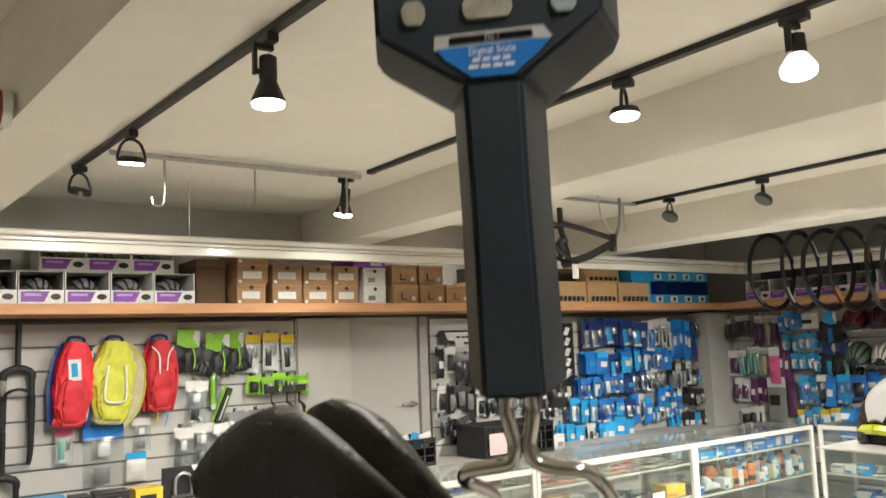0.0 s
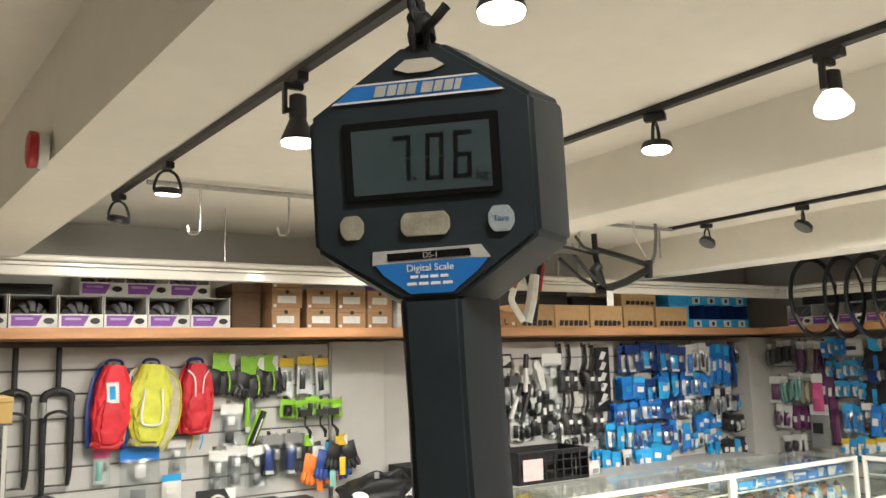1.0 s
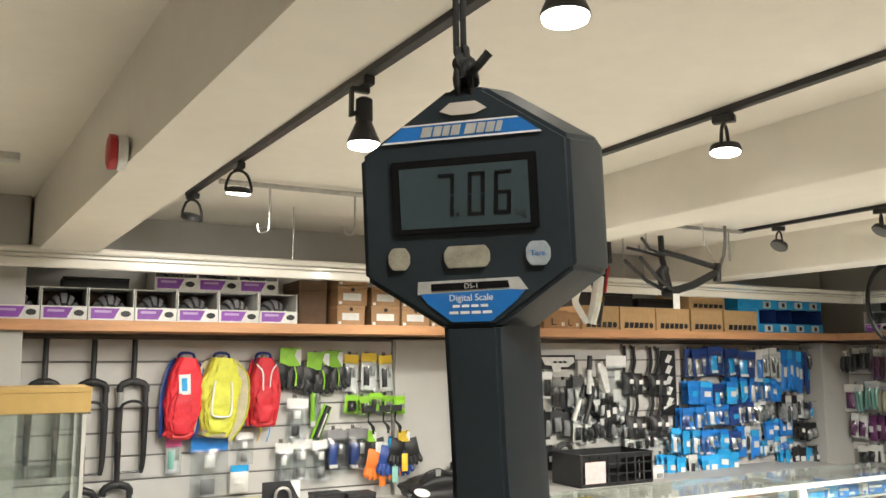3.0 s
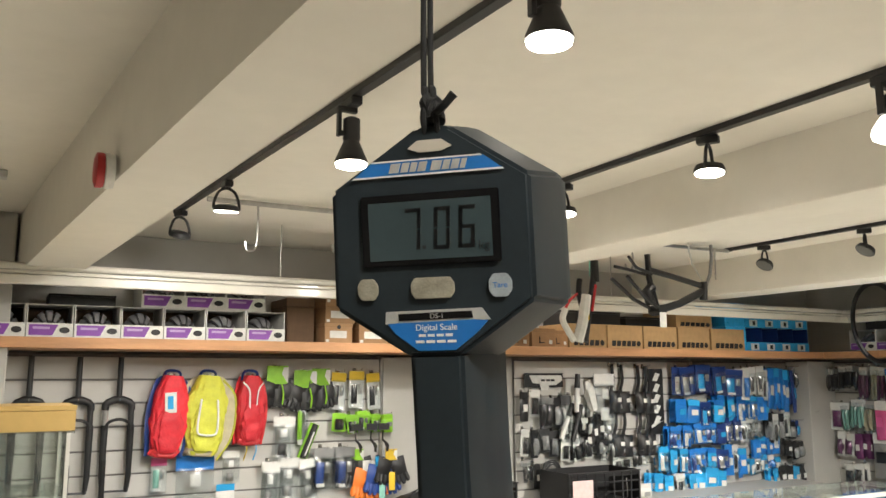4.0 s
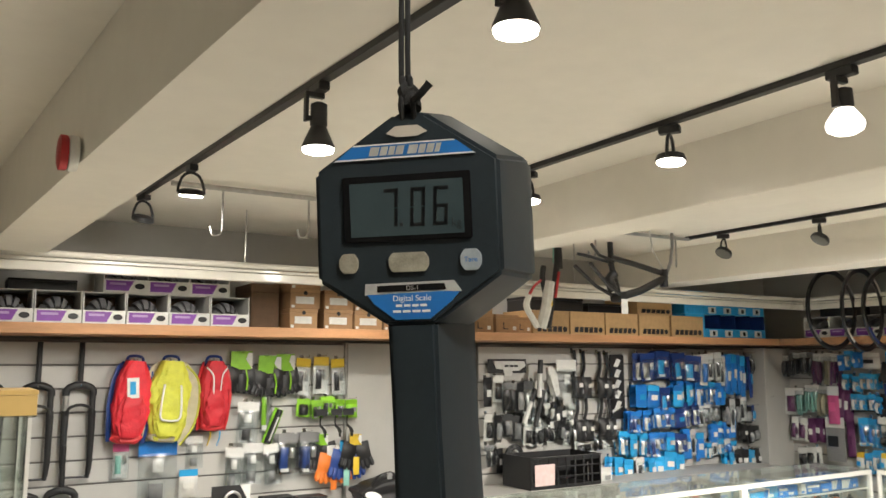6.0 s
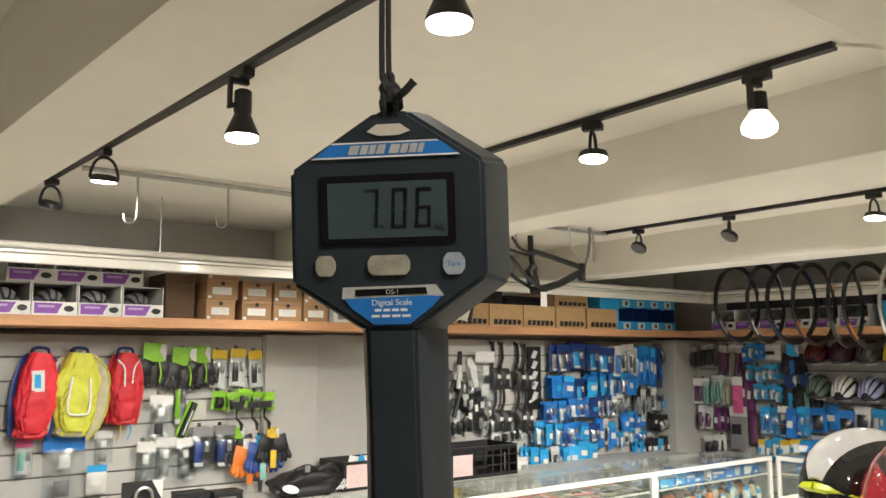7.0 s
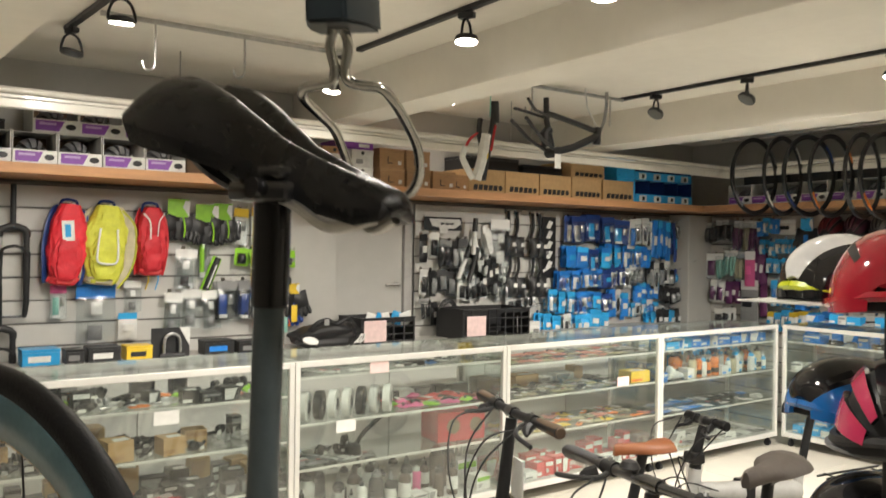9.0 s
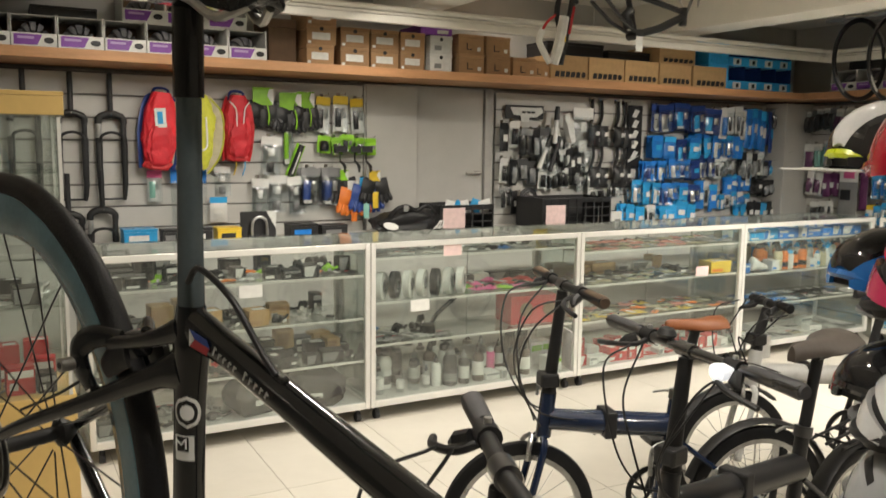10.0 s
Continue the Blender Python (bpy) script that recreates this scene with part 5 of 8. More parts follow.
def backpack(m, w, h, fabric, trim, label, stripes=True, tag_=False, side=None):
    e = thing("backpack", label, "backpack", m)
    part("main_body", superpad(B(), w, h, 0.13, y0=-0.09, top=0.66, n=40, rows=40, fold=0.009), fabric, e, smooth=True)
    part("front_pocket", superpad(B(), w * 0.74, h * 0.52, 0.07, y0=-0.14, n=32, rows=26, fold=0.009), fabric, e, smooth=True).location = (0, 0, -h * 0.42)
    b2 = B()
    tube(b2, curve_pts([(-0.045, -0.05, -0.03), (-0.035, -0.06, 0.022), (0.035, -0.06, 0.022), (0.045, -0.05, -0.03)], 5), 0.008, 8)
    part("carry_loop", b2, C_NAVY, e, smooth=True)
    for k in (-1, 1):
        b2 = B()
        tube(b2, curve_pts([(0.05 * k, -0.03, -0.02), (w * 0.46 * k, -0.07, -0.07), (w * 0.56 * k, -0.085, -h * 0.5), (w * 0.50 * k, -0.09, -h * 0.80), (w * 0.44 * k, -0.075, -h * 1.0)], 6), 0.021, 8, 0.45)
        part("shoulder_strap", b2, side or trim, e, smooth=True)
        if stripes == 2:
            part("reflective_strip", tube(B(), curve_pts([(w * 0.36 * k, -0.135, -h * 0.10), (w * 0.16 * k, -0.162, -h * 0.22), (w * 0.12 * k, -0.166, -h * 0.48)], 4), 0.005, 6, 0.5), M_WHITE, e)
        elif stripes:
            b2 = B()
            tube(b2, curve_pts([(w * 0.2 * k, -0.168, -h * 0.3), (w * 0.24 * k, -0.182, -h * 0.55), (w * 0.22 * k, -0.186, -h * 0.72), (0.0, -0.185, -h * 0.75)], 5), 0.006, 6)
            part("reflective_strip", b2, M_WHITE, e)
    part("hem", superpad(B(), w * 0.8, h * 0.14, 0.11, y0=-0.09), trim, e, smooth=True).location = (0, 0, -h * 0.88)
    if tag_:
        part("swing_tag", box(B(), -0.062, 0.0, -0.168, -0.164, -0.20, -0.09, 0, Matrix.Rotation(radians(-8), 4, "Y")), C_WHITE, e, "white swing tag with a blue print")
        part("tag_print", box(B(), -0.048, -0.018, -0.1705, -0.1685, -0.18, -0.11, 0, Matrix.Rotation(radians(-8), 4, "Y")), C_SKY, e)
    hook_part(e, 0.1)
    return e


backpack(N_WALL @ pose(1.918, 0, 1.70, 0, 5, 0), 0.195, 0.44, C_BRIGHTRED, C_RED, "bright red hydration backpack with a swing tag", False, True, C_NAVY)
yb_ = backpack(N_WALL @ pose(2.115, 0, 1.70, 0, 4, 0), 0.225, 0.44, C_YELLOW, C_TAUPE, "lime yellow hydration backpack with reflective strips")
harness = part("mesh_harness", tube(B(), curve_pts([(0.05, -0.10, -0.02), (0.115, -0.11, -0.10), (0.135, -0.11, -0.24), (0.115, -0.11, -0.36), (0.07, -0.10, -0.44)], 6), 0.034, 10, 0.4), C_TAUPE, yb_, "beige mesh shoulder harness", True)
part("harness_edge", tube(B(), curve_pts([(0.075, -0.115, -0.02), (0.148, -0.12, -0.10), (0.166, -0.12, -0.24), (0.146, -0.12, -0.36), (0.085, -0.11, -0.465)], 6), 0.007, 8), C_YELLOW, harness, "", True)
vest = backpack(N_WALL @ pose(2.36, 0, 1.70, 0, 2, 0), 0.165, 0.39, C_DRED, C_RED, "slim deep red running vest with reflective strips", 2)
for dx_, mt_, nm_ in ((-0.02, C_YEL, "yellow"), (0.035, C_SKY, "blue")):
    part("draw_cord", tube(B(), curve_pts([(dx_, -0.12, -0.36), (dx_ + 0.008, -0.13, -0.42), (dx_ - 0.004, -0.12, -0.48)], 4), 0.0035, 6), mt_, vest, nm_ + " draw cord", True)
# pale side panel beside the red one
parts_pack(N_WALL, 1.815, 1.53, 0.05, 0.20, C_WHITE, C_NAVY, C_NAVY, -0.03, 0, "white and navy pack behind the red backpack on a peg")


def glove_mesh(s=1.0, seed=0):
    b2 = B()
    pillow(b2, -0.045 * s, 0.045 * s, -0.10 * s, 0.0, 0.035 * s, 0, 4, 4)
    for i, (x, l) in enumerate(((-0.033, 0.034), (-0.011, 0.042), (0.011, 0.04), (0.033, 0.03))):
        tube(b2, curve_pts([(x * s, 0, -0.09 * s), (x * 1.15 * s, -0.005, -0.10 * s - l * 0.5 * s), (x * 1.2 * s, -0.008, -0.10 * s - l * s)], 3), [0.0145 * s] * 5 + [0.009 * s] * 2, 7)
    tube(b2, curve_pts([(0.042 * s, 0, -0.04 * s), (0.064 * s, -0.004, -0.07 * s), (0.066 * s, -0.006, -0.105 * s)], 3), [0.013 * s] * 5 + [0.007 * s] * 2, 7)
    return b2


def glove_pair(m, card, main, accent, label, s=1.0, cardw=0.11, cardh=0.10):
    e = thing("glove_pair", label, "gloves", m, "gloves on pegs")
    part("header_card", box(B(), -cardw / 2, cardw / 2, -0.062, -0.059, -cardh, 0.008), card, e)
    part("card_corner", prism(B(), [(cardw * 0.2, -cardh * 0.4), (cardw / 2, -cardh), (cardw / 2, 0.0), (cardw * 0.3, 0.0)], 0, 0.001, pose(0, -0.0622, 0, 90, 0, 0)), C_WHITE, e)
    g = part("glove", glove_mesh(s), main, e, smooth=True)
    g.matrix_basis = pose(-0.03, -0.055, -cardh + 0.02, 0, 12, 8)
    g2 = part("glove", glove_mesh(s), main, e, smooth=True)
    g2.matrix_basis = pose(0.035, -0.05, -cardh + 0.015, 0, -14, -8) @ Matrix.Diagonal((-1, 1, 1, 1))
    b2 = B()
    pillow(b2, -0.02, 0.02, -0.2 * s, -0.11 * s, 0.015, -0.075, 3, 4)
    part("palm_patch", b2, accent, e, smooth=True)
    hook_part(e, 0.09)
    return e


gl = "black cycling gloves on a lime green card"
g1 = glove_pair(N_WALL @ pose(2.525, 0, 1.75), C_LIME, C_BLACK, C_BLACK, gl, 1.15, 0.13, 0.10)
part("lime_stripe", tube(B(), curve_pts([(0.02, -0.085, -0.10), (0.03, -0.088, -0.16), (0.025, -0.088, -0.22)], 4), 0.005, 6), C_LIME, g1, "lime green stripe")
copy_thing(g1, N_WALL @ pose(2.70, 0, 1.725) @ Matrix.Diagonal((1.1, 1, 1, 1)))
copy_thing(g1, N_WALL @ pose(2.80, 0, 1.735) @ Matrix.Diagonal((0.9, 1, 0.95, 1)))
pk = [(C_WHITE, C_BLACK, None, 1, "white card with a small black accessory"), (C_WHITE, C_BLACK, C_YEL, 4, "yellow cornered card with a black accessory"), (C_YEL, C_BLACK, C_WHITE, 4, "yellow and white accessory card")]
pack_row(N_WALL, 2.87, 3.22, 1.73, 1.50, 3, pk, 3, 0.06)
gr = [(C_LIME, C_BLACK, C_LIME, 4, "lime green card with a black light"), (C_LIME, C_GREY, C_LIME, 0, "lime green accessory pouch"), (C_LIME, C_BLACK, C_BLACK, 1, "lime green card with black goods")]
pack_row(N_WALL, 2.89, 3.29, 1.465, 1.35, 5, gr, 5, 0.1, 2)
for x_ in (3.02, 3.12, 3.20):
    parts_pack(N_WALL, x_, 1.405, 0.075, 0.17, C_BLACK, C_BLACK, None, -0.12, 3, "black bent light bracket hung on a peg")
cl = [(C_GREY, C_BLACK, None, 2, "clear bag with dark bottle cages"), (C_WHITE, C_GREY, M_POLY, 5, "clear bag of small grey goods"), (C_WHITE, C_BLACK, M_POLY, 5, "clear bag with a black part")]
pack_row(N_WALL, 2.51, 2.64, 1.47, 1.23, 1, cl[1:], 8, 0.05, 2)
parts_pack(N_WALL, 2.69, 1.61, 0.075, 0.34, C_LIME, C_LIME, M_POLY, -0.03, 4, "long lime green handlebar tape in a clear bag")
pack_row(N_WALL, 2.44, 2.77, 1.20, 0.96, 3, cl, 9, 0.06, 2)
bot = [(C_GREY, C_NAVY, M_POLY, 4, "clear bottle pack with a dark bottle"), (C_GREY, C_LIME, M_POLY, 4, "clear bottle pack with a green bottle")]
pack_row(N_WALL, 2.76, 3.02, 1.275, 1.03, 2, bot, 4, 0.03, 2)
parts_pack(N_WALL, 1.872, 1.25, 0.085, 0.19, C_PINK, C_MINT, C_WHITE, -0.03, 4, "pink card of coloured laces on a slatwall peg")
parts_pack(N_WALL, 2.065, 1.255, 0.21, 0.34, C_BLUE, C_GREY, M_POLY, -0.05, 5, "big clear bag with a blue header")
parts_pack(N_WALL, 2.27, 1.27, 0.10, 0.18, C_WHITE, C_GREY, M_POLY, -0.03, 5, "small clear accessory bag on a peg")
parts_pack(N_WALL, 2.245, 1.085, 0.105, 0.155, C_SKY, C_WHITE, C_WHITE, -0.03, 0, "blue and white accessory card on a peg")
pump = thing("mini_pump", "black mini pump on a green card", "pump", N_WALL @ pose(2.775, -0.06, 1.41, 0, 22, 0))
part("backing_card", box(B(), -0.03, 0.03, 0.016, 0.019, -0.22, 0.0), C_LIME, pump)
part("barrel", cyl(B(), (0, 0, -0.215), (0, 0, -0.005), 0.020, 0.017), C_BLACK, pump, smooth=True)
part("clip", box(B(), -0.004, 0.004, -0.026, -0.018, -0.2, -0.05, 0.002), C_WHITE, pump)
for i, (x, z, a, b, c_, sz, lab) in enumerate(((3.05, 1.24, C_LIME, C_BLACK, C_LIME, 1.25, "black and lime gloves hung in a bunch"), (3.12, 1.17, C_WHITE, C_ORANGE, C_ORANGE, 1.3, "orange gloves with black cuffs"),
                                              (3.20, 1.19, C_SKY, C_NAVY, C_MINT, 1.3, "navy gloves with teal palms"), (3.26, 1.235, C_YEL, C_BLACK, C_YEL, 1.2, "dark gloves with a yellow cuff"))):
    glove_pair(N_WALL @ pose(x, -0.015 * i, z), a, b, c_, lab, sz, 0.08, 0.06)


def fork(m, label="black suspension fork hung by its steerer on the slatwall", s=1.0):
    e = thing("suspension_fork", label, "bicycle fork", m, "suspension forks")
    part("steerer", cyl(B(), (0, -0.05, 0.0), (0, -0.05, 0.235), 0.0145, seg=12), C_BLACK, e, smooth=True)
    b2 = B()
    tube(b2, [(-0.068, -0.05, -0.05), (-0.067, -0.05, -0.022), (-0.055, -0.05, -0.008), (-0.02, -0.052, 0.006), (0.02, -0.052, 0.006), (0.055, -0.05, -0.008), (0.067, -0.05, -0.022), (0.068, -0.05, -0.05)], [0.019, 0.0195, 0.02, 0.021, 0.021, 0.02, 0.0195, 0.019], 10)
    part("crown", b2, C_BLACK, e, smooth=True)
    for k in (-1, 1):
        part("stanchion", cyl(B(), (0.066 * k, -0.05, -0.14), (0.066 * k, -0.05, -0.03), 0.0155, seg=12), C_SHINY if k < 0 else C_BLACK, e, smooth=True)
        b2 = B()
        tube(b2, [(0.066 * k, -0.05, -0.13), (0.067 * k, -0.05, -0.16), (0.067 * k, -0.05, -0.40), (0.062 * k, -0.05, -0.46), (0.058 * k, -0.045, -0.485)], [0.0195, 0.0195, 0.0155, 0.0135, 0.010], 12)
        part("lower_leg", b2, C_BLACK, e, smooth=True)
    b2 = B()
    tube(b2, curve_pts([(-0.064, -0.062, -0.155), (-0.05, -0.075, -0.115), (0, -0.085, -0.098), (0.05, -0.075, -0.115), (0.064, -0.062, -0.155)], 6), 0.0085, 8)
    part("brace", b2, C_BLACK, e, smooth=True)
    part("axle", cyl(B(), (-0.07, -0.05, -0.478), (0.07, -0.05, -0.478), 0.006, seg=8), M_DARKMETAL, e)
    hook_part(e, 0.08)
    return e


fk = fork(N_WALL @ pose(1.642, 0, 1.565))
for x, z in ((1.435, 1.565), (1.20, 1.57), (0.97, 1.57), (1.578, 1.02), (1.40, 1.0), (0.74, 1.57)):
    copy_thing(fk, N_WALL @ pose(x, -0.012 * (z < 1.2), z))

# goods on the bench
def bench_box(x, y, w, d, h, body, label, strip=None):
    return carton("small_carton", label, pose(x, y, BENCH_Z), w, d, h, body, ((w * 0.15, w * 0.75, h * 0.25, h * 0.6, strip),) if strip else (), hole=False)


bench_box(1.66, 6.1, 0.18, 0.14, 0.09, C_SKY, "sky blue box with white print", C_WHITE)
bench_box(1.87, 6.1, 0.09, 0.12, 0.08, C_BLACK, "black box with a grey print", C_GREY)
bench_box(1.98, 6.1, 0.17, 0.12, 0.085, C_BLACK, "black light box with a white print", C_WHITE)
bench_box(2.18, 6.1, 0.14, 0.12, 0.08, C_YEL, "small yellow accessory box on the bench", C_BLACK)
bench_box(2.62, 6.1, 0.18, 0.12, 0.085, C_BLACK, "black accessory box with a blue print", C_BLUE)
bench_box(2.82, 6.08, 0.17, 0.12, 0.075, C_BLACK, "small black accessory box on the bench", C_GREY)
ul = thing("u_lock", "grey u-lock on a black card with a white corner", "lock", pose(2.43, 6.1, BENCH_Z))
part("backing_card", box(B(), -0.11, 0.11, 0.03, 0.034, 0.0, 0.17, 0.001), C_BLACK, ul)
part("card_corner", prism(B(), [(0.05, 0.17), (0.11, 0.17), (0.11, 0.06)], 0, 0.001, pose(0, 0.0295, 0, 90, 0, 0)), C_WHITE, ul)
part("shackle", tube(B(), curve_pts([(-0.045, 0, 0.01), (-0.045, 0, 0.08), (-0.035, 0, 0.12), (0, 0, 0.138), (0.035, 0, 0.12), (0.045, 0, 0.08), (0.045, 0, 0.01)], 5), 0.0085, 8), C_SHINY, ul, smooth=True)
part("lock_body", cyl(B(), (-0.07, 0, 0.015), (0.07, 0, 0.015), 0.0145), C_BLACK, ul)
bag = thing("soft_bag", "black cloth bag with a white print lying on the bench", "bag", pose(3.42, 6.12, BENCH_Z))
b2 = superpad(B(), 0.46, 0.16, 0.22, rows=16, n=36, fold=0.02)
for v in b2.verts:
    v.co.z += 0.16
    v.co.z *= 1.0 - 0.30 * max(0.0, -v.co.x / 0.23) + 0.10 * noise.noise(Vector((v.co.x * 9, v.co.y * 5, 1.0)))
    v.co += Vector((0, 0.030 * noise.noise(v.co * 13 + Vector((3, 1, 2))), 0.020 * noise.noise(v.co * 19)))
    v.co.z = max(v.co.z, 0.002)
part("bag_body", b2, C_BLACK, bag, smooth=True)
part("print_patch", lathe(B(), [(0.05, 0), (0.045, 0.001), (0.02, 0.001)], 18, pose(-0.165, -0.118, 0.060, 68, 12, -22) @ Matrix.Diagonal((1, 0.5, 1, 1))), C_WHITE, bag)
for k in range(3):
    part("print_stroke", tube(B(), curve_pts([(0.14 + 0.02 * k, -0.122, 0.03), (0.17 + 0.02 * k, -0.126, 0.055), (0.20 + 0.012 * k, -0.112, 0.085)], 4), 0.005, 6, 0.4), C_WHITE, bag)
part("bag_strap", tube(B(), curve_pts([(-0.17, -0.10, 0.12), (-0.13, -0.14, 0.175), (-0.06, -0.14, 0.19), (0.02, -0.12, 0.16), (0.09, -0.13, 0.19), (0.17, -0.09, 0.14)], 6), 0.011, 8, 0.4), C_BLACK, bag, smooth=True)
part("bag_buckle", box(B(), -0.09, -0.055, -0.152, -0.146, 0.155, 0.195, 0.002), C_GREY, bag)


def crate(m, w, d, h, label):
    e = thing("plastic_crate", label, "crate", m)
    t = 0.008
    part("crate_bottom", box(B(), 0, w, 0, d, 0, t), C_BLACK, e)
    part("side_panel", box(B(), 0, t, 0, d, t, h), C_BLACK, e)
    part("side_panel", box(B(), w - t, w, 0, d, t, h), C_BLACK, e)
    part("back_panel", box(B(), t, w - t, d - t, d, t, h), C_BLACK, e)
    for z, hh in ((0.012, 0.024), (h * 0.36, 0.010), (h * 0.66, 0.010), (h - 0.018, 0.036)):
        part("rail_band", box(B(), t, w - t, -0.004, t, z - hh / 2, z + hh / 2, 0.002), C_BLACK, e)
    part("rim_lip", box(B(), -0.008, w + 0.008, -0.012, 0.0, h - 0.010, h, 0.003), C_BLACK, e)
    n = max(4, int(w / 0.07))
    for i in range(n + 1):
        part("upright_rib", box(B(), i * (w - 0.012) / n, i * (w - 0.012) / n + 0.012, -0.010, -0.0045, 0.004, h - 0.012, 0.001), C_BLACK, e)
    part("paper_note", box(B(), w * 0.05, w * 0.05 + 0.17, -0.0125, -0.0115, h * 0.12, h * 0.12 + 0.14), C_PAPER, e, "pink paper note")
    return e


crate(pose(3.635, 6.05, BENCH_Z), 0.42, 0.3, 0.18, "black plastic crate of blue bags with a pink note")
rnd = random.Random(5)
for i in range(5):
    e = thing("plastic_bag_pack", "pale blue packet in the black crate", "packet", pose(3.73 + 0.075 * i, 6.1 + 0.03 * (i % 2), BENCH_Z + 0.12, rnd.uniform(-20, 20), rnd.uniform(-25, 25), rnd.uniform(-30, 30)))
    part("packet", pillow(B(), -0.05, 0.05, 0.0, 0.09, 0.03, 0, lump=0.2, seed=i), C_SKY if i % 2 else C_WHITE, e, smooth=True)
crate(pose(4.415, 5.98, BENCH_Z), 0.62, 0.32, 0.215, "wide black plastic crate with a pink note")
for i, w in enumerate((0.12, 0.1)):
    parts_pack(pose(0, 6.2, 0), 5.08 + 0.12 * i, 0.98 - 0.05 * i, w, 0.13, C_WHITE, C_GREY, C_WHITE, -0.1, 0, "white paper packet on the bench")

# second slatwall: pumps, guards, tools
mg = thing("mudguard_pack", "white mudguard on a black card", "mudguard", N_WALL @ pose(4.50, -0.03, 1.715))
part("backing_card", box(B(), -0.17, 0.17, 0.0, 0.003, -0.10, 0.0), C_BLACK, mg)
b2 = B()
prism(b2, [(-0.13, -0.015), (0.15, -0.015), (0.16, -0.05), (0.10, -0.085), (0.04, -0.085), (0.03, -0.12), (-0.03, -0.12), (-0.04, -0.075), (-0.10, -0.07)][::-1], 0, 0.006, pose(0, -0.002, 0, 90, 0, 0))
part("white_guard", b2, C_WHITE, mg)
for x0 in (-0.03, 0.015, 0.055):
    part("print_stroke", box(B(), x0, x0 + 0.032, -0.0105, -0.0085, -0.058, -0.042), C_BLACK, mg)
dk = [(C_BLACK, C_GREY, None, 1, "black carded accessory"), (C_WHITE, C_BLACK, None, 1, "white card with a black accessory"), (C_GREY, C_BLACK, None, 2, "clear bag of black parts"), (C_BLACK, C_WHITE, C_BLACK, 0, "black pouch with a white label")]
pack_row(N_WALL, 4.28, 4.44, 1.60, 1.38, 2, dk, 21, 0.15)
pack_row(N_WALL, 4.44, 4.62, 1.54, 1.33, 2, dk, 27, 0.1, 2)
pack_row(N_WALL, 4.28, 4.62, 1.31, 1.12, 4, dk, 22, 0.15)
pack_row(N_WALL, 4.28, 4.45, 1.10, 0.92, 2, dk, 23, 0.2)
reel = thing("cable_lock", "coiled black cable lock on a peg", "lock", N_WALL @ pose(4.53, -0.06, 1.03))
for r_ in (0.045, 0.058, 0.071):
    part("coil", hoop(B(), [(r_, 0.006), (r_ + 0.011, 0.004), (r_ + 0.011, -0.004), (r_, -0.006)], 24, pose(0, -0.01 * (r_ < 0.05), 0, 90, 0, 0)), C_BLACK, reel, smooth=True)
hook_part(reel, 0.05)
mx = dk + [(C_WHITE, C_WHITE, M_POLY, 5, "clear bag with a white header"), (C_WHITE, C_BLACK, C_WHITE, 3, "white card with a bent black lever"), (C_BLACK, C_SHINY, M_POLY, 4, "clear bag of black and silver parts")]
pack_row(N_WALL, 4.62, 4.92, 1.55, 1.26, 4, mx, 24, 0.2, 2)
pack_row(N_WALL, 4.60, 5.10, 1.40, 1.20, 6, mx, 25, 0.25, 2)
pack_row(N_WALL, 4.62, 5.12, 1.24, 1.08, 7, mx, 26, 0.25, 2)
pack_row(N_WALL, 5.10, 5.56, 1.12, 1.00, 5, mx, 28, 0.3)
parts_pack(N_WALL, 4.99, 1.71, 0.19, 0.36, C_WHITE, C_WHITE, M_POLY, -0.10, 5, "big clear bag with white folded goods")
wbt = thing("bottle_cage", "white bottle cage hung on a peg", "bottle cage", N_WALL @ pose(4.80, -0.14, 1.66, 0, -16, 0))
part("cage_body", superpad(B(), 0.075, 0.22, 0.05, rows=8, n=12), C_WHITE, wbt, smooth=True)
for i, (x, z, tl) in enumerate(((4.70, 1.50, 24), (4.76, 1.49, 18), (4.72, 1.71, 4))):
    e = thing("mini_pump", "black and white mini pump on a peg", "pump", N_WALL @ pose(x, -0.10 - 0.02 * i, z, 0, tl, 0))
    part("barrel", cyl(B(), (0, 0, -0.27), (0, 0, -0.1), 0.018, 0.016), C_WHITE if i != 1 else C_BLACK, e, smooth=True)
    part("handle", cyl(B(), (0, 0, -0.1), (0, 0, 0), 0.021, 0.018), C_BLACK, e, smooth=True)


def bar_mount(m):
    e = thing("child_seat_mount", "long black bent bracket with a padded end on a peg", "bracket", m, "long black brackets")
    part("stem", tube(B(), curve_pts([(0, -0.03, 0.0), (0.005, -0.035, -0.12), (-0.03, -0.05, -0.2), (-0.01, -0.06, -0.26)], 5), [0.013] * 10 + [0.017] * 6, 8), C_BLACK, e, smooth=True)
    part("pad", pillow(B(), -0.06, 0.045, -0.36, -0.20, 0.07, -0.07, 5, 6, 0.2, 5), C_BLACK, e, smooth=True)
    part("label_patch", box(B(), -0.02, 0.015, -0.112, -0.11, -0.28, -0.25), C_WHITE, e)
    part("buckle", box(B(), 0.03, 0.06, -0.085, -0.07, -0.33, -0.30, 0.003), C_GREY, e)
    hook_part(e, 0.08)
    return e


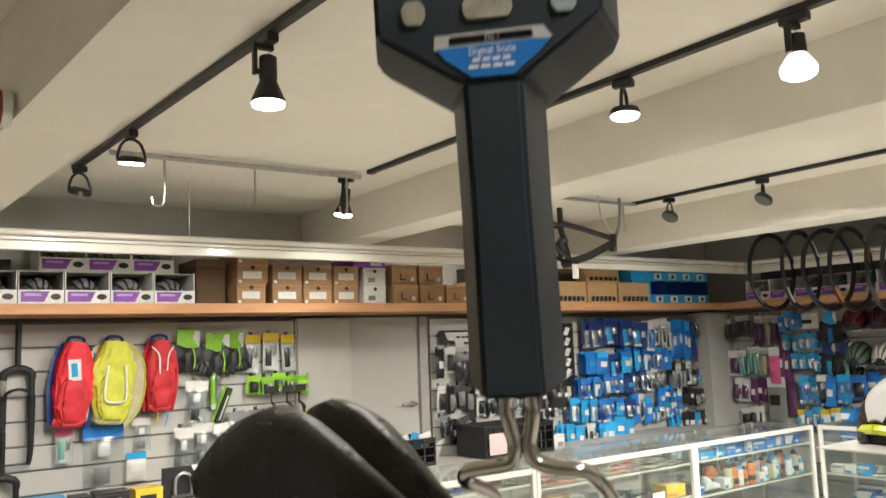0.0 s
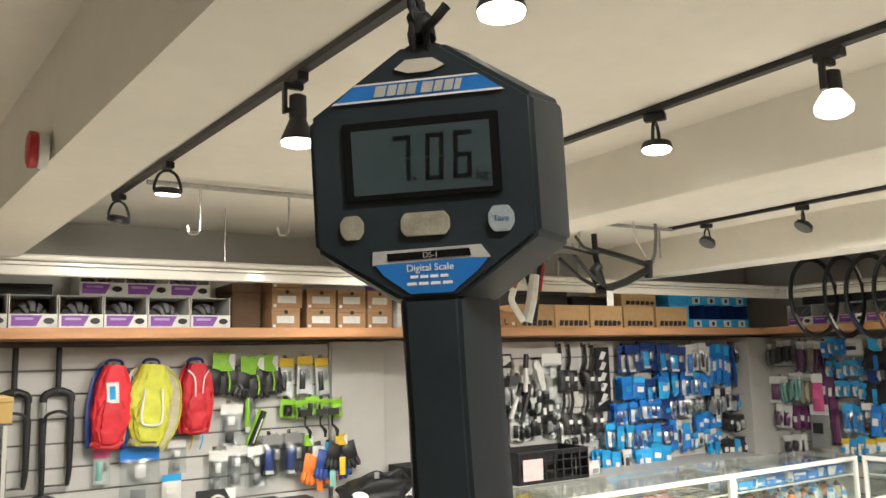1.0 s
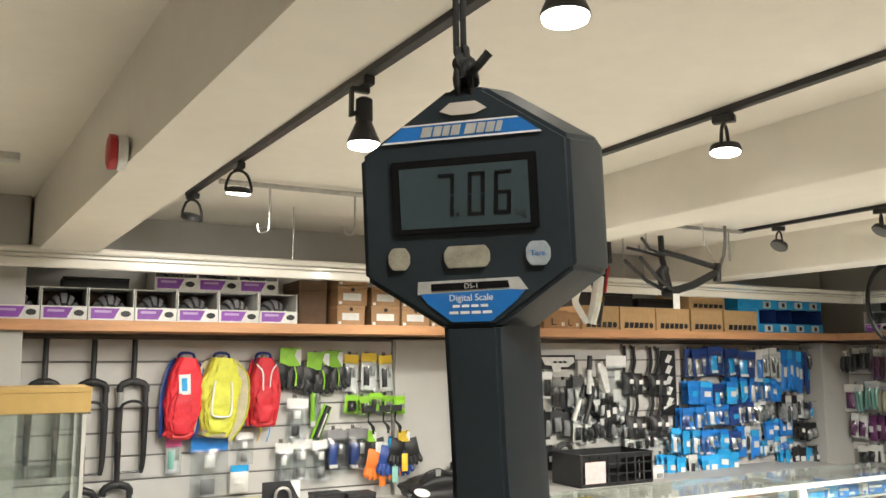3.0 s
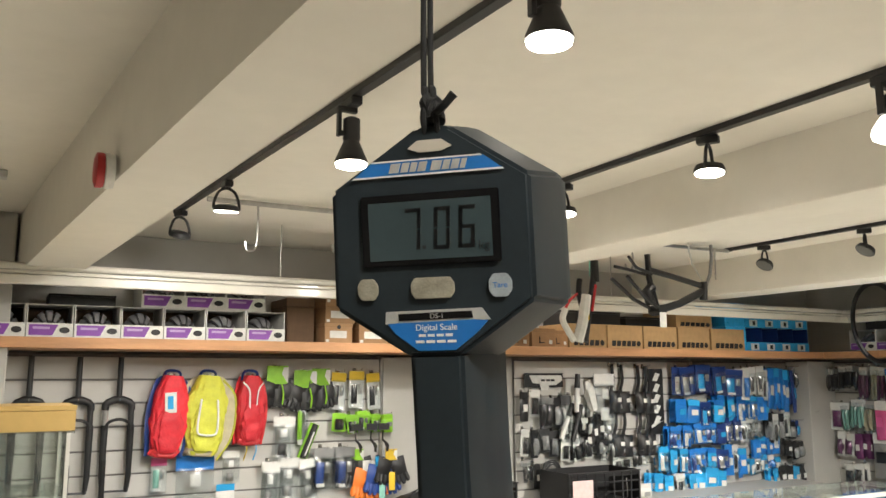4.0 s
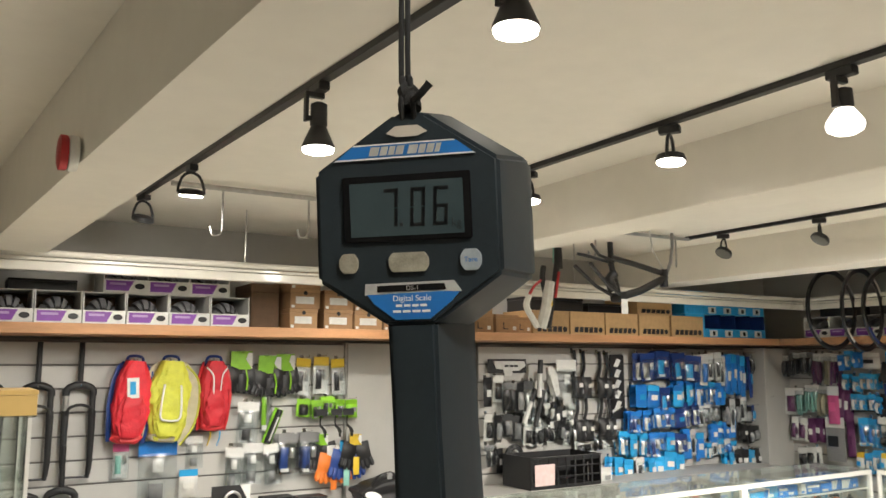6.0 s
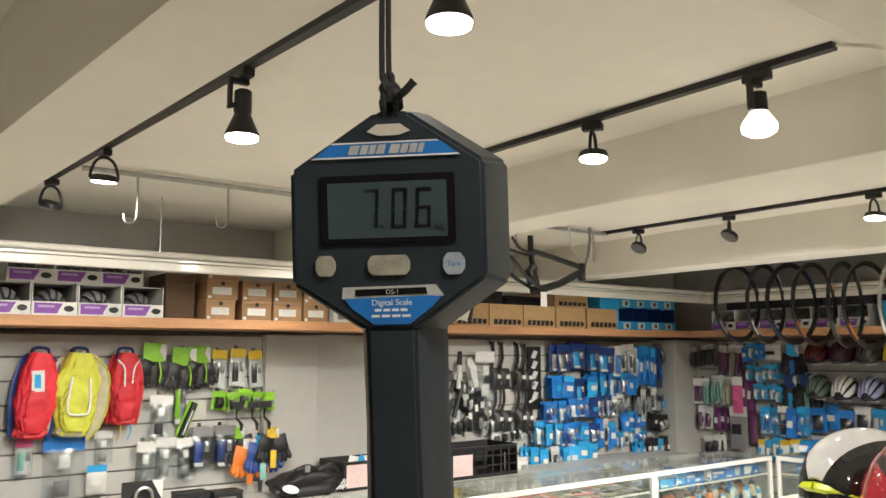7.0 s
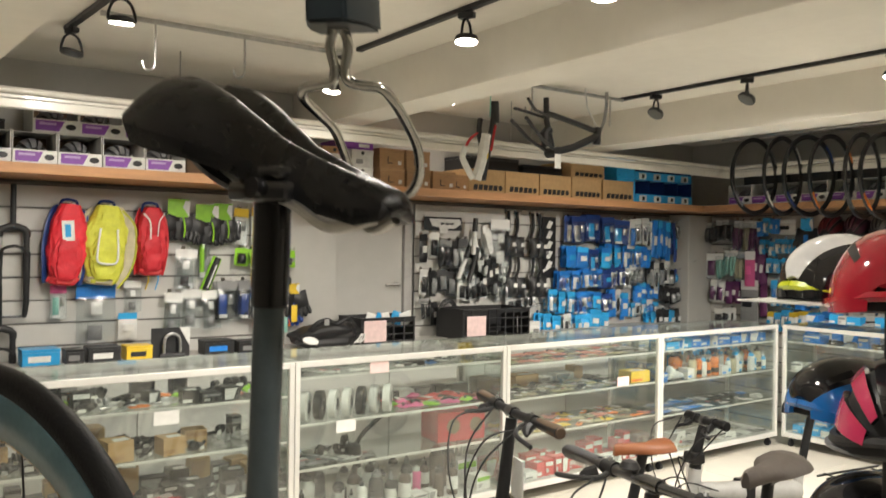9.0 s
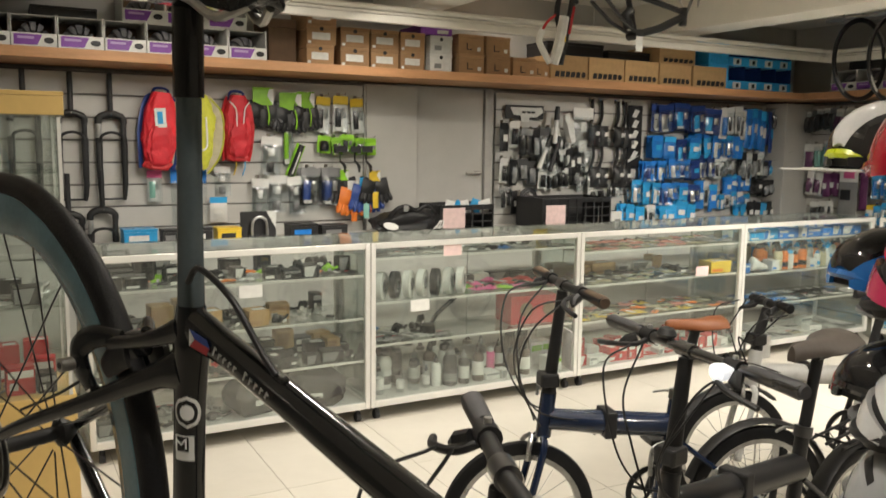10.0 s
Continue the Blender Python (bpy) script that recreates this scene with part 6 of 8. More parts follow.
bmn = bar_mount(N_WALL @ pose(5.13, 0, 1.785))
for x, z in ((5.22, 1.78), (5.385, 1.775), (5.46, 1.77), (5.14, 1.465), (5.225, 1.46), (5.38, 1.465), (5.455, 1.46)):
    copy_thing(bmn, N_WALL @ pose(x, -0.01 * (z < 1.5), z))
bn = thing("banner", "narrow black banner with white strokes on the slatwall", "banner", N_WALL @ pose(5.575, -0.02, 1.75))
part("banner_sheet", box(B(), -0.075, 0.075, -0.002, 0.002, -0.5, 0.0), C_BLACK, bn)
for i in range(5):
    z = -0.03 - i * 0.082
    part("letter_stroke", prism(B(), [(-0.035, z - 0.06), (0.01, z - 0.068), (0.045, z - 0.012), (0.0, z)], 0, 0.001, pose(0, -0.0022, 0, 90, 0, 0)), C_WHITE, bn)
part("white_wedge", prism(B(), [(-0.06, -0.455), (0.06, -0.40), (-0.06, -0.43)][::-1], 0, 0.001, pose(0, -0.0022, 0, 90, 0, 0)), C_WHITE, bn)
blu = [(C_BLUE, C_NAVY, C_BLUE, 4, "blue carded part in a clear bag"), (C_NAVY, C_SKY, C_NAVY, 4, "navy carded part in a clear bag"), (C_NAVY, C_SKY, C_NAVY, 0, "navy parts pouch with a blue label"), (C_SKY, C_WHITE, C_SKY, 4, "sky blue carded part in a clear bag"),
       (C_BLUE, C_WHITE, C_BLUE, 0, "blue parts pouch with a white label"), (C_SKY, C_WHITE, C_BLUE, 0, "two-tone blue parts pouch"), (C_BLUE, C_SKY, C_BLUE, 0, "blue parts pouch"), (C_SKY, C_SHINY, C_BLUE, 4, "two-tone blue card of silver parts")]
wht = [(C_WHITE, C_BLACK, C_WHITE, 4, "white carded parts in a clear bag"), (C_WHITE, C_BLUE, C_WHITE, 1, "white card with blue goods")]
shn = [(C_NAVY, C_SHINY, C_NAVY, 4, "clear bag of silver parts on a navy card"), (C_BLUE, C_WHITE, C_BLUE, 4, "clear bag of white parts on a blue card"), (C_BLUE, C_WHITE, C_SKY, 0, "sky blue parts pouch with a white label")]
skb = [(C_SKY, C_WHITE, C_SKY, 4, "sky blue carded parts in a clear bag"), (C_SKY, C_WHITE, C_SKY, 0, "sky blue parts pouch")]
pack_row(N_WALL, 5.72, 6.44, 1.765, 1.535, 4, blu[:4] + shn, 40, 0.08, 3)
pack_row(N_WALL, 6.43, 6.76, 1.76, 1.51, 4, wht + skb[:1] + blu[:1], 41, 0.1, 3)
pack_row(N_WALL, 6.76, 7.06, 1.75, 1.40, 5, blu[4:7] + blu[2:3], 42, 0.2, 3)
pack_row(N_WALL, 7.03, 7.30, 1.75, 1.57, 4, [dk[0], dk[2], skb[1]], 43, 0.15, 2)
pack_row(N_WALL, 6.16, 6.50, 1.545, 1.33, 3, shn, 44, 0.1, 2)
pack_row(N_WALL, 6.50, 6.74, 1.535, 1.35, 3, blu[4:8], 45, 0.1, 3)
pack_row(N_WALL, 5.67, 6.22, 1.50, 1.315, 4, blu + shn, 46, 0.08, 3)
pack_row(N_WALL, 5.62, 6.22, 1.315, 1.15, 5, shn + blu[:3], 47, 0.1, 3)
pack_row(N_WALL, 6.23, 6.51, 1.36, 1.165, 3, wht[:1] + shn, 48, 0.1, 2)
pack_row(N_WALL, 6.49, 6.68, 1.37, 1.18, 2, [dk[2], cl[1]], 49, 0.1, 2)
pack_row(N_WALL, 6.73, 7.02, 1.39, 1.12, 4, wht + dk[:2], 50, 0.2, 2)
pack_row(N_WALL, 7.00, 7.28, 1.32, 1.17, 3, blu[:2] + dk[:1], 51, 0.1, 2)
pack_row(N_WALL, 5.50, 5.90, 1.14, 0.955, 4, skb + blu[:1], 52, 0.08, 3)
pack_row(N_WALL, 5.86, 6.22, 1.13, 0.98, 3, shn + blu[1:3], 53, 0.1, 3)
pack_row(N_WALL, 6.23, 6.48, 1.13, 0.89, 3, blu[3:6] + wht[:1], 54, 0.15, 2)
pack_row(N_WALL, 6.56, 6.88, 1.19, 1.04, 4, blu[4:7], 55, 0.1, 2)
pack_row(N_WALL, 6.92, 7.30, 1.14, 1.00, 5, [dk[0], skb[0], dk[3]], 56, 0.1, 3)
pack_row(N_WALL, 6.50, 6.88, 1.04, 0.90, 5, wht + skb[:1], 57, 0.15, 2)
pack_row(N_WALL, 5.42, 6.20, 0.965, 0.79, 7, skb + wht[:1] + skb, 58, 0.1, 3)
pack_row(N_WALL, 6.70, 7.28, 0.95, 0.78, 6, [dk[0], dk[3], skb[1]], 59, 0.1, 3)
org = thing("orange_bell", "small orange bell on a peg", "bell", N_WALL @ pose(7.20, -0.13, 1.39))
part("bell_dome", lathe(B(), [(0.035, 0), (0.034, 0.018), (0.02, 0.034), (0.006, 0.038)], 16, pose(0, 0, 0, 90, 0, 0)), C_ORANGE, org, smooth=True)
hook_part(org, 0.1)

# ---- east slatwall ----
shoe = [(C_WHITE, C_BLACK, None, 2, "white card with black and white gloves"), (C_GREY, C_BLACK, None, 2, "clear bag with black gloves")]
pack_row(E_WALL, 0.13, 0.50, 1.765, 1.565, 6, shoe, 80, 0.1, 2)
pack_row(E_WALL, 0.49, 0.73, 1.765, 1.48, 3, [(C_WHITE, C_TAUPE, None, 2, "white card with beige long gloves"), (C_WHITE, C_PLUM, None, 2, "white card with plum gloves")], 81, 0.12, 2)
bw = [(C_SKY, C_WHITE, C_SKY, 4, "sky blue card in a clear bag"), (C_WHITE, C_BLACK, C_WHITE, 1, "white card with black goods"), (C_BLUE, C_WHITE, C_BLUE, 0, "blue pouch")]
pack_row(E_WALL, 0.73, 0.92, 1.765, 1.63, 3, bw[::2], 82, 0.1, 3)
parts_pack(E_WALL, 0.985, 1.765, 0.155, 0.13, C_WHITE, C_BLACK, C_WHITE, -0.05, 0, "white header card with a black print")
pack_row(E_WALL, 0.77, 1.05, 1.595, 1.465, 4, [bw[1], bw[0], bw[0]], 83, 0.1, 3)
pack_row(E_WALL, 0.83, 1.09, 1.425, 1.295, 4, bw[::2], 84, 0.1, 3)
wm = [(C_WHITE, C_MINT, None, 2, "white card with mint goods"), (C_WHITE, C_PLUM, None, 1, "white card with plum goods"), (C_PLUM, C_WHITE, C_PLUM, 0, "plum pouch")]
pack_row(E_WALL, 0.18, 0.32, 1.48, 1.25, 1, wm[1:2], 85, 0.05, 2)
pack_row(E_WALL, 0.31, 0.52, 1.485, 1.255, 3, wm[:1], 91, 0.05, 2)
pack_row(E_WALL, 0.50, 0.62, 1.49, 1.25, 1, [(C_WHITE, C_TAUPE, None, 2, "white card with beige long gloves")], 92, 0.05, 2)
pack_row(E_WALL, 0.70, 0.82, 1.50, 1.19, 2, wm[2:], 93, 0.1, 2)
parts_pack(E_WALL, 0.675, 1.49, 0.10, 0.31, C_WHITE, C_PINK, C_PINK, -0.11, 0, "bright pink glove bag on a peg")
pack_row(E_WALL, 0.25, 0.56, 1.215, 1.01, 4, [wm[1], wm[2], wm[1]], 86, 0.1, 2)
parts_pack(E_WALL, 0.66, 1.235, 0.17, 0.36, C_WHITE, C_BLACK, C_GREY, -0.09, 0, "big dark glove bag with a white header")
parts_pack(E_WALL, 0.775, 1.22, 0.07, 0.30, C_PLUM, C_PLUM, C_PLUM, -0.05, 0, "narrow plum glove bag on a peg")
pack_row(E_WALL, 0.28, 0.47, 0.975, 0.81, 2, [(C_WHITE, C_BLACK, C_WHITE, 1, "white frame card with a dark part")], 87, 0.05, 2)
glove_pair(E_WALL @ pose(1.17, 0, 1.765), C_SKY, C_BLACK, C_BLUE, "black gloves on a blue card", 1.2)
glove_pair(E_WALL @ pose(1.14, 0, 1.51), C_NAVY, C_BLACK, C_SKY, "black and teal gloves on a purple card", 1.3)
glove_pair(E_WALL @ pose(1.28, 0, 1.515), C_NAVY, C_BLACK, C_MINT, "black and mint gloves on a purple card", 1.3)
cb2 = [(C_SKY, C_BLUE, C_SKY, 4, "clear bag with a blue header"), (C_BLUE, C_WHITE, C_BLUE, 0, "blue boxed part"), (C_WHITE, C_BLACK, M_POLY, 5, "clear bag with a dark part")]
pack_row(E_WALL, 0.88, 1.30, 1.25, 1.01, 5, cb2, 88, 0.12, 3)
pack_row(E_WALL, 0.83, 1.20, 0.985, 0.82, 5, [bw[1], bw[0], (C_YEL, C_SKY, C_WHITE, 0, "yellow and blue parts card")], 89, 0.15, 3)
pack_row(E_WALL, 1.30, 2.9, 1.27, 1.07, 13, [(C_BLUE, C_BLACK, C_BLUE, 1, "blue box with a black light")] + bw, 90, 0.08, 2)
pack_row(E_WALL, 1.20, 2.6, 0.99, 0.84, 12, bw + cb2[:1], 94, 0.15, 2)
H_COLS = ((mat("maroon_shell", (0.10, 0.012, 0.02), 0.3), "dark maroon"), (mat("dark_plum_shell", (0.05, 0.015, 0.03), 0.3), "dark plum"), (mat("charcoal_shell", (0.05, 0.05, 0.05), 0.3), "charcoal"), (C_YEL, "bright yellow"), (C_BLACK, "black"), (C_WHITE, "white"))
H_COL2 = ((mat("dark_green_shell", (0.10, 0.14, 0.11), 0.3), "dark green"), (C_WHITE, "white"), (mat("lavender_shell", (0.34, 0.34, 0.55), 0.3), "lavender"), (mat("olive_shell", (0.10, 0.11, 0.04), 0.35), "olive"), (C_BLACK, "black"), (C_SKY, "blue"))
for row, z in ((H_COLS, 1.66), (H_COL2, 1.385)):
    for i, (mt, nm) in enumerate(row):
        lx = 1.43 + 0.205 * i
        helmet(E_WALL @ pose(lx, -0.13, z, 0, 0, -90) @ pose(0, 0, 0, 0, 24, 0), mt, nm + " vented helmet on a slatwall bracket", None, 0.25, 0.19, 0.14)
        br_ = thing("helmet_bracket", "clear plastic helmet bracket on the slatwall", "bracket", E_WALL @ pose(lx, 0, z - 0.04))
        part("bracket_arm", box(B(), -0.03, 0.03, -0.12, 0.0, 0.0, 0.006, 0.001), C_GREY, br_)
        part("bracket_tongue", box(B(), -0.04, 0.04, -0.14, -0.1205, -0.02, 0.006, 0.001), C_WHITE, br_)

# ---- packs hung behind the front ones, as one mass ----
def join_behind():
    verts, faces, slots, mats, made_ = [], [], [], [], []
    for args, turn_, tilt_ in behind:
        made_.append(parts_pack(*args, turn=turn_, tilt=tilt_))
    bpy.context.view_layer.update()
    for e in made_:
        for o in e.children_recursive:
            me, m, n0 = o.data, o.matrix_world, len(verts)
            mt = me.materials[0]
            if mt not in mats:
                mats.append(mt)
            k = mats.index(mt)
            verts += [m @ v.co for v in me.vertices]
            for f in me.polygons:
                faces.append([n0 + q for q in f.vertices])
                slots.append(k)
    me = bpy.data.meshes.new("hanging_goods")
    me.from_pydata(verts, [], faces)
    me.polygons.foreach_set("material_index", slots)
    for mt in mats:
        me.materials.append(mt)
    keep = set(protos.values())
    bpy.data.batch_remove([o for e in made_ if e not in keep for o in (*e.children_recursive, e)])
    tagged(new("hanging_goods", me), "back rows of blue, white and black packs on the slatwalls", "packs", kind="stuff")


join_behind()

# ---- stock in the glass counters ----

def small_box(m, body, strip, v, words_):
    e = thing("small_box", words_ + " on a counter shelf", "box", m, "counter stock")
    part("box_body", box(B(), -0.5, 0.5, 0, 1, 0, 1, 0.012), body, e)
    if v == 0:
        part("printed_band", box(B(), -0.45, 0.45, -0.008, -0.002, 0.60, 0.86), strip, e)
        part("printed_patch", box(B(), -0.40, -0.10, -0.008, -0.002, 0.18, 0.45), C_SHINY, e)
    elif v == 1:
        part("printed_band", box(B(), -0.47, 0.10, -0.008, -0.002, 0.10, 0.34), strip, e)
        part("top_label", box(B(), -0.2, 0.4, 0.15, 0.6, 1.002, 1.008), C_WHITE, e)
    else:
        part("printed_panel", prism(B(), [(-0.48, 0.08), (0.05, 0.08), (0.30, 0.92), (-0.48, 0.92)], 0, 0.006, pose(0, -0.002, 0, 90, 0, 0)), strip, e)
        part("open_flap", box(B(), -0.48, 0.48, 0.02, 0.30, 1.002, 1.02), body, e)
    return e


def small_bottle(m, body, cap, v, words_):
    e = thing("bottle", words_ + " on a counter shelf", "bottle", m, "counter stock")
    if v == 0:
        part("bottle_body", lathe(B(), [(0.034, 0), (0.036, 0.01), (0.036, 0.07), (0.031, 0.082), (0.036, 0.095), (0.036, 0.125), (0.022, 0.15)], 14), body, e, smooth=True)
        part("cap", lathe(B(), [(0.024, 0.15), (0.024, 0.165), (0.012, 0.17), (0.011, 0.185)], 12), cap, e, smooth=True)
        part("bottle_label", lathe(B(), [(0.0366, 0.02), (0.0368, 0.022), (0.0368, 0.058), (0.0366, 0.06)], 14), cap, e, smooth=True)
    elif v == 1:
        part("bottle_body", lathe(B(), [(0.028, 0), (0.030, 0.006), (0.030, 0.115), (0.026, 0.128), (0.013, 0.138)], 14), body, e, smooth=True)
        part("cap", lathe(B(), [(0.014, 0.138), (0.014, 0.160), (0.006, 0.168), (0.005, 0.185)], 10), cap, e, smooth=True)
        part("bottle_label", lathe(B(), [(0.0304, 0.03), (0.0306, 0.032), (0.0306, 0.095), (0.0304, 0.097)], 14), C_WHITE, e, smooth=True)
    else:
        part("bottle_body", lathe(B(), [(0.037, 0), (0.039, 0.008), (0.039, 0.135), (0.034, 0.15), (0.026, 0.156)], 16), body, e, smooth=True)
        part("lid", lathe(B(), [(0.029, 0.156), (0.029, 0.18), (0.026, 0.185)], 14), cap, e, smooth=True)
        part("lid_loop", hoop(B(), [(0.012, -0.004), (0.017, -0.004), (0.017, 0.004), (0.012, 0.004)], 14, pose(0, 0, 0.188, 90, 0, 30)), cap, e, smooth=True)
    return e


def tape_roll(m, mt, words_):
    e = thing("tape_roll", words_ + " on a counter shelf", "tape", m, "counter stock")
    part("roll", hoop(B(), [(0.036, -0.020), (0.072, -0.018), (0.074, 0.0), (0.072, 0.018), (0.036, 0.020)], 28, pose(0, 0, 0.075, 90, 0, 38)), mt, e, smooth=True)
    part("core", hoop(B(), [(0.024, -0.021), (0.0355, -0.021), (0.0355, 0.021), (0.024, 0.021)], 20, pose(0, 0, 0.075, 90, 0, 38)), C_GREY, e)
    return e


def flat_goods(m, mt, v, words_):
    e = thing("packet", words_ + " lying on a counter shelf", "packet", m, "counter stock")
    b2 = B()
    pillow(b2, -0.5, 0.5, -0.5, 0.5, 0.5, 0, 5, 5, 0.4, 3 + v)
    for q in b2.verts:
        q.co = Vector((q.co.x, q.co.z, q.co.y + 0.26))
    part("packet_body", b2, mt, e, smooth=True)
    if v == 0:
        part("packet_label", box(B(), -0.42, -0.16, -0.4, 0.4, 0.50, 0.54), C_WHITE, e)
    elif v == 1:
        part("packet_header", box(B(), -0.5, 0.5, 0.36, 0.52, 0.28, 0.34), C_RED, e)
        part("packed_part", tube(B(), curve_pts([(-0.3, -0.2, 0.5), (0.0, 0.1, 0.62), (0.32, -0.15, 0.5)], 4), 0.09, 7), C_BLACK, e, smooth=True)
    else:
        part("packed_part", hoop(B(), [(0.12, 0.46), (0.22, 0.46), (0.22, 0.62), (0.12, 0.62)], 14), C_SHINY, e, smooth=True)
        part("packet_label", box(B(), 0.2, 0.45, -0.3, 0.1, 0.46, 0.50), C_BLACK, e)
    return e


def lumpy(m, mt, v, words_):
    e = thing("bike_component", words_ + " on a counter shelf", "component", m, "counter stock")
    b2 = B()
    r2 = random.Random(4 + v)
    if v == 0:
        tube(b2, curve_pts([(-0.5, 0, 0.15), (-0.2, 0.2, 0.35), (0.15, 0.0, 0.2), (0.5, 0.1, 0.3)], 4), [0.10] * 4 + [0.16] * 5 + [0.08] * 4, 8)
    elif v == 1:
        tube(b2, curve_pts([(-0.5, -0.1, 0.10), (-0.1, 0.0, 0.12), (0.3, 0.18, 0.18), (0.5, 0.05, 0.30)], 4), 0.07, 8)
        tube(b2, curve_pts([(-0.4, 0.25, 0.10), (0.0, 0.16, 0.14), (0.45, 0.30, 0.10)], 4), 0.05, 7)
    else:
        hoop(b2, [(0.26, 0.02), (0.42, 0.02), (0.42, 0.12), (0.26, 0.12)], 22)
        tube(b2, [(-0.1, 0, 0.1), (0.5, 0.1, 0.16)], [0.09, 0.06], 8)
    for i in range(2 + v):
        a = r2.uniform(-0.35, 0.35)
        lathe(b2, [(0.12, -0.08), (0.2, -0.05), (0.2, 0.05), (0.1, 0.08)], 12, pose(a, r2.uniform(-0.1, 0.2), 0.22, r2.uniform(60, 110), 0, r2.uniform(0, 180)))
    part("component_body", b2, mt, e, smooth=True)
    part("component_tag", box(B(), -0.12, 0.12, -0.24, -0.235, 0.06, 0.22), C_WHITE, e)
    return e


def stock(x0, x1, z, kinds, seed, base=None, depth=(0.05, 0.38), rows=3, hmax=0.18, size=0.72):
    """Fill one shelf from x0 to x1; kinds: (maker, material, material, w, d, h, words)."""
    r2 = random.Random(seed)
    base = base if base is not None else pose(0, 5.0, 0)
    for row in range(rows):
        y = depth[0] + (depth[1] - depth[0]) * row / max(1, rows)
        x = x0 + r2.uniform(0.0, 0.03)
        while x < x1 - 0.04:
            k = kinds[r2.randrange(len(kinds))]
            v = r2.randrange(3)
            if r2.random() < 0.06:
                x += r2.uniform(0.02, 0.05)
                continue
            grow = 1.0 + 0.25 * row
            w = min(k[3] * size * r2.uniform(0.6, 1.25), x1 - x)
            d, h = min(k[4] * r2.uniform(0.6, 1.0), 0.11), min(k[5] * r2.uniform(0.65, 1.1) * grow, hmax)
            cx = x + w / 2
            yy = y + r2.uniform(0, 0.025)
            turn = r2.uniform(-12, 12)
            if k[0] == "box":
                again(("sb", k[1].name, k[2].name, v), lambda m: small_box(m, k[1], k[2], v, k[6]), base @ pose(cx, yy, z, 0, 0, turn * 0.7) @ Matrix.Diagonal((w * 0.94, d, h, 1)))
            elif k[0] == "bottle":
                q = h / 0.185
                again(("bo", k[1].name, k[2].name, v), lambda m: small_bottle(m, k[1], k[2], v, k[6]), base @ pose(cx, yy + 0.04, z, 0, 0, turn * 6) @ Matrix.Diagonal((q, q, q, 1)))
            elif k[0] == "flat":
                again(("fl", k[1].name, v), lambda m: flat_goods(m, k[1], v, k[6]), base @ pose(cx, yy + d / 2, z, 0, 0, turn * 3) @ Matrix.Diagonal((w, d, h, 1)))
            else:
                again(("lu", k[1].name, v), lambda m: lumpy(m, k[1], v, k[6]), base @ pose(cx, yy + d / 2, z, 0, 0, r2.uniform(-50, 50)) @ Matrix.Diagonal((w, w * 0.8, h * 2.0, 1)))
            x += w * r2.uniform(0.97, 1.1)


DARKBOT = mat("dark_bottle_enamel", (0.07, 0.045, 0.035), 0.3, coat=0.3)
C_OLIVE = paint("pale_olive_packet", (0.34, 0.33, 0.20), 0.5, rand=0.3)
C_SALMON = paint("salmon_packet", (0.60, 0.24, 0.20), 0.5, rand=0.3)
K = lambda kind, a, b, w, d, h, words_: (kind, a, b, w, d, h, words_)
LUMP_B = K("lump", C_BLACK, None, 0.16, 0.10, 0.05, "black bicycle component")
LUMP_S = K("lump", C_SHINY, None, 0.13, 0.09, 0.04, "silver bicycle component")
LUMP_L = K("lump", C_LIME, None, 0.10, 0.08, 0.04, "lime green component")
BOX_B = K("box", C_BLACK, C_GREY, 0.16, 0.10, 0.07, "black printed box")
BOX_BW = K("box", C_BLACK, C_WHITE, 0.13, 0.10, 0.06, "black and white printed box")
BOX_W = K("box", C_WHITE, C_GREY, 0.11, 0.10, 0.06, "white printed box")
BOX_WB = K("box", C_WHITE, C_BLUE, 0.12, 0.10, 0.07, "white and blue printed box")
BOX_WG = K("box", C_WHITE, C_LIME, 0.13, 0.10, 0.12, "white and green printed box")
BOX_BR = K("box", C_TAN, C_BOX, 0.14, 0.12, 0.09, "brown cardboard box")
BOX_R = K("box", C_RED, C_WHITE, 0.13, 0.10, 0.10, "red printed box")
BOX_BL = K("box", C_BLUE, C_WHITE, 0.17, 0.12, 0.08, "blue printed box")
BOX_SK = K("box", C_SKY, C_WHITE, 0.17, 0.12, 0.08, "sky blue printed box")
FLAT_W = K("flat", C_WHITE, None, 0.12, 0.11, 0.025, "white parts packet")
FLAT_G = K("flat", C_GREY, None, 0.11, 0.11, 0.03, "grey parts packet")
FLAT_K = K("flat", C_BLACK, None, 0.12, 0.11, 0.03, "black parts packet")
FLAT_S = K("flat", C_SHINY, None, 0.10, 0.10, 0.025, "silver parts packet")
FLAT_P = K("flat", C_PINK, None, 0.16, 0.12, 0.05, "pink parts packet")
FLAT_R = K("flat", C_RED, None, 0.15, 0.12, 0.045, "red parts packet")
FLAT_L = K("flat", C_LIME, None, 0.12, 0.10, 0.05, "lime green parts packet")
FLAT_Y = K("flat", C_YEL, None, 0.14, 0.12, 0.025, "yellow parts packet")
FLAT_O = K("flat", C_ORANGE, None, 0.11, 0.05, 0.03, "orange parts packet")
FLAT_T = K("flat", C_TAUPE, None, 0.10, 0.1, 0.03, "beige parts packet")
FLAT_V = K("flat", C_OLIVE, None, 0.10, 0.1, 0.03, "pale olive parts packet")
FLAT_M = K("flat", C_SALMON, None, 0.11, 0.1, 0.03, "salmon parts packet")
FLAT_LB = K("flat", C_BLUE, None, 0.13, 0.1, 0.04, "blue parts packet")
BOT_B = K("bottle", C_BLACK, C_GREY, 0.115, 0.08, 0.20, "black drinking bottle")
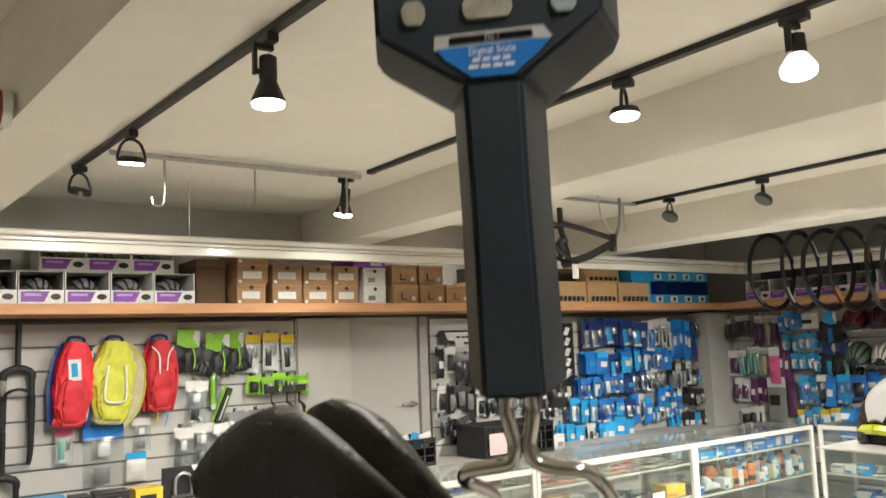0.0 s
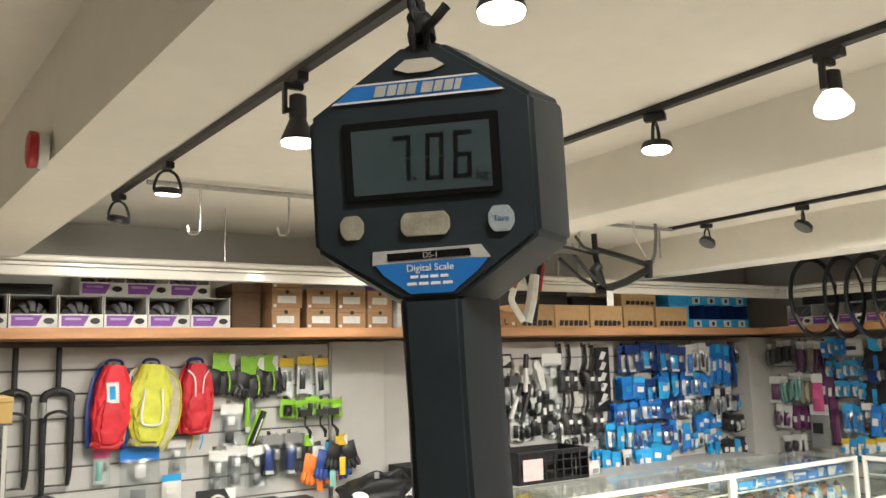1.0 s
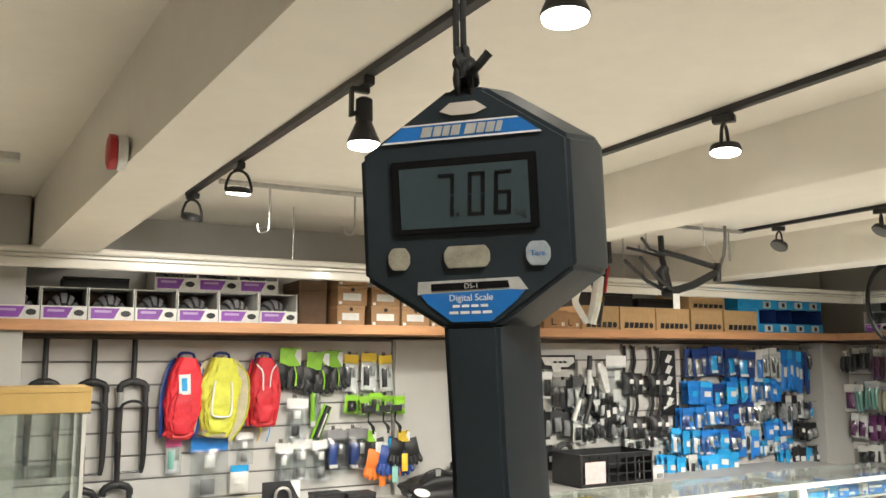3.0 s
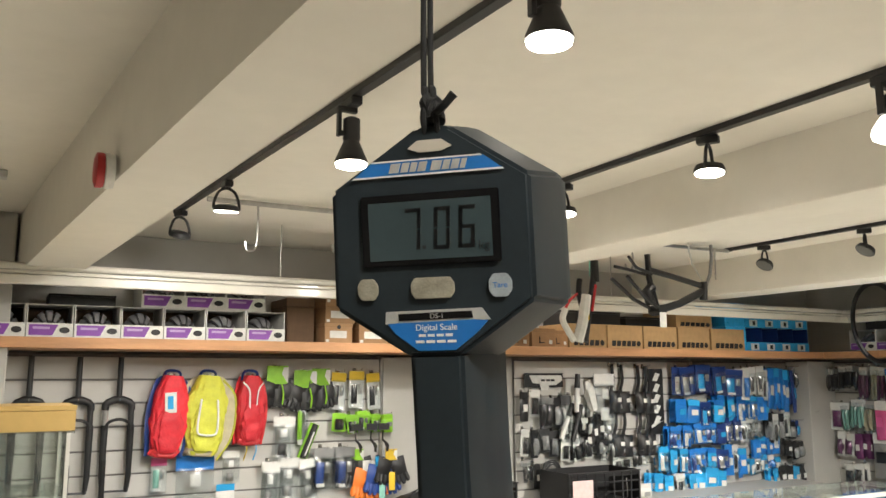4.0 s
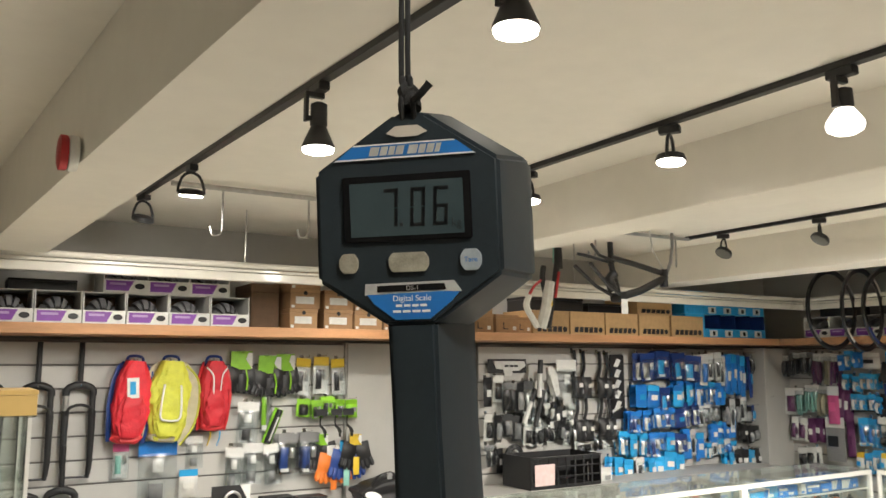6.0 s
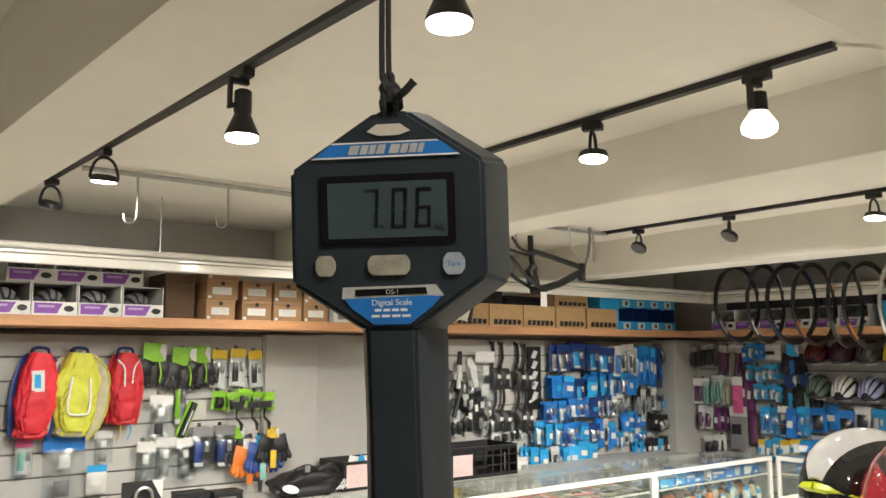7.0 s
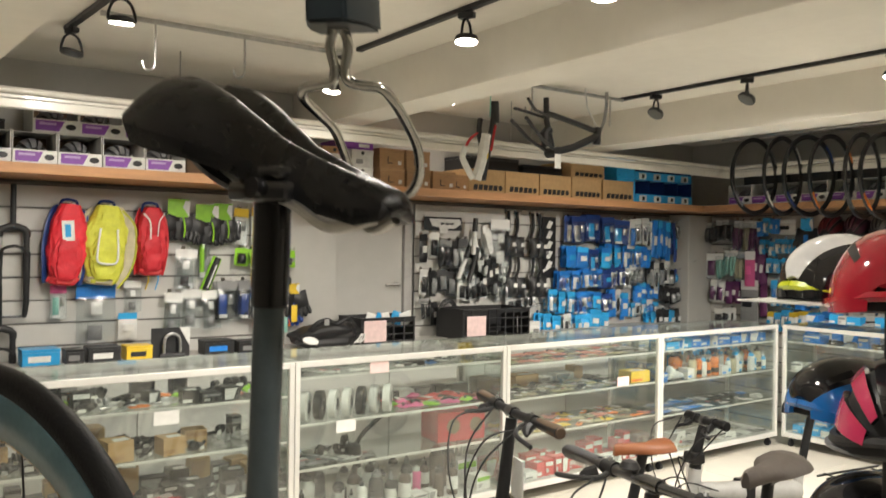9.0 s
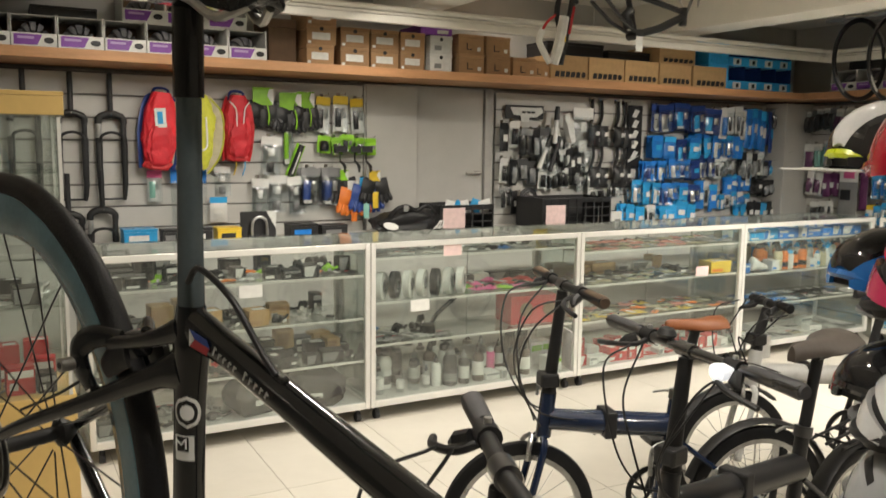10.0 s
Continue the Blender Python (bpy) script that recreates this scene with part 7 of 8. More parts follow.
BOT_C = K("bottle", C_WHITE, C_BLACK, 0.105, 0.08, 0.17, "white drinking bottle")
BOT_X = K("bottle", M_POLY, C_BLACK, 0.11, 0.08, 0.19, "clear drinking bottle")
BOT_D = K("bottle", DARKBOT, C_BLACK, 0.115, 0.08, 0.21, "dark brown steel bottle")
BOT_P = K("bottle", C_PINK, C_WHITE, 0.10, 0.08, 0.14, "pink drinking bottle")
BOT_S = K("bottle", C_WHITE, C_SKY, 0.075, 0.06, 0.15, "white lubricant bottle")
BOT_SK = K("bottle", C_SKY, C_WHITE, 0.075, 0.06, 0.15, "blue lubricant bottle")
BOT_T = K("bottle", C_TAUPE, C_BLACK, 0.075, 0.06, 0.16, "beige lubricant bottle")
BOT_O = K("bottle", C_ORANGE, C_BLACK, 0.07, 0.06, 0.15, "orange lubricant bottle")

X = [c + 0.035 for c in CX]
E1 = [c - 0.035 for c in CX[1:]]
stock(X[0], E1[0], 0.767, [LUMP_B, BOX_B, FLAT_G, LUMP_S, FLAT_O, LUMP_B, BOX_BW, LUMP_L, FLAT_K], 1, hmax=0.11)
stock(X[0], E1[0] - 0.12, 0.547, [LUMP_B, LUMP_B, FLAT_K, BOX_BR, LUMP_S, BOX_B, LUMP_B], 2, hmax=0.11)
stock(X[0], E1[0], 0.327, [BOX_BR, LUMP_B, BOX_B, LUMP_B, BOX_BW, FLAT_R], 3, hmax=0.13)
stock(X[0], X[0] + 0.62, 0.108, [BOX_B, LUMP_B, LUMP_S, FLAT_K, FLAT_G], 4, hmax=0.10)
stock(X[1], E1[1], 0.847, [FLAT_S, FLAT_W, LUMP_S, FLAT_G, LUMP_B, FLAT_S, FLAT_LB], 5, rows=2, hmax=0.04)
for i in range(7):
    mt_, nm_ = ((C_WHITE, "white"), (C_WHITE, "white"), (C_BLACK, "black"))[(i * 2) % 3]
    again(("ta", mt_.name), lambda m: tape_roll(m, mt_, nm_ + " roll of handlebar tape"), pose(X[1] + 0.06 + 0.080 * i, 5.09, 0.617, 0, 0, 12))
stock(X[1] + 0.60, E1[1], 0.617, [FLAT_P, FLAT_R, FLAT_P, FLAT_M, FLAT_R, FLAT_L], 6, hmax=0.08)
stock(X[1] + 0.60, E1[1], 0.617, [BOX_B, BOX_W, BOX_B], 7, depth=(0.30, 0.4), rows=1, hmax=0.16, size=1.4)
stock(X[1], X[1] + 0.45, 0.397, [LUMP_B, FLAT_W, FLAT_LB, FLAT_G], 8, hmax=0.08)
stock(X[1], X[1] + 0.62, 0.108, [BOT_X, BOT_B, BOT_X, BOT_C, BOT_D, BOT_X], 9, hmax=0.23)
stock(X[1] + 0.62, E1[1] - 0.16, 0.108, [BOT_B, BOT_D, BOX_W, BOT_D, BOT_P, BOT_X], 10, rows=2, hmax=0.22)
stock(E1[1] - 0.15, E1[1], 0.108, [BOX_WG], 40, rows=2, hmax=0.14)
stock(X[2], E1[2], 0.807, [FLAT_T, FLAT_G, FLAT_S, FLAT_M, FLAT_V, FLAT_M, FLAT_T], 11, rows=3, hmax=0.04, size=0.9)
stock(X[2], E1[2] - 0.2, 0.607, [FLAT_V, FLAT_S, LUMP_B, FLAT_T, FLAT_V, FLAT_K, FLAT_T], 12, rows=3, hmax=0.035, size=0.9)
stock(X[2], E1[2] - 0.35, 0.607, [BOX_BL, BOX_BR, BOX_BR, BOX_W], 13, depth=(0.33, 0.4), rows=1, hmax=0.12, size=1.2)
small_box(pose(E1[2] - 0.10, 5.06, 0.607, 0, 0, -4) @ Matrix.Diagonal((0.17, 0.12, 0.075, 1)), C_YEL, C_ORANGE, 1, "bright yellow box with an orange print")
stock(X[2], E1[2], 0.387, [FLAT_T, FLAT_M, FLAT_O, FLAT_V, FLAT_Y, FLAT_Y], 14, rows=3, hmax=0.05, size=0.95)
stock(X[2], E1[2], 0.108, [BOX_R, BOX_R, BOX_W, FLAT_R, BOX_R], 15, rows=2, hmax=0.15)
stock(X[3], E1[3], 0.807, [BOX_BL, BOX_WB, BOX_SK, BOX_W, FLAT_LB], 16, rows=2, hmax=0.08)
stock(X[3] + 0.32, E1[3], 0.587, [BOT_S, BOT_SK, BOT_S, BOT_T, BOT_O, BOT_T, BOX_WB], 17, rows=3, hmax=0.17)
stock(X[3], X[3] + 0.14, 0.587, [BOX_BL, BOX_SK], 41, rows=2, hmax=0.16)
stock(X[3], E1[3], 0.367, [FLAT_G, FLAT_W, FLAT_LB, LUMP_S, FLAT_K, FLAT_LB], 18, rows=2, hmax=0.06, size=0.9)
stock(X[3], E1[3], 0.108, [FLAT_T, FLAT_W, BOX_W, FLAT_G, FLAT_K], 19, rows=2, hmax=0.08, size=1.0)
ws = thing("sample_shoe", "white cycling shoe shown on a counter shelf", "shoe", pose(X[3] + 0.23, 5.10, 0.587, 0, 0, 8))
b2 = B()
loft(b2, [[Vector((x_, w_ * math.cos(a), h_ * (0.5 + 0.5 * math.sin(a)) + 0.006)) for a in [2 * math.pi * i / 14 for i in range(14)]] for x_, w_, h_ in ((-0.085, 0.018, 0.085), (-0.075, 0.028, 0.10), (-0.04, 0.030, 0.088), (0.0, 0.031, 0.06), (0.045, 0.035, 0.045), (0.075, 0.028, 0.036), (0.09, 0.012, 0.025))])
part("upper", b2, C_WHITE, ws, smooth=True)
part("sole", box(B(), -0.085, 0.088, -0.028, 0.028, 0.0, 0.008, 0.003), C_BLACK, ws)
SIDE = pose(6.74, 4.98, 0, 0, 0, -90)
for k in range(2):
    o = 1.32 * k
    stock(0.04 + o, 1.26 + o, 0.807, [BOX_W, BOX_BL, LUMP_S, LUMP_B], 30 + k, SIDE, rows=2, hmax=0.08)
    stock(0.04 + o, 1.26 + o, 0.587, [FLAT_W, BOX_W, BOX_SK, BOX_WB], 32 + k, SIDE, rows=2, hmax=0.11)
    stock(0.04 + o, 1.26 + o, 0.367, [FLAT_G, BOX_BL, FLAT_LB], 34 + k, SIDE, rows=2, hmax=0.1)
    stock(0.04 + o, 1.26 + o, 0.108, [BOX_SK, BOX_BL, BOX_SK], 36 + k, SIDE, rows=2, hmax=0.14)
    stock(0.04 + o, 1.26 + o, 0.951, [BOX_W, BOX_SK, FLAT_W, BOX_BL, FLAT_LB], 38 + k, SIDE, depth=(0.2, 0.42), rows=2, hmax=0.1)

rbx = thing("speaker_box", "red box with two round dark openings in the counter", "box", pose(3.755, 5.10, 0.397, 0, 0, -6))
part("box_body", box(B(), -0.155, 0.155, 0, 0.2, 0, 0.165, 0.004), C_RED, rbx)
# Dark discs on the front paint the shade within the openings.
for k in (-1, 1):
    part("round_opening", lathe(B(), [(0.042, 0), (0.042, 0.003), (0.01, 0.0032)], 20, pose(0.075 * k + 0.02, -0.0005, 0.085, 90, 0, 0)), C_BOXSHADE, rbx)
dr = thing("floor_pump_head", "black pump head leaning on the shelf", "pump", pose(3.15, 5.15, 0.397))
part("pump_tube", tube(B(), curve_pts([(-0.06, 0, 0.03), (0.0, 0.02, 0.1), (0.12, 0.03, 0.18)], 5), 0.012, 8), C_BLACK, dr, smooth=True)
part("pump_foot", lathe(B(), [(0.04, 0), (0.045, 0.01), (0.04, 0.05), (0.02, 0.06)], 14, pose(-0.07, 0, 0)), C_BLACK, dr, smooth=True)
for cx_, cz_, mt in ((2.07, 0.759, C_WHITE), (2.961, 0.619, C_WHITE), (4.99, 0.67, C_PAPER), (3.152, 0.90, C_PAPER)):
    e = thing("price_note", "small paper price note taped inside the glass", "note", pose(cx_, 5.0095, cz_ - 0.03))
    part("paper", box(B(), -0.055, 0.055, 0.0, 0.0004, -0.03, 0.03), mt, e)
# gift card and yellow sheet at the top of the second counter
e = thing("yellow_card", "yellow card standing in the glass counter", "card", pose(3.93, 5.30, 0.848))
part("card", box(B(), -0.06, 0.06, 0, 0.002, 0, 0.075), C_YEL, e)

# ---- tall glass case with a yellow base ----
YBASE = mat("yellow_painted_board", (0.57, 0.39, 0.14), 0.4, var=0.08, scale=4)
tc = thing("tall_glass_case", "tall glass display case on a yellow base", "display case", pose(0.42, 4.6, 0))
part("base", box(B(), 0, 0.86, 0, 0.38, 0.0, 0.46, 0.004), YBASE, tc, "yellow painted base")
for px in (0, 0.835):
    for py in (0, 0.355):
        part("post", box(B(), px, px + 0.012, py, py + 0.012, 0.461, 1.505), M_ALU, tc)
part("front_pane", box(B(), 0.013, 0.834, 0.004, 0.008, 0.462, 1.504), M_GLASS, tc)
part("back_pane", box(B(), 0.013, 0.834, 0.360, 0.364, 0.462, 1.504), M_GLASS, tc)
for px in (0.004, 0.839):
    part("side_pane", box(B(), px, px + 0.004, 0.013, 0.354, 0.462, 1.504), M_GLASS, tc)
for z in (0.80, 1.12, 1.30):
    part("glass_shelf", box(B(), 0.014, 0.833, 0.012, 0.356, z, z + 0.006), M_GLASS, tc)
part("top_pane", box(B(), 0, 0.86, 0, 0.38, 1.506, 1.512), M_GLASS, tc)
carton("carton", "tan carton lying on the tall glass case", pose(0.62, 4.605, 1.5125), 0.66, 0.34, 0.085, YBASE, hole=False)
stock(0.05, 0.8, 0.807, [LUMP_S, BOX_B, FLAT_W], 50, pose(0.42, 4.6, 0), hmax=0.14)
stock(0.05, 0.8, 1.127, [LUMP_S, FLAT_W], 51, pose(0.42, 4.6, 0), rows=1, hmax=0.08)
stock(0.05, 0.8, 0.462, [BOX_B, LUMP_S, BOX_R], 52, pose(0.42, 4.6, 0), hmax=0.16)


def shoe_bag(m, label):
    e = thing("cloth_bag", label, "bag", m, "dark bags in the counter")
    b2 = superpad(B(), 0.30, 0.17, 0.18, rows=14, n=24, fold=0.02)
    for v in b2.verts:
        v.co.z += 0.165 + 0.02 * noise.noise(v.co * 9 + m.translation)
    part("bag_body", b2, DARKCLOTH, e, smooth=True)
    part("bag_label", box(B(), -0.04, 0.03, -0.098, -0.094, 0.05, 0.075), C_WHITE, e)
    part("bag_handle", tube(B(), curve_pts([(-0.07, 0, 0.14), (-0.03, -0.01, 0.185), (0.04, 0.01, 0.18), (0.08, 0, 0.14)], 5), 0.009, 8), DARKCLOTH, e, smooth=True)
    return e


DARKCLOTH = mat("dark_grey_cloth", (0.045, 0.042, 0.04), 0.8, var=0.2, scale=20, bump=0.3, bscale=70)
for x_, y_, r_ in ((2.12, 5.14, 8), (2.42, 5.12, -14), (2.28, 5.29, 20)):
    shoe_bag(pose(x_, y_, 0.112, 0, 0, r_), "dark grey cloth bag slumped on the counter deck")

# ---- wheels, frames and hooks under the ceiling ----
bar = thing("hanging_bar", "long steel bar that carries the spare rims", "bar", pose(6.75, 3.2, 2.40))
part("bar_tube", cyl(B(), (0, 0, 0), (0, 2.35, 0), 0.012), M_STEEL, bar, smooth=True)
for y in (0.2, 1.2, 2.2):
    part("drop_rod", cyl(B(), (0, y, 0), (0, y, CEIL - 2.40), 0.006), M_STEEL, bar)


def bare_rim(m, mt, label, accent):
    e = thing("wheel_hoop", label, "bicycle rim", m, "hanging rims")
    part("rim", hoop(B(), [(0.272, 0.004), (0.285, 0.011), (0.305, 0.011), (0.308, 0.006), (0.308, -0.006), (0.305, -0.011), (0.285, -0.011), (0.272, -0.004)], 56, pose(0, 0, 0, 90, 0, 0)), mt, e, smooth=True)
    for a0 in (0.4, 3.6):
        rows = []
        for i in range(7):
            a = a0 + 0.5 * i / 6
            rows.append([Vector((r * math.cos(a), y, r * math.sin(a))) for r, y in ((0.284, -0.0116), (0.304, -0.0116), (0.304, -0.0122), (0.284, -0.0122))])
        part("rim_decal", loft(B(), rows), accent, e)
    part("hanger", tube(B(), curve_pts([(0, 0, 0.272), (0.01, 0, 0.30), (0.0, 0, 0.345)], 3), 0.003, 5), M_STEEL, e)
    return e


RIMC = mat("black_carbon_rim", (0.014, 0.014, 0.015), 0.38, coat=0.15)
RIMS = ((5.246, RIMC, C_GREY), (5.001, RIMC, C_WHITE), (4.788, RIMC, C_NAVY), (4.616, RIMC, C_ORANGE), (4.386, RIMC, C_GREY), (4.228, RIMC, C_ORANGE), (4.018, C_SHINY, C_SKY), (3.868, C_SHINY, C_WHITE))
for i, (y, mt, ac) in enumerate(RIMS):
    lab = ("silver" if mt is C_SHINY else "black") + " bicycle rim with printed decals hanging on a bar"
    bare_rim(pose(6.75, y, 2.085 - 0.012 * i, 0, 0, 6 * math.sin(i * 2.1)), mt, lab, ac)


def ceiling_hook(x, y, l=0.2, turn=0.0):
    e = thing("ceiling_hook", "bent steel hook under the ceiling", "hook", pose(x, y, 2.485, 0, 0, turn), "ceiling hooks")
    part("hook_rod", tube(B(), curve_pts([(0.03, 0, -0.004), (0.0, 0, -0.006), (0, 0, -0.03), (0, 0, -l), (-0.015, 0, -l - 0.035), (-0.045, 0, -l - 0.035), (-0.055, 0, -l)], 4), 0.0055, 8), M_STEEL, e, smooth=True)


ceiling_hook(2.03, 5.11, 0.19, 0)
ceiling_hook(2.445, 5.11, 0.17, 0)
ceiling_hook(2.93, 5.11, 0.17, 20)
ceiling_hook(4.93, 5.10, 0.16, 40)
ceiling_hook(4.28, 5.13, 0.14, 0)


def hung_frame():
    e = thing("frameset", "dark bare bicycle frame with a white tag hung from the ceiling", "bicycle frame", pose(0, 5.0, 0))
    t = lambda pts, r, name, mt=RIMC, f=1.0: part(name, tube(B(), pts, r, 10, f), mt, e, smooth=True)
    t([(4.275, 0, 2.385), (4.28, 0, 2.25), (4.335, 0, 2.07)], 0.017, "seat_tube")
    t([(4.28, 0, 2.295), (4.45, 0, 2.27), (4.66, -0.02, 2.225)], 0.017, "top_tube")
    t([(4.335, 0, 2.065), (4.5, -0.01, 2.11), (4.68, -0.02, 2.19)], 0.023, "down_tube")
    t([(4.69, -0.02, 2.245), (4.685, -0.02, 2.14)], 0.024, "head_tube")
    for k in (-1, 1):
        t([(4.285, 0.02 * k, 2.27), (4.17, 0.04 * k + 0.02, 2.30), (4.08, 0.06 * k, 2.33 - 0.02 * k)], 0.009, "seat_stay")
        t([(4.33, 0.03 * k, 2.07), (4.2, 0.05 * k, 2.13), (4.06, 0.065 * k, 2.24)], 0.011, "chain_stay")
    t([(4.30, 0, 2.2), (4.26, 0, 2.17), (4.29, 0, 2.1)], 0.03, "shock")
    part("bottom_bracket", cyl(B(), (4.335, -0.045, 2.065), (4.335, 0.045, 2.065), 0.03, seg=16), RIMC, e, smooth=True)
    part("tag", box(B(), 4.295, 4.345, -0.06, -0.058, 1.965, 2.05), C_WHITE, e, "white paper tag")
    part("hanger_cord", tube(B(), [(4.68, -0.02, 2.25), (4.62, 0, 2.36), (4.60, 0.0, 2.48)], 0.005, 6), C_WHITE, e)
    part("headset_strap", tube(B(), [(4.72, 0, 2.20), (4.77, 0, 2.30), (4.79, 0, 2.40), (4.79, 0, 2.48)], 0.010, 8), C_GREY, e)
    e2 = thing("frameset", "white and red bare bicycle frame hung from the ceiling", "bicycle frame", pose(0, 5.1, 0))
    s = lambda pts, r, name, mt: part(name, tube(B(), curve_pts(pts, 4), r, 8), mt, e2, smooth=True)
    s([(3.965, 0, 2.31), (3.95, 0, 2.2), (3.91, 0, 2.0), (3.885, 0, 1.88)], 0.018, "down_tube", C_BLACK)
    s([(3.955, -0.02, 2.2), (3.925, -0.02, 2.05)], 0.008, "red_stripe", C_RED)
    s([(3.885, -0.02, 2.14), (3.86, -0.02, 2.0), (3.835, 0, 1.88)], 0.030, "white_tube", C_WHITE)
    s([(3.86, 0, 2.23), (3.85, 0, 2.16), (3.87, 0, 2.08)], 0.016, "seat_tube", C_BLACK)
    s([(3.845, 0, 2.15), (3.79, 0, 2.11), (3.755, 0, 2.06)], 0.008, "seat_stay", C_RED)
    s([(3.755, 0, 2.06), (3.735, 0, 2.0), (3.77, 0, 1.94), (3.81, 0, 1.885)], 0.018, "chain_stay", C_WHITE)
    part("head_tube", cyl(B(), (3.97, 0, 2.22), (3.965, 0, 2.34), 0.024, seg=14), C_BLACK, e2, smooth=True)
    part("yellow_sticker", box(B(), 3.855, 3.885, -0.045, -0.042, 2.0, 2.03), C_YEL, e2)
    part("hanger_cord", tube(B(), [(3.93, 0, 2.25), (3.94, 0, 2.5)], 0.004, 6), C_MINT, e2)


hung_frame()

# ---- alarm and small fittings ----
al = thing("fire_alarm", "red and white fire alarm sounder on the beam", "alarm", pose(1.2545, 3.735, 2.222, 0, -90, 0) @ Matrix.Diagonal((1.28, 1.28, 0.75, 1)))
part("base_ring", lathe(B(), [(0.035, 0), (0.037, 0.02), (0.037, 0.03), (0.03, 0.032)], 20), C_WHITE, al, smooth=True)
part("sounder", lathe(B(), [(0.034, 0.0325), (0.036, 0.04), (0.036, 0.058), (0.026, 0.064), (0.01, 0.065)], 20), C_RED, al, smooth=True)
e = thing("strip_light", "short white strip fitting under the ceiling", "lamp", pose(0.985, 5.1, CEIL))
part("fitting", box(B(), -0.12, 0.03, -0.03, 0.03, -0.03, -0.0005, 0.004), C_WHITE, e)
cl_ = thing("cable_loop", "grey cable loop at the end of the lamp track", "cable", pose(3.02, 2.42, CEIL))
part("cable", tube(B(), curve_pts([(0, 0.09, -0.012), (0.02, 0.03, -0.03), (0.06, -0.02, -0.04), (0.09, -0.08, -0.02), (0.1, -0.12, -0.004)], 5), 0.006, 8), M_RAIL, cl_, smooth=True)

# ---- folding bicycles on the floor ----
def fold_bike(m, frame_mt, label, L=0.5, saddle_mt=None, bar_z=1.0, tag_=False, light=False, rack=False, bar_w=1.0, bar_turn=0.0, seat_s=1.0, grip_mt=None, bar_mt=None, seat_drop=0.0):
    """Origin on the ground under the seat tube, front towards +x."""
    e = thing("folding_bicycle", label, "bicycle", m, "parked bicycles")
    saddle_mt = saddle_mt or C_BLACK
    P = lambda name, b2, mt, lab="": part(name, b2, mt, e, lab, True)
    P("main_tube", tube(B(), curve_pts([(0.0, 0, 0.53), (L * 0.5, 0, 0.55), (L, 0, 0.575)], 4), [0.039] * 6 + [0.035] * 3, 12), frame_mt)
    part("hinge", box(B(), L * 0.52 - 0.02, L * 0.52 + 0.02, -0.043, 0.043, 0.508, 0.596, 0.006), C_BLACK, e)
    P("seat_tube", tube(B(), [(0.03, 0, 0.28), (0.0, 0, 0.5), (-0.02, 0, 0.64)], 0.02, 12), frame_mt)
    P("head_tube", tube(B(), [(L + 0.01, 0, 0.52), (L - 0.005, 0, 0.66)], 0.025, 12), frame_mt)
    P("handle_post", tube(B(), [(L - 0.005, 0, 0.66), (L - 0.01, 0, 0.72), (L - 0.04, 0, bar_z - 0.02)], [0.023, 0.02, 0.017], 12), C_BLACK)
    part("post_latch", box(B(), L - 0.03, L + 0.03, -0.03, 0.03, 0.68, 0.725, 0.008), C_BLACK, e)
    hb = P("handlebar", tube(B(), curve_pts([(L - 0.05, -0.29, bar_z), (L - 0.045, -0.1, bar_z), (L - 0.04, 0, bar_z), (L - 0.045, 0.1, bar_z), (L - 0.05, 0.29, bar_z)], 4), 0.013, 10), bar_mt or C_BLACK)
    for k in (-1, 1):
        part("grip", tube(B(), [(L - 0.052, 0.17 * k, bar_z), (L - 0.053, 0.22 * k, bar_z), (L - 0.056, 0.285 * k, bar_z - 0.002), (L - 0.056, 0.295 * k, bar_z - 0.002)], [0.016, 0.0175, 0.019, 0.014], 10), grip_mt or M_RUBBER, hb, "", True)
        part("brake_lever", tube(B(), curve_pts([(L - 0.045, 0.125 * k, bar_z - 0.005), (L - 0.005, 0.13 * k, bar_z - 0.02), (L + 0.022, 0.18 * k, bar_z - 0.03), (L + 0.012, 0.25 * k, bar_z - 0.045)], 4), 0.007, 8), C_BLACK, hb, "", True)
        part("lever_clamp", cyl(B(), (L - 0.048, 0.115 * k, bar_z), (L - 0.048, 0.15 * k, bar_z), 0.019), C_BLACK, hb, "", True)
        part("fork_blade", tube(B(), curve_pts([(L + 0.015, 0.02 * k, 0.52), (L + 0.025, 0.05 * k, 0.48), (L + 0.085, 0.055 * k, 0.25)], 4), 0.012, 8), frame_mt, e, "", True)
        part("chain_stay", tube(B(), [(0.03, 0.025 * k, 0.29), (-0.33, 0.055 * k, 0.25)], 0.011, 8), frame_mt, e, "", True)
        part("seat_stay", tube(B(), [(0.0, 0.02 * k, 0.50), (-0.33, 0.055 * k, 0.25)], 0.009, 8), frame_mt, e, "", True)
    hb.matrix_basis = Matrix.Translation((L - 0.04, 0, 0)) @ Matrix.Rotation(radians(bar_turn), 4, "Z") @ Matrix.Diagonal((1, bar_w, 1, 1)) @ Matrix.Translation((0.04 - L, 0, 0))
    P("seatpost", tube(B(), [(-0.02, 0, 0.62), (-0.075 + seat_drop * 0.25, 0, 0.84 - seat_drop)], 0.0165, 12), C_BLACK)
    b2 = B()
    rings = []
    for f, w, zt in ((0.15, 0.012, 0.885), (0.13, 0.024, 0.892), (0.06, 0.03, 0.89), (-0.02, 0.055, 0.888), (-0.08, 0.083, 0.898), (-0.12, 0.078, 0.90), (-0.135, 0.05, 0.89)):
        rings.append([Vector((f - 0.08, w * math.cos(a), zt - 0.018 + 0.022 * math.sin(a) - (0.018 * abs(math.cos(a)) ** 3))) for a in [2 * math.pi * i / 14 for i in range(14)]])
    loft(b2, rings)
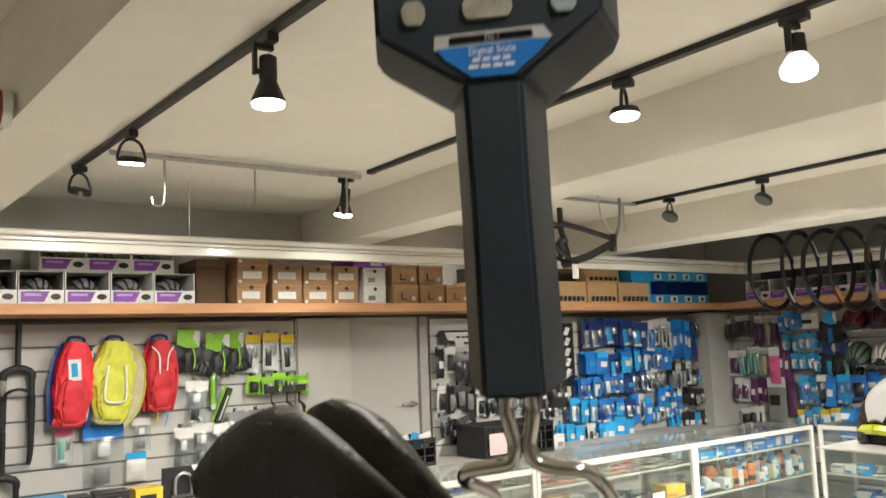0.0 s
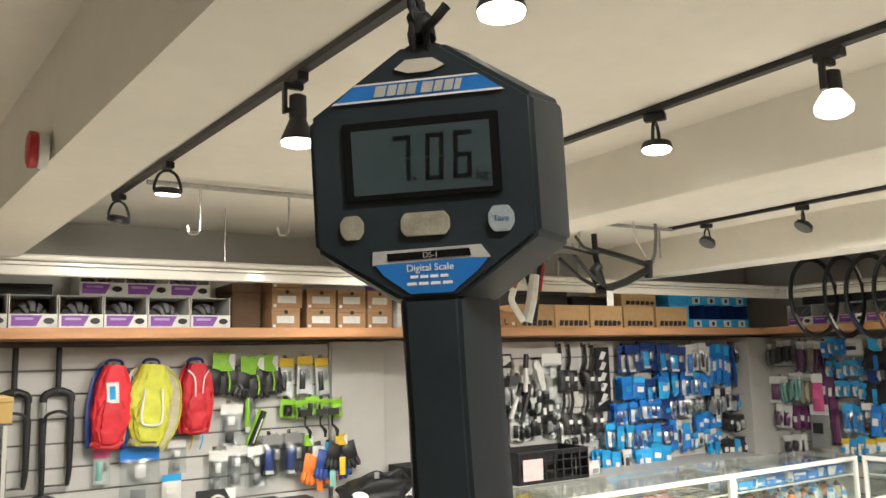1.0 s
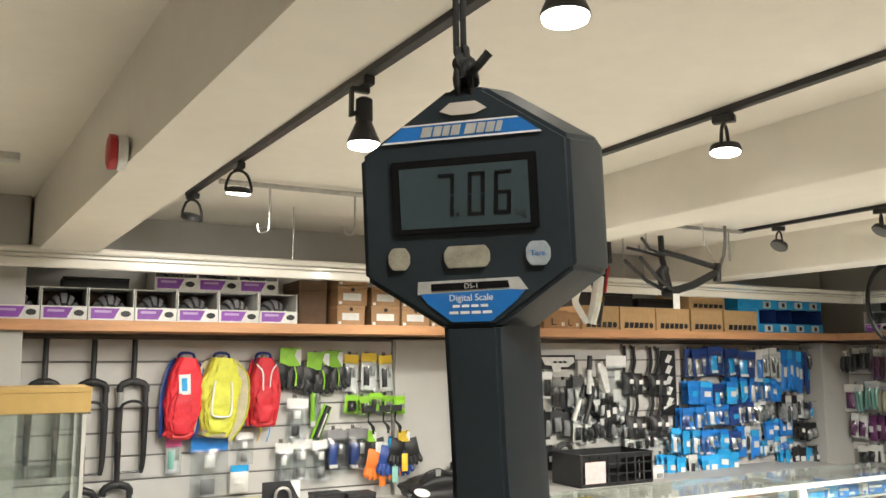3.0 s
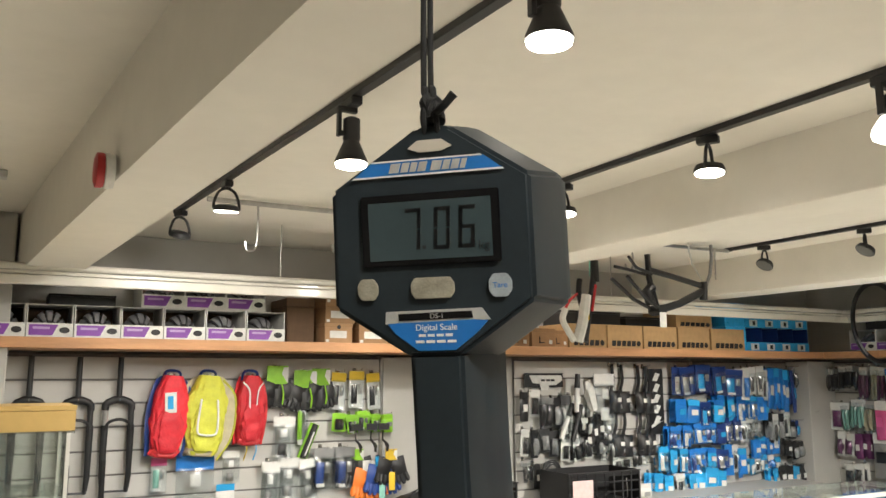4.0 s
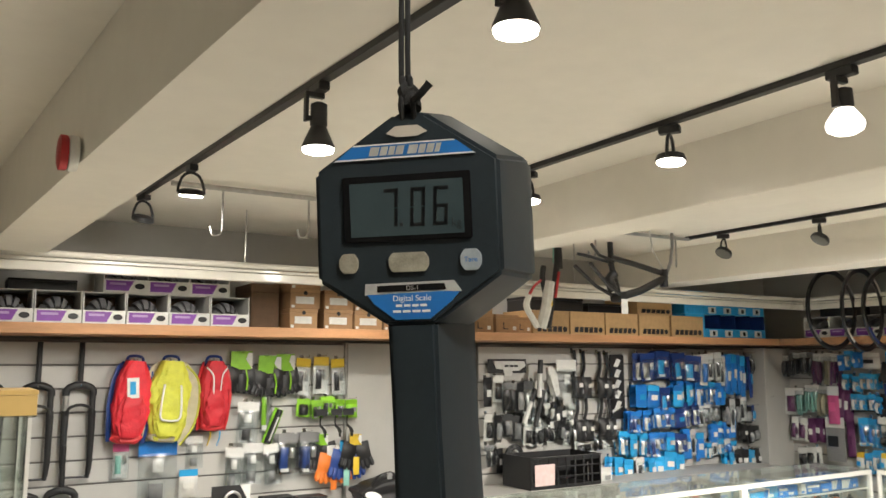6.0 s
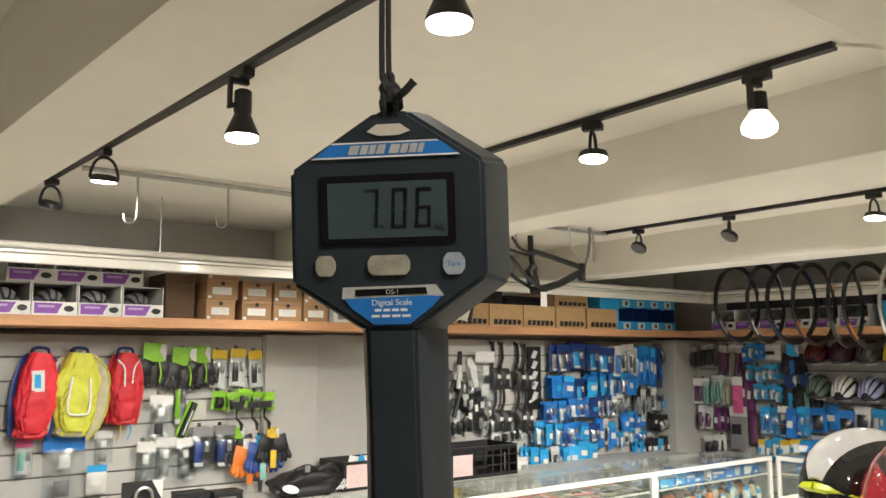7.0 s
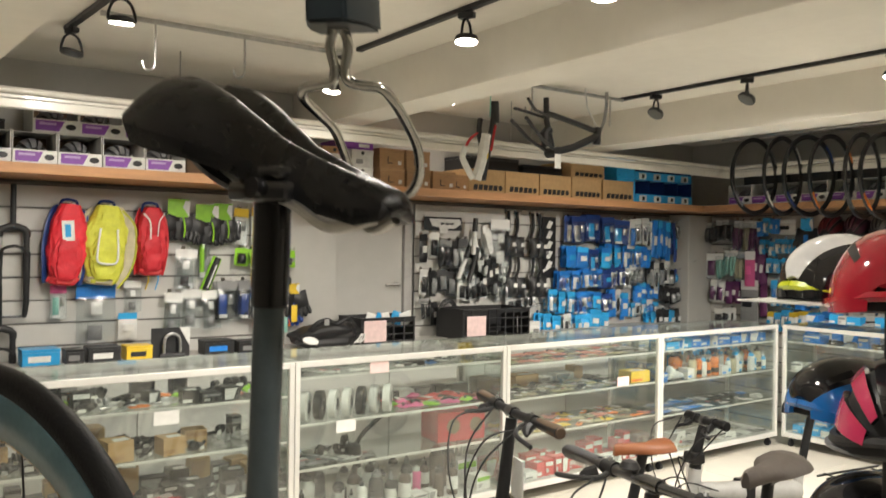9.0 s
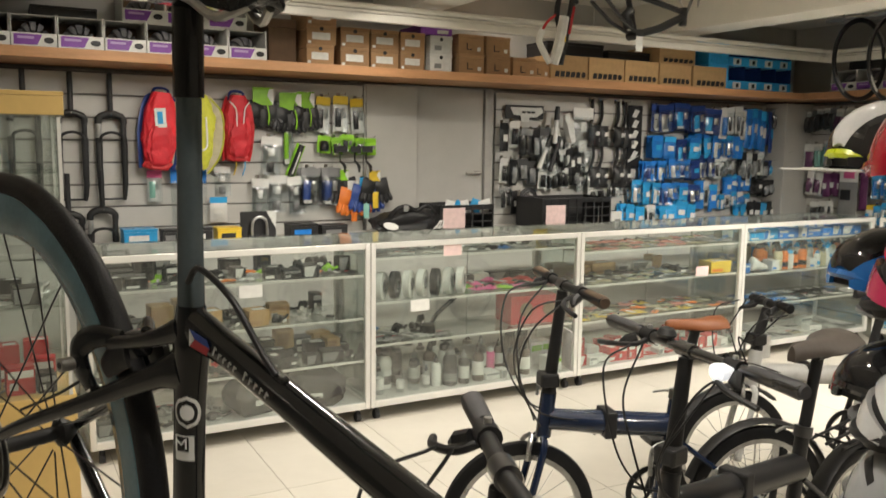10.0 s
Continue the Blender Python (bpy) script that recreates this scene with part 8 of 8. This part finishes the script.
    sd_ = P("saddle", b2, saddle_mt)
    part("saddle_clamp", box(B(), -0.11, -0.04, -0.022, 0.022, 0.835, 0.862, 0.004), C_BLACK, sd_)
    sd_.matrix_basis = Matrix.Translation((-0.075 + seat_drop * 0.25, 0, 0.84 - seat_drop)) @ Matrix.Diagonal((seat_s, seat_s, seat_s, 1)) @ Matrix.Translation((0.075, 0, -0.84))
    for name, cx in (("front_wheel", L + 0.085), ("rear_wheel", -0.33)):
        w = part(name, hoop(B(), [(0.212, 0.014), (0.235, 0.019), (0.25, 0.012), (0.254, 0), (0.25, -0.012), (0.235, -0.019), (0.212, -0.014)], 44, pose(cx, 0, 0.254, 90, 0, 0)), M_RUBBER, e, "", True)
        part("rim", hoop(B(), [(0.195, 0.010), (0.213, 0.013), (0.213, -0.013), (0.195, -0.010)], 44, pose(cx, 0, 0.254, 90, 0, 0)), C_SHINY, w, "", True)
        part("hub", cyl(B(), (cx, -0.05, 0.254), (cx, 0.05, 0.254), 0.016), C_SHINY, w)
        for i in range(20):
            a = 2 * math.pi * i / 20
            part("spoke", cyl(B(), (cx, 0.03 if i % 2 else -0.03, 0.254), (cx + 0.197 * math.cos(a), 0, 0.254 + 0.197 * math.sin(a)), 0.0013, seg=4), C_SHINY, w)
        if name == "rear_wheel" or rack:
            rows = []
            for i in range(15):
                a = radians(20 + 150 * i / 14) if name == "rear_wheel" else radians(10 + 120 * i / 14)
                rows.append([Vector((cx + r * math.cos(a), y, 0.254 + r * math.sin(a))) for r, y in ((0.268, -0.026), (0.278, -0.012), (0.278, 0.012), (0.268, 0.026), (0.264, 0.012), (0.264, -0.012))])
            part("mudguard", loft(B(), rows), C_BLACK, e, "", True)
    ring = part("chainring", hoop(B(), [(0.07, -0.003), (0.088, -0.003), (0.088, 0.003), (0.07, 0.003)], 36, pose(0.03, -0.05, 0.285, 90, 0, 0)), C_BLACK, e)
    for i in range(5):
        a = 2 * math.pi * i / 5 + 0.3
        part("chainring_arm", cyl(B(), (0.03, -0.05, 0.285), (0.03 + 0.074 * math.cos(a), -0.05, 0.285 + 0.074 * math.sin(a)), 0.006, seg=6), C_BLACK, ring)
    for k in (-1, 1):
        part("crank_arm", tube(B(), [(0.03, 0.065 * k, 0.285), (0.03 + 0.05 * k, 0.075 * k, 0.285 - 0.15 * k)], [0.014, 0.01], 8), C_BLACK, e, "", True)
        py = sorted((0.08 * k, 0.17 * k))
        part("pedal", box(B(), 0.03 + 0.05 * k - 0.04, 0.03 + 0.05 * k + 0.04, py[0], py[1], 0.275 - 0.15 * k, 0.297 - 0.15 * k, 0.004), C_BLACK, e)
    for k, o in ((-1, 0.0), (1, 0.03)):
        part("cable", tube(B(), curve_pts([(L - 0.03, 0.12 * k, bar_z - 0.01), (L + 0.06 + o, 0.1 * k, bar_z - 0.12), (L + 0.08 + o, 0.05 * k, 0.72), (L + 0.03, 0.03 * k, 0.56)], 6), 0.003, 6), C_BLACK, e, "", True)
    for k in (-1, 1):
        # wide loops from the bar to the frame, with clamps, shifter and caliper
        part("cable", tube(B(), curve_pts([(L - 0.02, 0.15 * k, bar_z - 0.015), (L + 0.10, 0.13 * k, bar_z - 0.05), (L + 0.13, 0.06 * k, bar_z - 0.22), (L + 0.05, 0.04 * k, 0.62), (L - 0.10, 0.03 * k, 0.57)], 6), 0.0028, 6), C_BLACK, e, "", True)
        part("shifter", tube(B(), [(L - 0.03, 0.155 * k, bar_z - 0.012), (L - 0.012, 0.17 * k, bar_z - 0.02), (L - 0.005, 0.185 * k, bar_z - 0.03)], [0.015, 0.014, 0.006], 8), C_BLACK, hb, "", True)
        part("clamp_bolt", cyl(B(), (L - 0.048, 0.132 * k, bar_z + 0.015), (L - 0.048, 0.132 * k, bar_z + 0.026), 0.006, seg=8), C_SHINY, hb)
        part("front_caliper", tube(B(), curve_pts([(L + 0.05, 0.008 * k, 0.525), (L + 0.065, 0.035 * k, 0.50), (L + 0.068, 0.030 * k, 0.455)], 4), 0.008, 8), C_SHINY, e, "", True)
        part("fork_end", cyl(B(), (L + 0.085, 0.05 * k, 0.254), (L + 0.085, 0.064 * k, 0.254), 0.011, seg=8), C_SHINY, e)
    part("bar_clamp", cyl(B(), (L - 0.042, -0.022, bar_z), (L - 0.042, 0.022, bar_z), 0.0185, seg=14), BARM, hb, "dark polished bar clamp", True)
    part("clamp_lever", tube(B(), curve_pts([(L - 0.06, -0.03, bar_z - 0.015), (L - 0.075, -0.045, bar_z - 0.03), (L - 0.075, -0.05, bar_z - 0.085)], 4), 0.005, 8), C_SHINY, hb, "", True)
    part("latch_lever", tube(B(), curve_pts([(L - 0.02, -0.034, 0.715), (L + 0.01, -0.045, 0.70), (L + 0.02, -0.042, 0.64)], 4), 0.006, 8), C_SHINY, e, "", True)
    part("hinge_lever", tube(B(), curve_pts([(L * 0.52, -0.047, 0.585), (L * 0.52 + 0.02, -0.056, 0.56), (L * 0.52 + 0.015, -0.056, 0.49)], 4), 0.006, 8), C_SHINY, e, "", True)
    part("seat_clamp", cyl(B(), (-0.018, 0, 0.615), (-0.023, 0, 0.645), 0.0255, seg=14), BARM, e, "", True)
    part("seat_lever", tube(B(), curve_pts([(-0.02, -0.028, 0.63), (0.0, -0.045, 0.632), (0.04, -0.046, 0.628)], 4), 0.0045, 8), C_SHINY, e, "", True)
    part("rear_derailleur", tube(B(), curve_pts([(-0.33, -0.066, 0.254), (-0.31, -0.07, 0.20), (-0.27, -0.06, 0.15), (-0.24, -0.055, 0.12)], 4), [0.014] * 5 + [0.008] * 8, 8), C_BLACK, e, "", True)
    part("chain", tube(B(), [(-0.33, -0.05, 0.29), (0.03, -0.05, 0.373), (0.11, -0.05, 0.30), (0.03, -0.05, 0.198), (-0.25, -0.05, 0.155), (-0.30, -0.05, 0.20), (-0.33, -0.05, 0.225)], 0.0035, 5), M_STEEL, e)
    part("kick_stand", tube(B(), [(0.0, 0.05, 0.27), (-0.04, 0.09, 0.14), (-0.06, 0.13, 0.012)], [0.009, 0.008, 0.007], 8), C_BLACK, e, "", True)
    part("wheel_reflector", box(B(), -0.33 + 0.10, -0.33 + 0.14, -0.012, 0.006, 0.30, 0.37, 0.003), C_ORANGE, e, "orange wheel reflector")
    part("main_decal", box(B(), L * 0.62, L * 0.62 + 0.10, -0.0405, -0.0385, 0.548, 0.568), C_GREY, e)
    if tag_:
        part("tag", box(B(), L - 0.06, L - 0.055, -0.03, 0.05, 0.74, 0.86), C_WHITE, e, "white paper tag")
    if light:
        part("headlamp", lathe(B(), [(0.009, -0.03), (0.019, -0.01), (0.020, 0.01), (0.015, 0.012)], 16, pose(L + 0.0, 0.14, bar_z - 0.005, 0, 90, 0)), M_HEADLAMP, hb, "lit white round headlamp", True)
        part("frame_sticker", box(B(), L * 0.30, L * 0.30 + 0.045, -0.0405, -0.0385, 0.535, 0.556), C_YEL, e, "yellow sticker on the main tube")
        part("bell", lathe(B(), [(0.02, 0), (0.024, 0.008), (0.016, 0.022), (0.005, 0.026)], 14, pose(L - 0.045, -0.07, bar_z + 0.012)), C_BLACK, hb, "", True)
    if rack:
        for y in (-0.05, 0.0, 0.05):
            part("rack_bar", tube(B(), [(-0.16, y, 0.56), (-0.5, y, 0.575)], 0.005, 6), C_BLACK, e)
        for x in (-0.2, -0.33, -0.46):
            part("rack_cross", tube(B(), [(x, -0.055, 0.566), (x, 0.055, 0.566)], 0.004, 6), C_BLACK, e)
        for k in (-1, 1):
            part("rack_stay", tube(B(), [(-0.33, 0.06 * k, 0.26), (-0.36, 0.055 * k, 0.56)], 0.005, 6), C_BLACK, e)
    return e


M_HEADLAMP = glow("lit_headlamp_lens", (0.9, 0.95, 1.0), 1.1)
GRIPGR = mat("grey_rubber_grip", (0.09, 0.09, 0.095), 0.5, bump=0.2, bscale=300)
GRIPBR = mat("brown_cork_grip", (0.11, 0.075, 0.05), 0.6, bump=0.1)
BARM = mat("dark_polished_bar", (0.16, 0.16, 0.165), 0.28, 0.9)
NAVYF = mat("navy_frame_paint", (0.010, 0.020, 0.052), 0.25, coat=0.5)
DARKF = mat("black_frame_paint", (0.022, 0.022, 0.024), 0.3, coat=0.3)
WHITEF = mat("white_frame_paint", (0.6, 0.6, 0.58), 0.3, coat=0.3)
TANSAD = mat("tan_leather", (0.27, 0.09, 0.032), 0.45, bump=0.1)
BROWNSAD = mat("grey_brown_saddle", (0.09, 0.075, 0.065), 0.5, bump=0.1)
fold_bike(pose(2.93, 3.17, 0, 0, 0, 163), NAVYF, "navy folding bicycle with a tan saddle on the tiled floor", 0.42, TANSAD, 1.0, tag_=True, seat_s=0.72, grip_mt=GRIPBR)
fold_bike(pose(3.004, 2.744, 0, 0, 0, 189), DARKF, "black folding bicycle with a headlamp and a carrier", 0.59, BROWNSAD, 0.95, light=True, rack=True, bar_w=1.2, bar_turn=-17, bar_mt=BARM, grip_mt=GRIPGR)
fold_bike(pose(4.05, 3.25, 0, 0, 0, 165), WHITEF, "white folding bicycle behind the black one", 0.5, C_BLACK, 0.84, tag_=False, rack=True, bar_w=0.4)
fold_bike(pose(2.045, 2.079, 0, 0, 0, 177), DARKF, "black folding bicycle standing beside the helmet stand", 0.5, C_BLACK, 1.02, bar_turn=-17, grip_mt=GRIPGR, seat_drop=0.18)
wt = thing("price_card", "white blank price card on a stalk", "card", pose(3.98, 3.69, 0.0))
part("stalk", cyl(B(), (0, 0, 0.0), (0, 0, 0.50), 0.004), M_STEEL, wt)
part("card", box(B(), -0.055, 0.055, -0.002, 0.002, 0.50, 0.60), C_WHITE, wt)

# ---- helmet stand ----
hs = thing("helmet_stand", "black pole stand with a thin white top plate for helmets", "display stand", pose(2.615, 2.198, 0))
part("pole", cyl(B(), (0, 0, 0.02), (0, 0, 1.376), 0.017, seg=14), C_BLACK, hs, smooth=True)
part("foot_plate", lathe(B(), [(0.24, 0), (0.24, 0.012), (0.05, 0.02)], 28), C_BLACK, hs, smooth=True)
part("shelf_plate", box(B(), -0.045, 0.42, -0.20, 0.32, 1.379, 1.383, 0.001), C_WHITE, hs, "thin white top plate")
for z in (1.107, 0.889, 0.735, 0.485):
    part("shelf_plate", lathe(B(), [(0.12, z), (0.12, z + 0.007), (0.02, z + 0.008)], 24), C_GREY, hs)
part("price_sheet", box(B(), -0.06, 0.03, -0.12, -0.118, 0.995, 1.10), C_PAPER, hs)
GLOSSRED = mat("gloss_red_helmet", (0.36, 0.010, 0.025), 0.12, coat=0.8)
GLOSSW = mat("gloss_white_helmet", (0.68, 0.68, 0.68), 0.16, coat=0.6)
GLOSSG = mat("gloss_grey_helmet", (0.42, 0.43, 0.44), 0.16, coat=0.6)
NEON = mat("neon_yellow_helmet", (0.62, 0.72, 0.02), 0.3, coat=0.4)
GLOSSK = mat("gloss_black_helmet", (0.015, 0.015, 0.017), 0.14, coat=0.7)
GLOSSBL = mat("gloss_blue_helmet", (0.015, 0.16, 0.50), 0.16, coat=0.7)
FUCH = mat("crimson_helmet", (0.5, 0.03, 0.10), 0.2, coat=0.6)
helmet(pose(2.610, 2.205, 1.388, 0, 0, 205), GLOSSRED, "glossy red aero helmet on the stand", None, 0.29, 0.22, 0.15, True)
helmet(pose(2.775, 2.393, 1.393, 0, 0, 165), GLOSSW, "white aero helmet with black and neon yellow sides", None, 0.28, 0.20, 0.14, True, side=GLOSSK, edge=NEON, crown=33)
helmet(pose(2.610, 2.193, 1.123, 0, 0, 205), GLOSSK, "black vented helmet with crimson ribs on the stand", FUCH, 0.28, 0.21, 0.165)
helmet(pose(2.805, 2.393, 1.130, 0, 0, 165), GLOSSK, "black aero helmet with blue sides on the stand", None, 0.27, 0.20, 0.125, True, side=GLOSSBL, edge=GLOSSBL)
helmet(pose(2.680, 2.278, 0.920, 0, 0, 170), GLOSSK, "glossy black helmet with red details", GLOSSRED, 0.26, 0.20, 0.115, True)
helmet(pose(2.505, 2.123, 0.905, 0, 0, 205), GLOSSW, "white vented helmet with wide dark openings", None, 0.27, 0.21, 0.135)
helmet(pose(2.500, 2.128, 0.750, 0, 0, 205), GLOSSG, "glossy pale grey urban helmet on the stand", None, 0.28, 0.22, 0.15, True)
helmet(pose(2.595, 2.178, 0.500, 0, 0, 205), GLOSSW, "white helmet on the lowest plate of the stand", None, 0.28, 0.21, 0.15, True)
